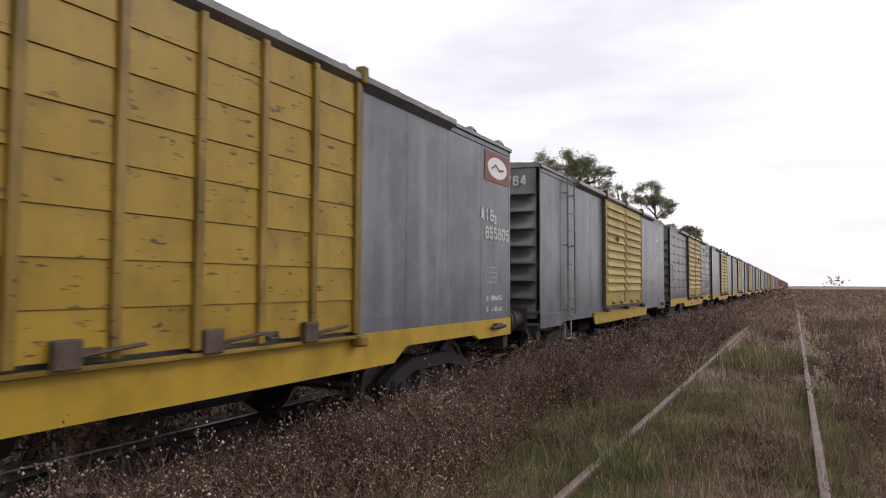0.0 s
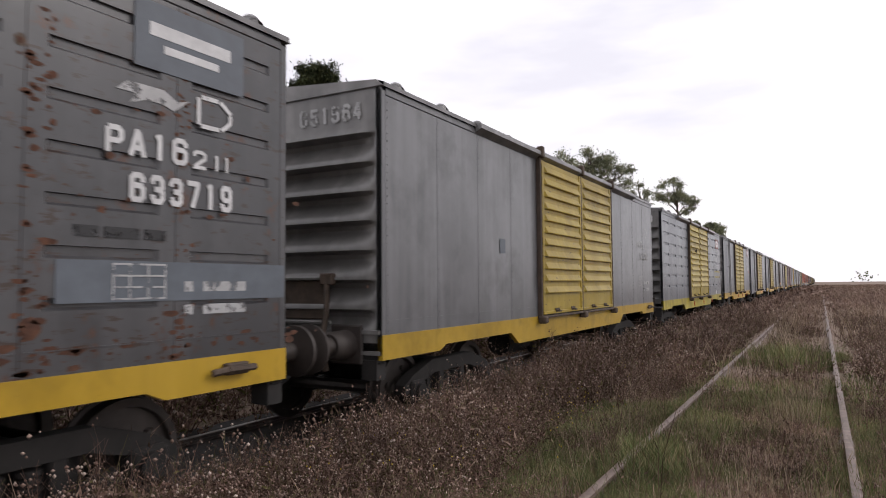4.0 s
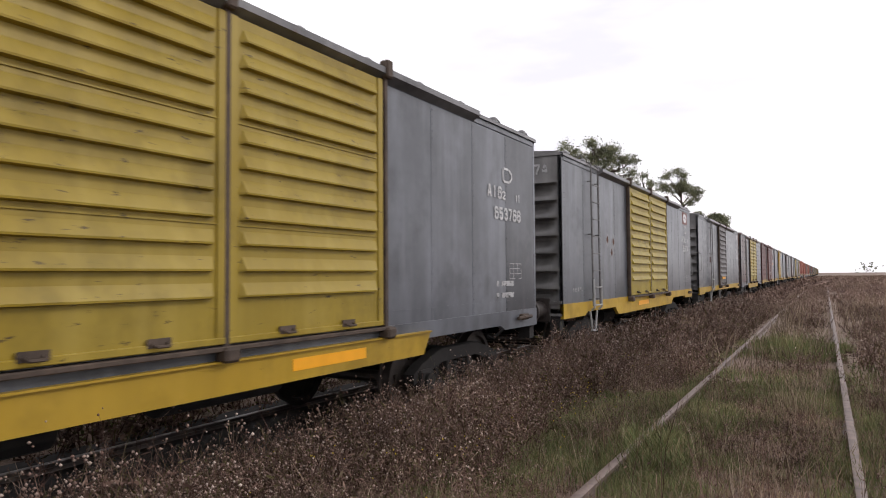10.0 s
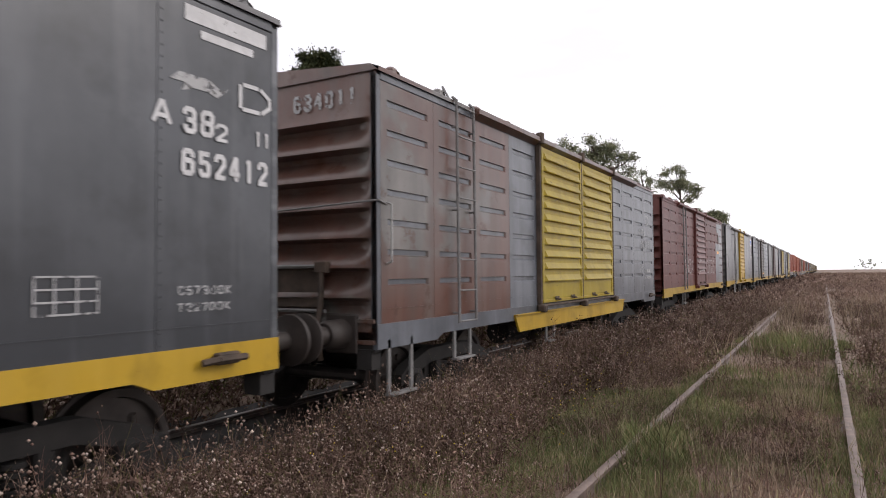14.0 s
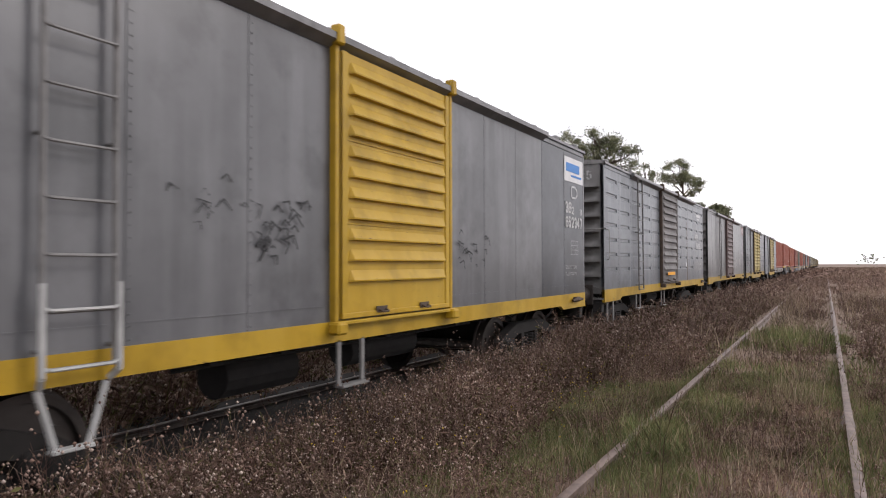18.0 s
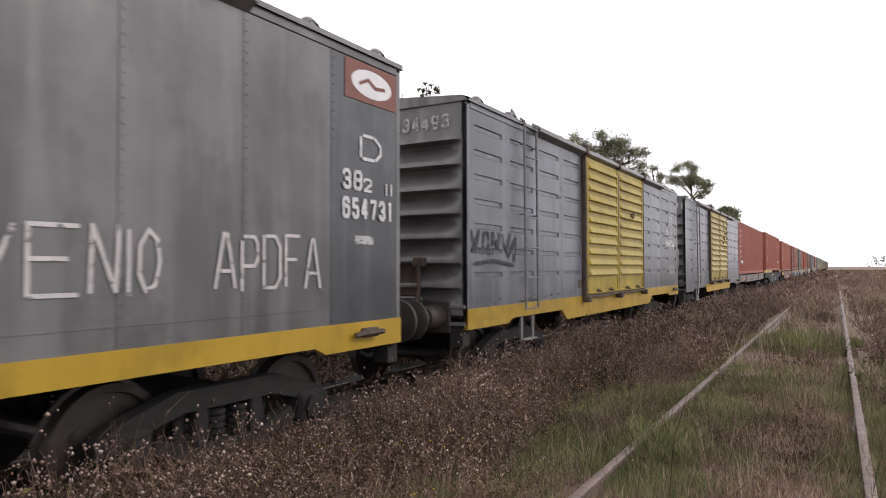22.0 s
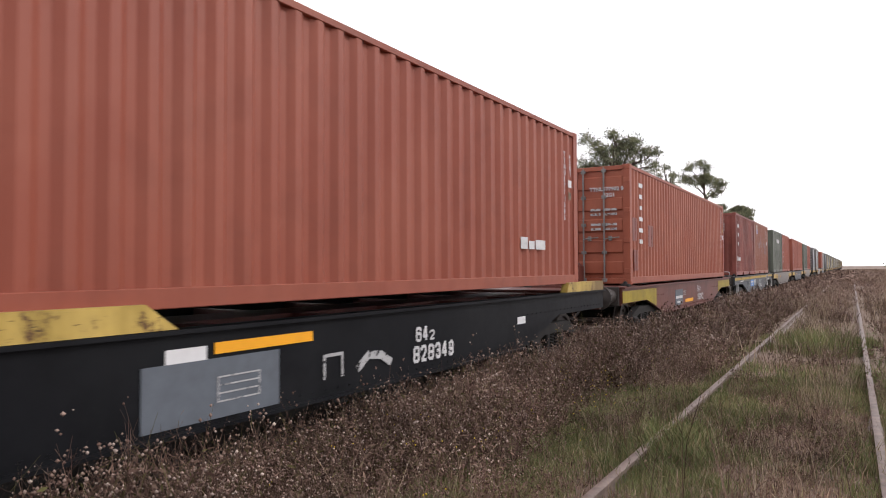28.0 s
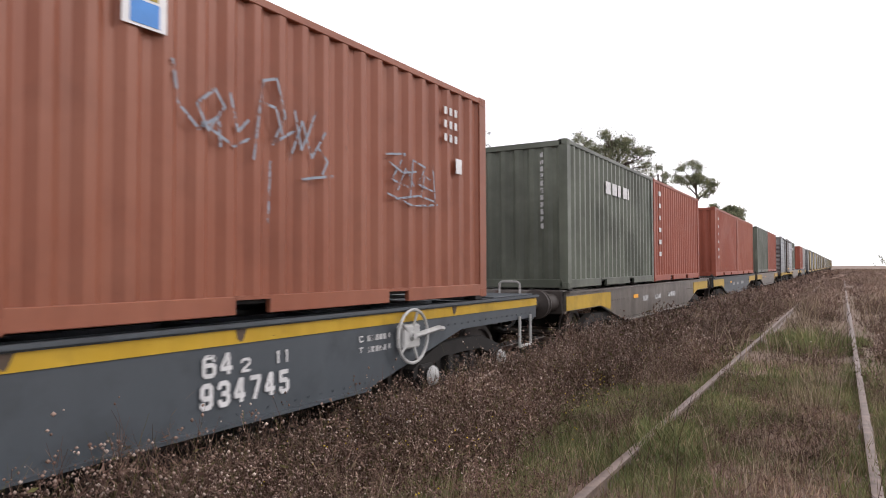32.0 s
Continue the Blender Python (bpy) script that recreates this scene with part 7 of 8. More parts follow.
for o, w, h in ((0.0, 0.14, 0.20), (0.19, 0.15, 0.15), (0.39, 0.20, 0.16)):
    plate(END, -1.05 + o, 0.008, 2.04, w, h, LOAD["d"], "white", "mark_block", thick=0.003)
code_letters(LOAD["d"], END, 0.70, 0.008, 2.22, "TGHU2017972", 0.125, 0.085)
code_bars(LOAD["d"], SIDE, CX, 5.15, 2.2, 11, 0.10)
code_bars(LOAD["d"], SIDE, CX, 5.45, 1.9, 4, 0.10)
plate(SIDE, CX, 0.86, 2.0, 0.34, 0.42, LOAD["e"], "sign_white", "poster", "torn paper poster")
plate(SIDE, CX + 0.004, 0.92, 2.02, 0.22, 0.16, LOAD["e"], "sign_blue", "poster_print")
plate(SIDE, CX + 0.004, 0.95, 2.20, 0.18, 0.14, LOAD["e"], "yellow_lemon", "poster_print")
strokes(SIDE, CX, 1.25, 1.10, [[(0, 0.75), (0.05, 0.45), (0.22, 0.30), (0.40, 0.42), (0.42, 0.20)], [(0.25, 0.35), (0.55, 0.22), (0.7, 0.30)], [(0.75, 0.15), (0.85, 0.80), (1.0, 0.85), (1.1, 0.55), (0.95, 0.30), (1.2, 0.45)], [(1.15, 0.2), (1.3, 0.55), (1.42, 0.25), (1.6, 0.5)], [(0.9, -0.35), (0.92, 0.15)], [(1.3, 0.05), (1.7, 0.12)], [(0.2, 0.48), (0.3, 0.30), (0.45, 0.50), (0.36, 0.62), (0.22, 0.5)], [(0.5, 0.62), (0.58, 0.34), (0.68, 0.44)], [(0.8, 0.62), (0.98, 0.60), (1.05, 0.40)], [(1.2, 0.62), (1.28, 0.30), (1.36, 0.44), (1.46, 0.66)], [(1.5, 0.34), (1.62, 0.24), (1.55, 0.12)]], 0.024, LOAD["e"], "spray_blue", "sprayed_scribble", "faint blue sprayed scribble")
strokes(SIDE, CX, 3.80, 1.05, [[(0, 0.5), (0.35, 0.55), (0.1, 0.25), (0.4, 0.2)], [(0.45, 0.1), (0.5, 0.5), (0.75, 0.45), (0.6, 0.25), (0.9, 0.2)], [(0.0, 0.1), (0.5, 0.0), (1.0, 0.05)], [(0.9, 0.5), (0.95, 0.1)], [(0.05, 0.42), (0.3, 0.34), (0.55, 0.38)], [(0.2, 0.15), (0.35, 0.4), (0.5, 0.22)], [(0.65, 0.12), (0.72, 0.36), (0.84, 0.32)], [(0.15, 0.05), (0.6, 0.12), (0.95, 0.08)]], 0.022, LOAD["e"], "spray_blue", "sprayed_scribble")
for k in range(3):
    bars(SIDE, CX, 4.98, 2.20 - k * 0.16, ((0, 0, 0.06, 0.09), (0.12, 0, 0.06, 0.09), (0.24, 0, 0.06, 0.09)), LOAD["e"], "white")
plate(SIDE, CX, 5.25, 1.52, 0.14, 0.18, LOAD["e"], "sign_white", "notice_plate")
for o, w in ((0.0, 0.34), (0.45, 0.32), (0.85, 0.2), (1.22, 0.30), (1.58, 0.1)):
    plate(SIDE, CX, 2.15 + o, 1.84, w, 0.24, LOAD["f"], "white", "mark_block", thick=0.003)
code_bars(LOAD["f"], END, 0.72, 0.008, 2.3, 11, 0.125)
totem(LOAD["g"], 0.50, 2.4, 6, 0.26, 0.24, 0.07)
totem(LOAD["h"], 0.60, 2.3, 6, 0.22, 0.2, 0.09, "chalk")


def again(source, along, label=""):
    """Another wagon or container of a kind already built, further back in the train."""
    base = source.matrix_basis.translation.z
    ob = copy_thing(source, pose(LINE_X, along, base))
    if label:
        ob["label"] = label
    TRAIN.append((ob, along, base))
    return ob


# The tail of the train, always far off.
PITCH = 13.71
pos = 321.4
again(WAGONS[12], pos)
pos += PITCH
again(BEDS[4], pos)
again(LOADS[5], pos + 0.3)
pos += 15.6
again(BEDS[5], pos)
again(LOADS[6], pos + 0.3)
far_box = container(pos + 6.43, 6.058, "box_grey", dict(label="short pale grey corrugated container", doors=1, **C20))
pos += 15.4
for i, k in enumerate((1, 14, 3, 7, 4, 6, 2, 11, 5, 14, 1, 3, 7, 6, 4, 9, 2, 5)):
    again(WAGONS[k], pos)
    pos += PITCH


# ---- weeds and grass: too many to count, so each kind is one object ----
def big_mesh(name, chunks, material, label, category):
    """One object from many (vertices, triangles) chunks."""
    verts = np.concatenate([v for v, _ in chunks])
    offs = np.cumsum([0] + [len(v) for v, _ in chunks[:-1]])
    tris = np.concatenate([f + o for (_, f), o in zip(chunks, offs)])
    me = bpy.data.meshes.new(name)
    me.vertices.add(len(verts))
    me.vertices.foreach_set("co", verts.astype(np.float32).ravel())
    me.loops.add(len(tris) * 3)
    me.loops.foreach_set("vertex_index", tris.astype(np.int32).ravel())
    me.polygons.add(len(tris))
    me.polygons.foreach_set("loop_start", np.arange(0, len(tris) * 3, 3, dtype=np.int32))
    me.update(calc_edges=True)
    me.materials.append(material)
    return tagged(new(name, me), label, category, kind="stuff")


class Sprig:
    """A small plant template of thin ribbons and tiny heads."""

    def __init__(self):
        self.v, self.f = [], []

    def ribbon(self, pts, w0, w1, rng):
        a = rng.uniform(0, math.pi)
        side = np.array((math.cos(a), math.sin(a), 0.0))
        o = len(self.v)
        n = len(pts)
        for i, p in enumerate(pts):
            w = w0 + (w1 - w0) * i / (n - 1)
            self.v += [p - side * w / 2, p + side * w / 2]
        for i in range(n - 1):
            k = o + 2 * i
            self.f += [(k, k + 1, k + 3), (k, k + 3, k + 2)]

    def leaf(self, p, d, w, rng):
        s = np.cross(d, rng.normal(size=3))
        s = s / (np.linalg.norm(s) + 1e-6) * w
        o = len(self.v)
        self.v += [p, p + d * 0.5 + s, p + d, p + d * 0.5 - s]
        self.f += [(o, o + 1, o + 2), (o, o + 2, o + 3)]

    def head(self, p, r, rng):
        o = len(self.v)
        k = rng.uniform(0.8, 1.2, 3) * r
        self.v += [p + np.array(q) * k for q in ((1, 0, 0), (-1, 0, 0), (0, 1, 0), (0, -1, 0), (0, 0, 1), (0, 0, -1))]
        self.f += [(o + a, o + b, o + c) for a, b, c in ((0, 2, 4), (2, 1, 4), (1, 3, 4), (3, 0, 4), (2, 0, 5), (1, 2, 5), (3, 1, 5), (0, 3, 5))]

    def done(self):
        return np.array(self.v, dtype=float).reshape(-1, 3), np.array(self.f, dtype=int).reshape(-1, 3)


def weed_template(rng, stems, height, spread, twigs, leaves, width=0.004, head=0.006, coarse=1.0, heads=0.5):
    """Branching dead weed: bent stems, side twigs, shrivelled leaves and clusters of heads at some tips."""
    s, h = Sprig(), Sprig()
    for _ in range(stems):
        a, b = rng.uniform(0, 2 * math.pi), rng.uniform(0, 1) ** 0.6 * spread
        root = np.array((math.cos(a), math.sin(a), 0)) * b * 0.5
        hh = height * rng.uniform(0.35, 1.15)
        lean = np.array((math.cos(a), math.sin(a), 0)) * b * rng.uniform(0.2, 1.3) + rng.normal(size=3) * (0.07, 0.07, 0)
        mid = root + lean * rng.uniform(0.2, 0.6) + np.array((0, 0, hh * 0.55))
        pts = [root, mid, root + lean + np.array((0, 0, hh))]
        s.ribbon(pts, width * coarse, width * 0.5 * coarse, rng)
        flowering = rng.uniform() < heads
        for k in range(twigs):
            u = rng.uniform(0.3, 1.0) ** 0.7
            p = pts[0] * (1 - u) + pts[2] * u if u < 0.4 else mid + (pts[2] - mid) * (u - 0.4) / 0.6
            d = rng.normal(size=3) * (1, 1, 0.4) + (0, 0, 1.0)
            d = d / np.linalg.norm(d) * hh * rng.uniform(0.07, 0.30)
            s.ribbon([p, p + d], width * 0.55 * coarse, width * 0.35 * coarse, rng)
            if flowering:
                for _ in range(rng.integers(1, 3)):
                    h.head(p + d + rng.normal(size=3) * 0.012 * coarse, head * rng.uniform(0.5, 1.5), rng)
        for k in range(leaves):
            u = rng.uniform(0.02, 0.9)
            p = pts[0] * (1 - u) + pts[2] * u
            d = rng.normal(size=3)
            d = d / np.linalg.norm(d) * rng.uniform(0.02, 0.07) * coarse
            s.leaf(p, d, 0.006 * coarse * rng.uniform(0.4, 1.4), rng)
    return s.done(), h.done()


def grass_template(rng, blades, height, spread, width=0.005):
    s = Sprig()
    for _ in range(blades):
        a, b = rng.uniform(0, 2 * math.pi), rng.uniform(0, 1) ** 0.5 * spread
        out = np.array((math.cos(a), math.sin(a), 0))
        hh = height * rng.uniform(0.5, 1.15)
        bend = rng.uniform(0.1, 0.7) * hh
        t = rng.uniform(0, 2 * math.pi)
        way = np.array((math.cos(t), math.sin(t), 0))
        root = out * b
        s.ribbon([root, root + way * bend * 0.35 + np.array((0, 0, hh * 0.6)), root + way * bend + np.array((0, 0, hh))], width, width * 0.25, rng)
    return s.done()


def scatter(places, templates, rng, lo=0.8, hi=1.2):
    """Chunks of templates set at places (x, y, scale)."""
    out = []
    for x, y, k in places:
        v, f = templates[rng.integers(len(templates))]
        if len(f) == 0:
            continue
        a = rng.uniform(0, 2 * math.pi)
        c, s = math.cos(a), math.sin(a)
        q = v * k * rng.uniform(lo, hi)
        out.append((np.stack([q[:, 0] * c - q[:, 1] * s + x, q[:, 0] * s + q[:, 1] * c + y, q[:, 2] + height_at(x, y) - 0.01], 1), f))
    return out


# grassy patches on and beside the siding's bed: x, y and their half sizes
GRASSY = ((-2.35, 6.3, 0.55, 1.15), (-2.60, 8.2, 0.50, 0.9), (-2.1, 9.1, 0.5, 0.6), (-2.65, 4.7, 0.55, 0.65), (-2.0, 13.7, 0.3, 1.2), (-1.35, 8.9, 0.25, 0.7), (-0.75, 11.2, 0.65, 1.1), (-0.30, 9.8, 0.4, 0.6),
          (-0.55, 15.0, 0.5, 0.7), (-1.15, 6.4, 0.40, 0.55), (-1.2, 5.3, 0.3, 0.4), (0.50, 8.6, 0.22, 0.9), (-0.9, 8.0, 0.3, 0.5), (-1.2, 18.0, 0.4, 2.0), (0.6, 12.0, 0.3, 1.5))


def green_here(x, y):
    """How grassy a spot is."""
    ragged = 0.75 + 0.9 * noise.noise((x * 1.9, y * 1.4, 3.0)) + 0.6 * noise.noise((x * 5.0, y * 4.0, 6.0))
    g = sum(math.exp(-((x - a) / (c * 1.1)) ** 2 - ((y - b) / (d * 1.1)) ** 2) for a, b, c, d in GRASSY)
    return max(0.0, min(1.0, (g * ragged - 0.12) * 2.0))


def places_in(rng, count, x0, x1, y0, y1, size, keep):
    out = []
    for _ in range(count):
        x, y = rng.uniform(x0, x1), rng.uniform(y0, y1)
        k = keep(x, y)
        if rng.uniform() < k:
            out.append((x, y, size(x, y)))
    return out


def off_rails(x, y, room=0.13):
    # grass has grown over the siding's rail for a short stretch
    if 5.85 < y < 6.9 and x < -1:
        return True
    room = max(room, 0.30) if y > 11 else room
    return min(abs(x - SIDING[0]) if y < 27 else 1.0, abs(x - SIDING[1])) > room


def weeds():
    rng = np.random.default_rng(5)
    fine = [weed_template(rng, 7, 0.50, 0.24, 9, 13, 0.0036, 0.0068, heads=0.5) for _ in range(9)]
    dull = [weed_template(rng, 8, 0.46, 0.26, 9, 18, 0.004, 0.007, heads=0.3) for _ in range(9)]
    bare = [weed_template(rng, 3, 0.62, 0.22, 8, 2, 0.0050, 0.006, heads=0.3) for _ in range(6)]
    low = [weed_template(rng, 10, 0.20, 0.34, 4, 12, 0.005, heads=0.1) for _ in range(6)]
    mid = [weed_template(rng, 9, 0.46, 0.42, 5, 12, 0.0065, 0.011, 1.6, heads=0.5) for _ in range(8)]
    far = [weed_template(rng, 10, 0.48, 0.95, 4, 7, 0.015, 0.018, 3.0, heads=0.15) for _ in range(6)]
    wide = [weed_template(rng, 12, 0.46, 2.6, 4, 8, 0.045, 0.04, 7.0, heads=0.12) for _ in range(5)]

    def tall(x, y):
        # higher along the train's edge, lower towards the siding
        # raised beyond the main line to keep light from under the train
        k = (0.74 if x > -6.5 else 1.25) + (0.30 + 0.20 * min(1.0, max(0.0, (y - 3.0) / 4.0))) * math.exp(-((x + 3.6) / 0.75) ** 2) + 0.44 * noise.noise((x * 0.8, y * 0.5, 2.0)) + 0.36 * noise.noise((x * 2.1, y * 1.7, 5.0))
        if -1.9 < x < 0.5:
            k *= 0.70
        return max(0.3, k)

    def brown(x, y):
        if not off_rails(x, y):
            return 0.0
        k = (1.0 - 0.92 * green_here(x, y)) * min(1.0, max(0.10, 0.70 + 1.3 * noise.noise((x * 1.3, y * 0.9, 8.0))))
        if -2.2 < x < 0.45:
            k *= 0.55 if y < 11 else 0.65
        if x < -3.75:
            k *= 0.55
        return k

    stems, heads, distant = [], [], []

    def put(count, box, templates, lod):
        pl = places_in(rng, count, *box, tall, brown)
        seed = int(rng.integers(1 << 30))
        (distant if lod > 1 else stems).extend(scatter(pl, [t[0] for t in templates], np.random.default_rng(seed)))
        if lod > 1:
            return
        heads.extend(scatter(pl, [t[1] for t in templates], np.random.default_rng(seed)))

    # domed bushes in loose drifts, thickest along the train's edge
    bush = [weed_template(rng, 15, 0.43, 0.46, 11, 22, 0.0042, 0.0062, heads=0.34) for _ in range(8)]
    drift = lambda x, y: min(1.0, max(0.0, 0.35 + 1.5 * noise.noise((x * 0.9, y * 0.55, 31.0)) + 0.5 * math.exp(-((x + 3.6) / 0.5) ** 2))) * (1.0 - green_here(x, y))
    pl = places_in(rng, 560, -4.05, -2.05, 0.8, 13, tall, drift)
    seed = int(rng.integers(1 << 30))
    for store, j in ((stems, 0), (heads, 1)):
        store.extend(scatter(pl, [t[j] for t in bush], np.random.default_rng(seed), 0.7, 1.1))
    put(900, (-4.25, -1.75, 0.6, 12), fine, 0)
    put(900, (-4.25, -1.75, 0.6, 12), dull, 0)
    put(700, (-4.3, -3.5, 0.6, 14), dull, 0)
    put(500, (-4.3, -3.6, 12, 40), mid, 1)
    put(2600, (-4.25, 0.6, 1.5, 12), low, 0)
    put(420, (-3.0, 0.9, 2.0, 12), bare, 0)
    pl = places_in(rng, 300, -2.6, 1.0, 2.2, 11, lambda x, y: rng.uniform(0.6, 1.1), lambda x, y: 0.8 if off_rails(x, y) else 0.0)
    stems.extend(scatter(pl, [t[0] for t in bare], rng))
    put(2100, (-4.25, -1.4, 12, 32), mid, 1)
    put(900, (-1.4, 0.4, 10, 32), mid, 1)
    put(1500, (0.3, 4.5, 2.5, 10), dull, 0)
    put(3000, (0.3, 13, 9, 36), mid, 1)
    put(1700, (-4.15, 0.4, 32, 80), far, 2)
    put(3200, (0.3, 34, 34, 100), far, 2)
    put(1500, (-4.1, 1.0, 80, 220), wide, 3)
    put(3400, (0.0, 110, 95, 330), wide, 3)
    # weeds added beyond the main line, to darken the gap under the wagons
    put(900, (-10.5, -6.5, -3, 22), mid, 1)
    put(1100, (-8.4, -6.75, -4, 24), mid, 1)
    put(500, (-10.5, -6.5, 20, 70), far, 2)
    put(500, (-24, -9.0, -4, 60), far, 2)
    big_mesh("brown_weeds", stems, M["brown_weed"], "thicket of dead brown weeds beside the tracks", "weeds")
    big_mesh("far_weeds", distant, M["far_weed"], "dry weeds reaching to the horizon, distance haze in their colour", "weeds")
    big_mesh("weed_seed_heads", [c for c in heads if len(c[1])], M["seed_head"], "small pale dried seed heads on brown weeds", "seed heads")

    # grass on the siding's bed
    tuft = [grass_template(rng, 34, 0.095, 0.15, 0.0055) for _ in range(6)]
    lawn = [grass_template(rng, 30, 0.12, 0.30, 0.011) for _ in range(5)]
    pl = places_in(rng, 13000, -3.2, 0.9, 1.5, 11, lambda x, y: (0.65 + 0.5 * rng.uniform()) * (1.5 if abs(x - SIDING[0]) < 0.2 and 5.85 < y < 6.9 else 1.0), lambda x, y: min(1.0, max(0.035, green_here(x, y) * 1.05)) if off_rails(x, y, 0.06) else 0.0)
    grass = scatter(pl, tuft, rng)
    # a stretch of rail lost in grass
    for _ in range(130):
        grass += scatter([(rng.uniform(-1.58, -1.26), rng.uniform(5.8, 6.9), rng.uniform(1.2, 2.3))], tuft, rng)
    # tufts that lean over the siding's rails
    for _ in range(900):
        y = 2.0 + 16 * rng.uniform() ** 1.4
        x = SIDING[int(rng.integers(2))] + rng.choice((-1, 1)) * rng.uniform(0.05, 0.16)
        if noise.noise((x * 0.3, y * 0.9, 21.0)) > -0.05:
            grass += scatter([(x, y, rng.uniform(0.9, 1.7))], tuft, rng)
    pl = places_in(rng, 2400, -2.7, 0.7, 11, 40, lambda x, y: 0.7 + 0.7 * rng.uniform(), lambda x, y: min(1.0, max(0.0, green_here(x, y) * 1.1)) if off_rails(x, y) else 0.0)
    grass += scatter(pl, lawn, rng)
    pl = places_in(rng, 900, -26, -8.0, -2, 70, lambda x, y: 1.6, lambda x, y: 0.9)
    grass += scatter(pl, [grass_template(rng, 40, 0.22, 0.9, 0.03) for _ in range(4)], rng)
    tall_tuft = [grass_template(rng, 40, 0.36, 0.26, 0.008) for _ in range(4)]
    grass += scatter([(-0.6 + rng.normal() * 0.28, 15.0 + rng.normal() * 0.5, rng.uniform(0.8, 1.25)) for _ in range(46)], tall_tuft, rng)
    big_mesh("green_grass", grass, M["green_weed"], "short green grass tufts between the siding rails", "grass")
    straw = [grass_template(rng, 8, 0.40, 0.16, 0.0035) for _ in range(5)]
    pl = places_in(rng, 900, -2.9, 1.2, 2.0, 14, lambda x, y: 0.6 + 0.7 * rng.uniform(), lambda x, y: (1 - 0.7 * green_here(x, y)) * max(0.0, min(1.0, 0.35 + 1.2 * noise.noise((x * 1.4, y * 1.1, 12.0)))) if off_rails(x, y) else 0.0)
    dry = scatter(pl, straw, rng)
    pl = places_in(rng, 1300, -3.9, 9.0, 12, 45, lambda x, y: 1.0 + 0.5 * rng.uniform(), lambda x, y: 0.5 if off_rails(x, y) else 0.0)
    dry += scatter(pl, [grass_template(rng, 9, 0.42, 0.25, 0.012) for _ in range(5)], rng)
    # pale straw far off, added to lighten the distance as haze does
    wide_dry = [grass_template(rng, 14, 0.45, 1.6, 0.05) for _ in range(4)]
    pl = places_in(rng, 1700, -4.0, 70.0, 45, 300, lambda x, y: 0.8 + 0.5 * rng.uniform(), lambda x, y: 0.8)
    dry += scatter(pl, wide_dry, rng)
    # a pale dry tuft and a tall green one beside the further rail
    for cx, cy, n, k in ((-0.35, 9.0, 26, 1.05), (-0.15, 10.6, 16, 1.0)):
        dry += scatter([(cx + rng.normal() * 0.14, cy + rng.normal() * 0.25, k * rng.uniform(0.8, 1.3)) for _ in range(n)], straw, rng)
    big_mesh("dry_straw", dry, M["dry_grass"], "sparse dry straw stalks among the weeds", "grass")
    mat_ = [grass_template(rng, 24, 0.045, 0.30, 0.006) for _ in range(6)]
    pl = places_in(rng, 5200, -3.0, 3.2, 1.6, 13, lambda x, y: 1.0 + 0.8 * rng.uniform(), lambda x, y: 1.0 - 0.8 * green_here(x, y) if off_rails(x, y, 0.09) else 0.0)
    big_mesh("dead_thatch", scatter(pl, mat_, rng), M["thatch"], "flattened dead grass and stems on the soil", "grass")
    flowers = Sprig()
    for _ in range(150):
        x, y = rng.uniform(-3.9, -1.9), rng.uniform(1.2, 14)
        if noise.noise((x * 0.8, y * 0.5, 9.0)) > -0.05:
            for _ in range(rng.integers(2, 6)):
                flowers.head(np.array((x + rng.normal() * 0.06, y + rng.normal() * 0.06, height_at(x, y) + rng.uniform(0.25, 0.5))), 0.007, rng)
    big_mesh("yellow_flowers", [flowers.done()], M["yellow_flower"], "tiny yellow wild flowers among brown weeds", "flowers")


M["thatch"] = island_stuff("flattened_dead_grass", ((0.0, (0.15, 0.095, 0.075)), (0.5, (0.30, 0.20, 0.155)), (0.85, (0.46, 0.345, 0.26)), (1.0, (0.27, 0.25, 0.115))))
weeds()


# ---- trees behind the train ----
M["twig_leaf"] = island_stuff("dry_twiggy_leaves", ((0.0, (0.030, 0.032, 0.016)), (0.5, (0.060, 0.058, 0.030)), (1.0, (0.115, 0.100, 0.060))))
def limb_mesh(limbs):
    def make(g):
        for pts, r0, r1 in limbs:
            n = len(pts) - 1
            for i, (a, b) in enumerate(zip(pts, pts[1:])):
                g.rod(a, b, r0 + (r1 - r0) * i / n, 7 if r0 > 0.06 else 5, r0 + (r1 - r0) * (i + 1) / n, caps=False)
    return make


def crooked(rng, a, b, bow, n=4):
    pts = [np.array(a) + (np.array(b) - np.array(a)) * i / n for i in range(n + 1)]
    for p in pts[1:-1]:
        p += rng.normal(size=3) * bow
    return [tuple(p) for p in pts]


def leaf_crown(own, p, leaf, rng, material):
    """Small four-cornered leaves, turned every way, at the points p."""
    leaves = len(p)
    u = rng.normal(size=(leaves, 3))
    u /= np.linalg.norm(u, axis=1, keepdims=True)
    w = np.cross(u, rng.normal(size=(leaves, 3)))
    w /= np.linalg.norm(w, axis=1, keepdims=True)
    ll = leaf * rng.uniform(0.6, 1.5, (leaves, 1))
    v = np.stack([p - u * ll, p + w * ll * 0.42, p + u * ll, p - w * ll * 0.42], 1).reshape(-1, 3)
    base = np.arange(leaves)[:, None] * 4
    f = np.concatenate([base + (0, 1, 2), base + (0, 2, 3)])
    crown = big_mesh("crown", [(v, f)], M[material], "", "")
    crown.parent = own
    for key in ("kind", "category"):
        if key in crown:
            del crown[key]


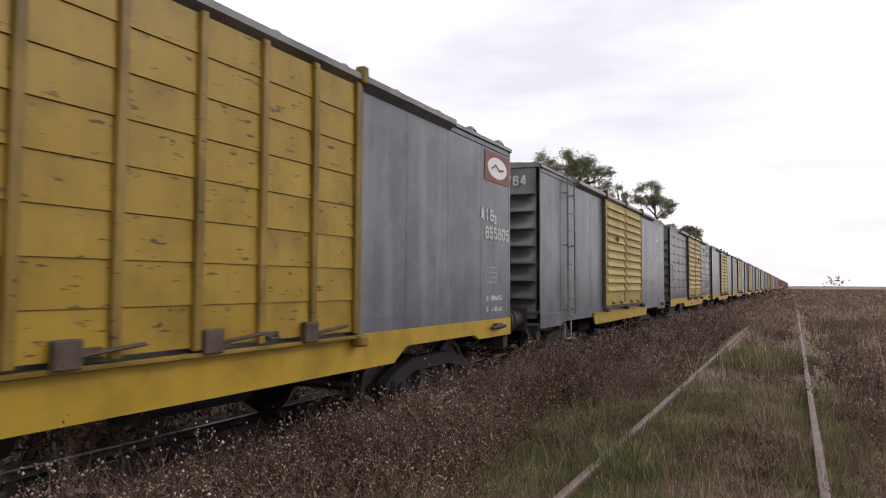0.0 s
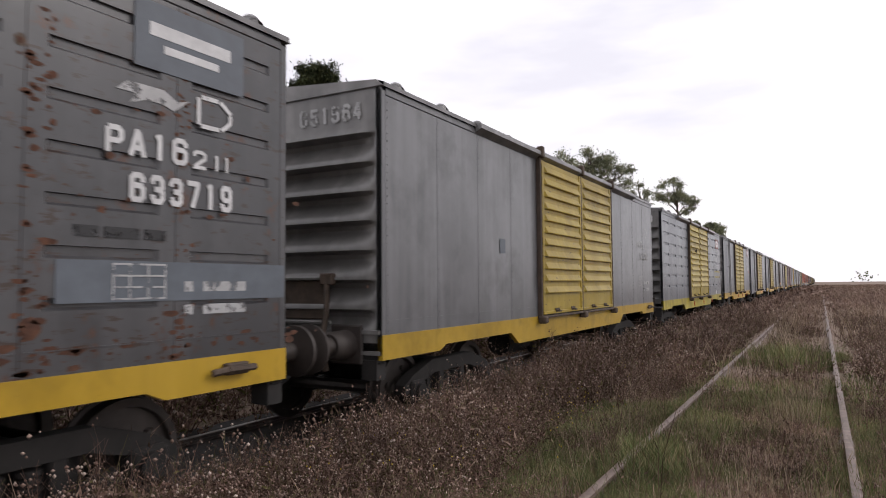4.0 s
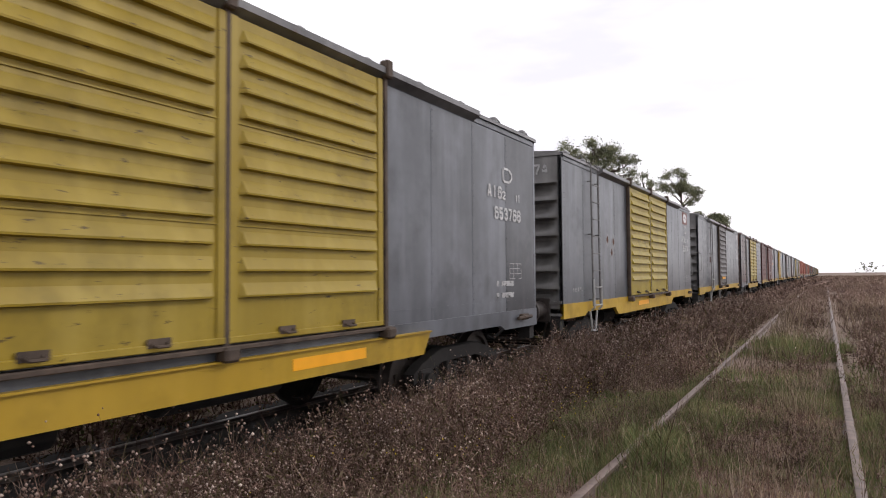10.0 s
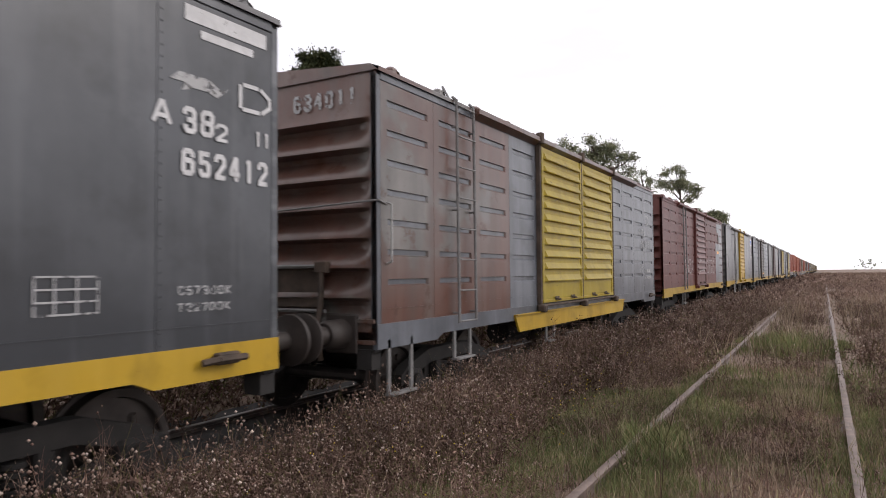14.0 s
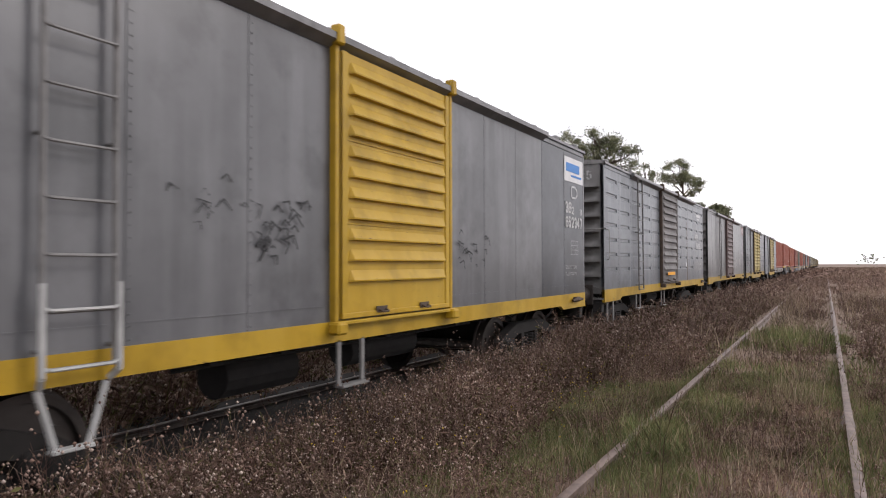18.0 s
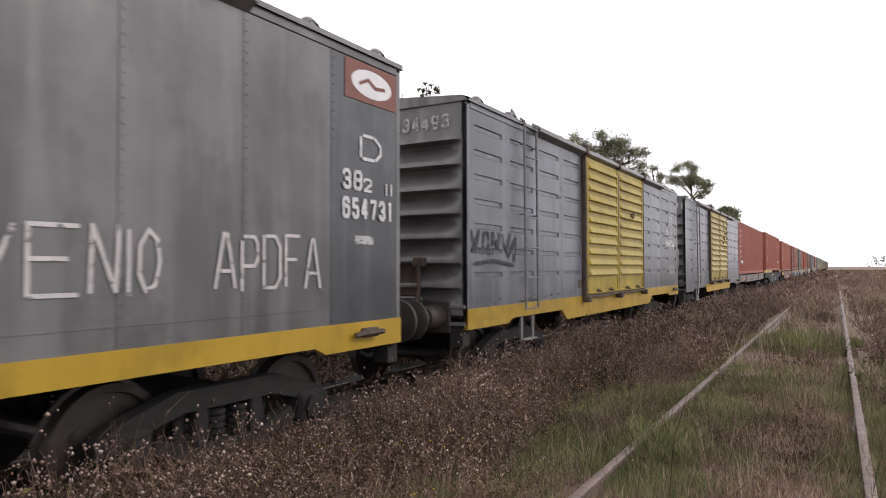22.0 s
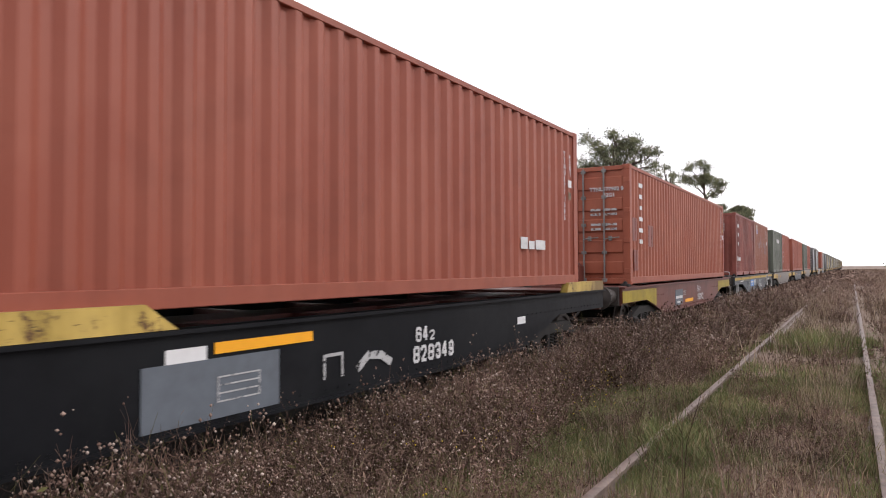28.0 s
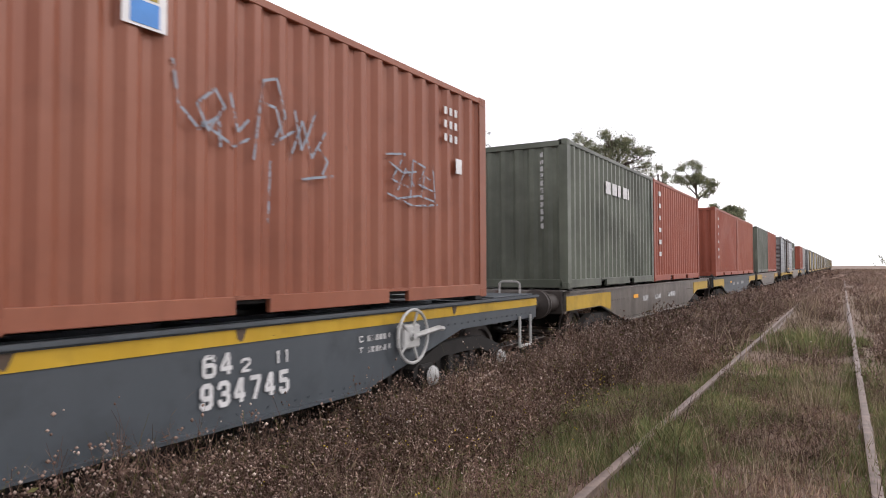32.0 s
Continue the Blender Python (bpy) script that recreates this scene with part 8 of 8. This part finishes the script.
def tree(x, y, height, wide, seed, label, kind="broad", bare=0.35, leaves=5200, leaf=0.10, material="leaf"):
    """A tapered trunk that forks into limbs, with leaves in clumps round the limbs' ends."""
    rng = np.random.default_rng(seed)
    own = tagged(new("tree"), label, "tree", "trees behind the railway")
    own.matrix_basis = pose(x, y, -0.12)
    limbs, tips = [], []
    fork = height * bare
    top = (rng.normal() * 0.3, rng.normal() * 0.3, height * (0.97 if kind == "cone" else 0.82))
    r = 0.035 * height ** 0.9 * 0.55
    limbs.append((crooked(rng, (0, 0, 0), top, 0.10 if kind == "cone" else 0.22, 6), r, r * 0.2))
    count = 30 if kind == "cone" else 20
    for i in range(count):
        u = rng.uniform(0, 1) if kind != "cone" else i / count
        z = fork + (height * 0.9 - fork) * u
        a = 2.4 * i + rng.uniform(-0.4, 0.4)
        if kind == "cone":
            reach = wide * (1.05 - u) * rng.uniform(0.7, 1.05)
            end = (math.cos(a) * reach, math.sin(a) * reach, z + reach * 0.35)
        else:
            reach = wide * rng.uniform(0.45, 1.05) * (0.75 + 0.5 * math.sin(math.pi * min(1, u + 0.15)))
            end = (math.cos(a) * reach, math.sin(a) * reach, min(height, z + reach * rng.uniform(0.15, 0.75)))
        base = tuple(np.array(top) * (z / top[2]) * np.array((1, 1, 0)) + np.array((0, 0, min(z, top[2]) * 0.92)))
        pts = crooked(rng, base, end, 0.10 * reach)
        limbs.append((pts, r * 0.42 * (1.1 - u * 0.6), r * 0.08))
        tips.append((np.array(end), 0.30 * reach + 0.35))
        for k in range(3 if kind != "cone" else 1):
            p = np.array(pts[2 + k % 2])
            e = p + rng.normal(size=3) * reach * 0.33 + (0, 0, reach * 0.15)
            limbs.append((crooked(rng, p, e, 0.06 * reach, 3), r * 0.16, r * 0.04))
            tips.append((e, 0.22 * reach + 0.25))
    if kind != "cone":
        tips.append((np.array(top) + (0, 0, 0.3), wide * 0.32))
    part("trunk", mesh_of(("trunk", x, y), limb_mesh(limbs), True), "bark", own)
    weights = np.array([s for _, s in tips]) ** 1.5
    weights = weights / weights.sum()
    pick = np.repeat(rng.choice(len(tips), leaves // 16 + 1, p=weights), 16)[:leaves]
    cen = np.array([tips[i][0] for i in pick])
    rad = np.array([tips[i][1] for i in pick])
    d = rng.normal(size=(leaves, 3))
    d /= np.linalg.norm(d, axis=1, keepdims=True)
    knots = rng.normal(size=(leaves // 16 + 1, 3)) * 0.78
    p = cen + rad[:, None] * (0.55 * knots[np.arange(leaves) // 16] + d * rng.uniform(0.02, 0.24, (leaves, 1))) * np.array((1, 1, 0.75))
    p[:, 2] = np.maximum(p[:, 2], 0.4)
    leaf_crown(own, p, leaf, rng, material)
    return own


def crown_tree(x, y, lobes, seed, label, leaf=0.11, dense=420, material="leaf", clump=0.34, thick=0.22):
    """A trunk, a limb to each lobe of the crown (dx, z, radius) and leaves in small clumps that fill the lobes."""
    rng = np.random.default_rng(seed)
    own = tagged(new("tree"), label, "tree", "trees behind the railway")
    own.matrix_basis = pose(x, y, -0.12)
    low = min(z - r for _, z, r in lobes)
    mx = sum(d for d, _, _ in lobes) / len(lobes)
    top = (mx * 0.5, 0.0, max(z for _, z, _ in lobes) - 0.6)
    limbs = [(crooked(rng, (0, 0, 0), top, 0.16, 6), thick, thick * 0.25)]
    ps = []
    for d, z, r in lobes:
        c = np.array((d, rng.uniform(-0.6, 0.6) * r, z))
        base = (mx * 0.25, 0.0, max(0.4, low - 0.6) + (z - low) * 0.45)
        limbs.append((crooked(rng, base, tuple(c), 0.05 * abs(d) + 0.08), thick * 0.45, thick * 0.12))
        clumps = max(5, int(22 * (r / clump / 2.2) ** 2))
        for _ in range(clumps):
            q = rng.normal(size=3)
            q = q / np.linalg.norm(q) * r * rng.uniform(0.25, 1.05)
            e = c + q * (1.1, 1.0, 0.85)
            limbs.append((crooked(rng, tuple(c + q * 0.1), tuple(e), 0.05, 2), thick * 0.10, thick * 0.04))
            n = int(dense * rng.uniform(0.4, 1.3) * (clump / 0.34) ** 2)
            ps.append(e + rng.normal(size=(n, 3)) * clump * rng.uniform(0.6, 1.2) * (0.75, 0.75, 0.5))
    part("trunk", mesh_of(("trunk", x, y), limb_mesh(limbs), True), "bark", own)
    leaf_crown(own, np.concatenate(ps), leaf, rng, material)
    return own


T1 = ((0.3, 11.5, 1.35), (-0.1, 12.3, 0.55), (-2.4, 12.4, 0.6), (-1.7, 11.9, 0.6), (-1.1, 11.2, 0.7), (1.5, 11.5, 0.75), (2.2, 10.9, 0.8), (3.0, 10.75, 0.55), (2.9, 9.5, 0.6), (0.3, 9.8, 1.9), (-2.2, 9.9, 1.5))
T2 = ((-0.25, 11.9, 0.55), (0.6, 11.1, 0.6), (-0.85, 11.2, 0.45), (-0.1, 9.9, 1.0))
T3 = ((-2.0, 12.9, 1.0), (-1.7, 14.5, 0.75), (-0.3, 14.8, 0.75), (0.5, 14.3, 0.65), (0.0, 12.9, 1.6), (1.5, 12.3, 0.9), (2.6, 11.9, 0.45), (1.2, 11.0, 0.7), (2.0, 11.3, 0.5))
crown_tree(-16, 52.5, T1, 11, "broad-crowned green tree standing behind the train", leaf=0.075, dense=46)
crown_tree(-16, 70.5, T2, 12, "slender green tree between two larger ones", leaf=0.085, dense=42)
crown_tree(-16, 90, T3, 13, "lop-sided green tree with an open crown", leaf=0.10, dense=34, clump=0.42)
crown_tree(-16, 123, ((-0.9, 11.4, 0.8), (0.0, 11.5, 0.9), (1.1, 10.9, 0.8), (0, 9.6, 1.9)), 14, "distant round green tree beyond the train", leaf=0.14, dense=60, clump=0.5)
crown_tree(-16, 112, ((-1.3, 10.9, 0.6), (-0.6, 9.4, 1.3)), 15, "small green tree beside a larger one", leaf=0.13, dense=55, clump=0.45)
crown_tree(-16.5, 19.9, ((0.0, 9.7, 0.75), (-0.45, 9.0, 0.75), (0.5, 8.9, 0.75), (0, 7.9, 1.1), (0.1, 6.6, 1.2), (0, 5.2, 1.3), (0, 3.8, 1.3), (0, 2.4, 1.2)), 16, "dark narrow cypress behind the train", leaf=0.05, dense=520, material="needle", clump=0.26)
tree(-17, 25.0, 9.2, 3.0, 17, "bushy brownish-green tree behind the containers", bare=0.2, leaves=16000, leaf=0.07, material="twig_leaf")
tree(-16.6, 24.4, 11.2, 0.5, 29, "thin bare sapling rising above the train", bare=0.35, leaves=80, leaf=0.05)
for i, (x, y, h, w) in enumerate(((-25, 10.2, 14.0, 3.4), (-25.5, 12.6, 15.0, 3.4), (-24.5, 14.6, 14.0, 2.8), (-28, 12.0, 14.5, 4.0), (-28, 16.2, 14.0, 3.2), (-24, 8.4, 13.0, 3.0))):
    tree(x, y, h, w, 40 + i, "tall dark pine with a bare lower trunk", bare=0.24, leaves=7500, leaf=0.085, material="pine")
for i, (x, y, h, w) in enumerate(((-23, 9.6, 9.0, 3.2), (-24, 11.6, 10.0, 3.4), (-22.5, 7.6, 8.5, 3.0))):
    tree(x, y, h, w, 54 + i, "dense lower pine among taller ones", bare=0.16, leaves=8000, leaf=0.08, material="pine")
tree(-25, 18.6, 13.0, 1.7, 49, "thin open tree beside the pines", bare=0.3, leaves=3000, leaf=0.09, material="needle")
for i, (x, y, h, w) in enumerate(((-20.5, 13.9, 5.0, 1.7), (-21, 12.2, 4.4, 1.8), (-20, 20.5, 3.6, 2.0), (-20, 27, 3.6, 2.2), (-19, 31, 3.2, 2.0), (-18.5, 18.6, 2.4, 1.5))):
    tree(x, y, h, w, 60 + i, "low dark green bush behind the railway", bare=0.06, leaves=9000, leaf=0.06, material="needle")
for i, (x, y, h, w) in enumerate(((-19.5, 15.9, 5.2, 1.4), (-19.6, 17.6, 6.0, 1.6), (-22, 19.5, 6.5, 1.8), (-18.5, 23.4, 5.5, 1.3))):
    tree(x, y, h, w, 70 + i, "leafless grey-brown shrub behind the railway", bare=0.12, leaves=260, leaf=0.05, material="twig_leaf")


def yard_wall():
    """A low rendered wall with a coping, beyond the main line."""
    own = tagged(new("yard_wall"), "low weathered grey-brown yard wall behind bushes", "wall")
    own.matrix_basis = pose(-20.2, 0, -0.3)
    part("wall_body", mesh_of("yard_wall", lambda g: g.box(-0.12, 0.12, 13.2, 17.4, 0.0, 2.72, 0.01)), "yard_render", own)
    part("coping", mesh_of("yard_coping", lambda g: g.box(-0.19, 0.19, 13.16, 17.44, 2.72, 2.86, 0.02)), "yard_render", own)
    part("band", mesh_of("yard_band", lambda g: g.box(-0.14, 0.14, 13.18, 17.42, 2.40, 2.47, 0.01)), "yard_render", own)


def brush_pile():
    rng = np.random.default_rng(77)
    own = tagged(new("brush_pile"), "heap of cut grey branches on the ground", "branches")
    own.matrix_basis = pose(-18.6, 16.2, -0.12)

    def make(g):
        for _ in range(70):
            a = rng.uniform(0, 2 * math.pi)
            c = rng.normal(size=2) * (0.7, 1.5)
            n = 1.0 * rng.uniform(0.5, 1.3)
            z = abs(rng.normal()) * 0.4
            g.path([(c[0] - math.cos(a) * n, c[1] - math.sin(a) * n, z), (c[0], c[1], z + 0.15), (c[0] + math.cos(a) * n, c[1] + math.sin(a) * n, z + rng.uniform(0.0, 0.6))], rng.uniform(0.012, 0.035), 5)
    part("branches", mesh_of("brush_pile", make), "bark", own)


M["yard_render"] = plain("weathered_yard_render", (0.14, 0.12, 0.10), 0.9, scale=1.6, vary=0.35)
yard_wall()
brush_pile()
for i, (x, y, h, w) in enumerate(((150, 900, 9, 9), (120, 1000, 8, 12), (330, 1000, 8, 9), (60, 1300, 9, 16), (430, 1250, 9, 14))):
    tree(x, y, h, w, 80 + i, "tiny far-off tree on the horizon", bare=0.15, leaves=700, leaf=1.1)


# ---- what moves ----
def rolled(t):
    for (a, p), (b, q) in zip(ROLLED, ROLLED[1:]):
        if t <= b:
            return p + (q - p) * (t - a) / (b - a)
    return ROLLED[-1][1]


def motions():
    for ob, along, base in TRAIN:
        walk(ob, [(t, pose(LINE_X, along - d, base)) for t, d in ROLLED])
    # wheels turn while their wagon passes near
    for w, s, along in WHEELS:
        near = [k / 15 for k in range(0, 481) if 0.5 < along - rolled(k / 15) < 13.0]
        if not near:
            continue
        keys = ([0.0] if near[0] > 0 else []) + near + ([32.0] if near[-1] < 32 else [])
        start = rolled(near[0])
        rows = []
        for t in keys:
            turn = min(max(rolled(t) - start, 0.0), rolled(near[-1]) - start) / 0.435
            rows.append((t, pose(0, s, 0.435, math.degrees(turn), 0, 0)))
        walk(w, rows)


motions()
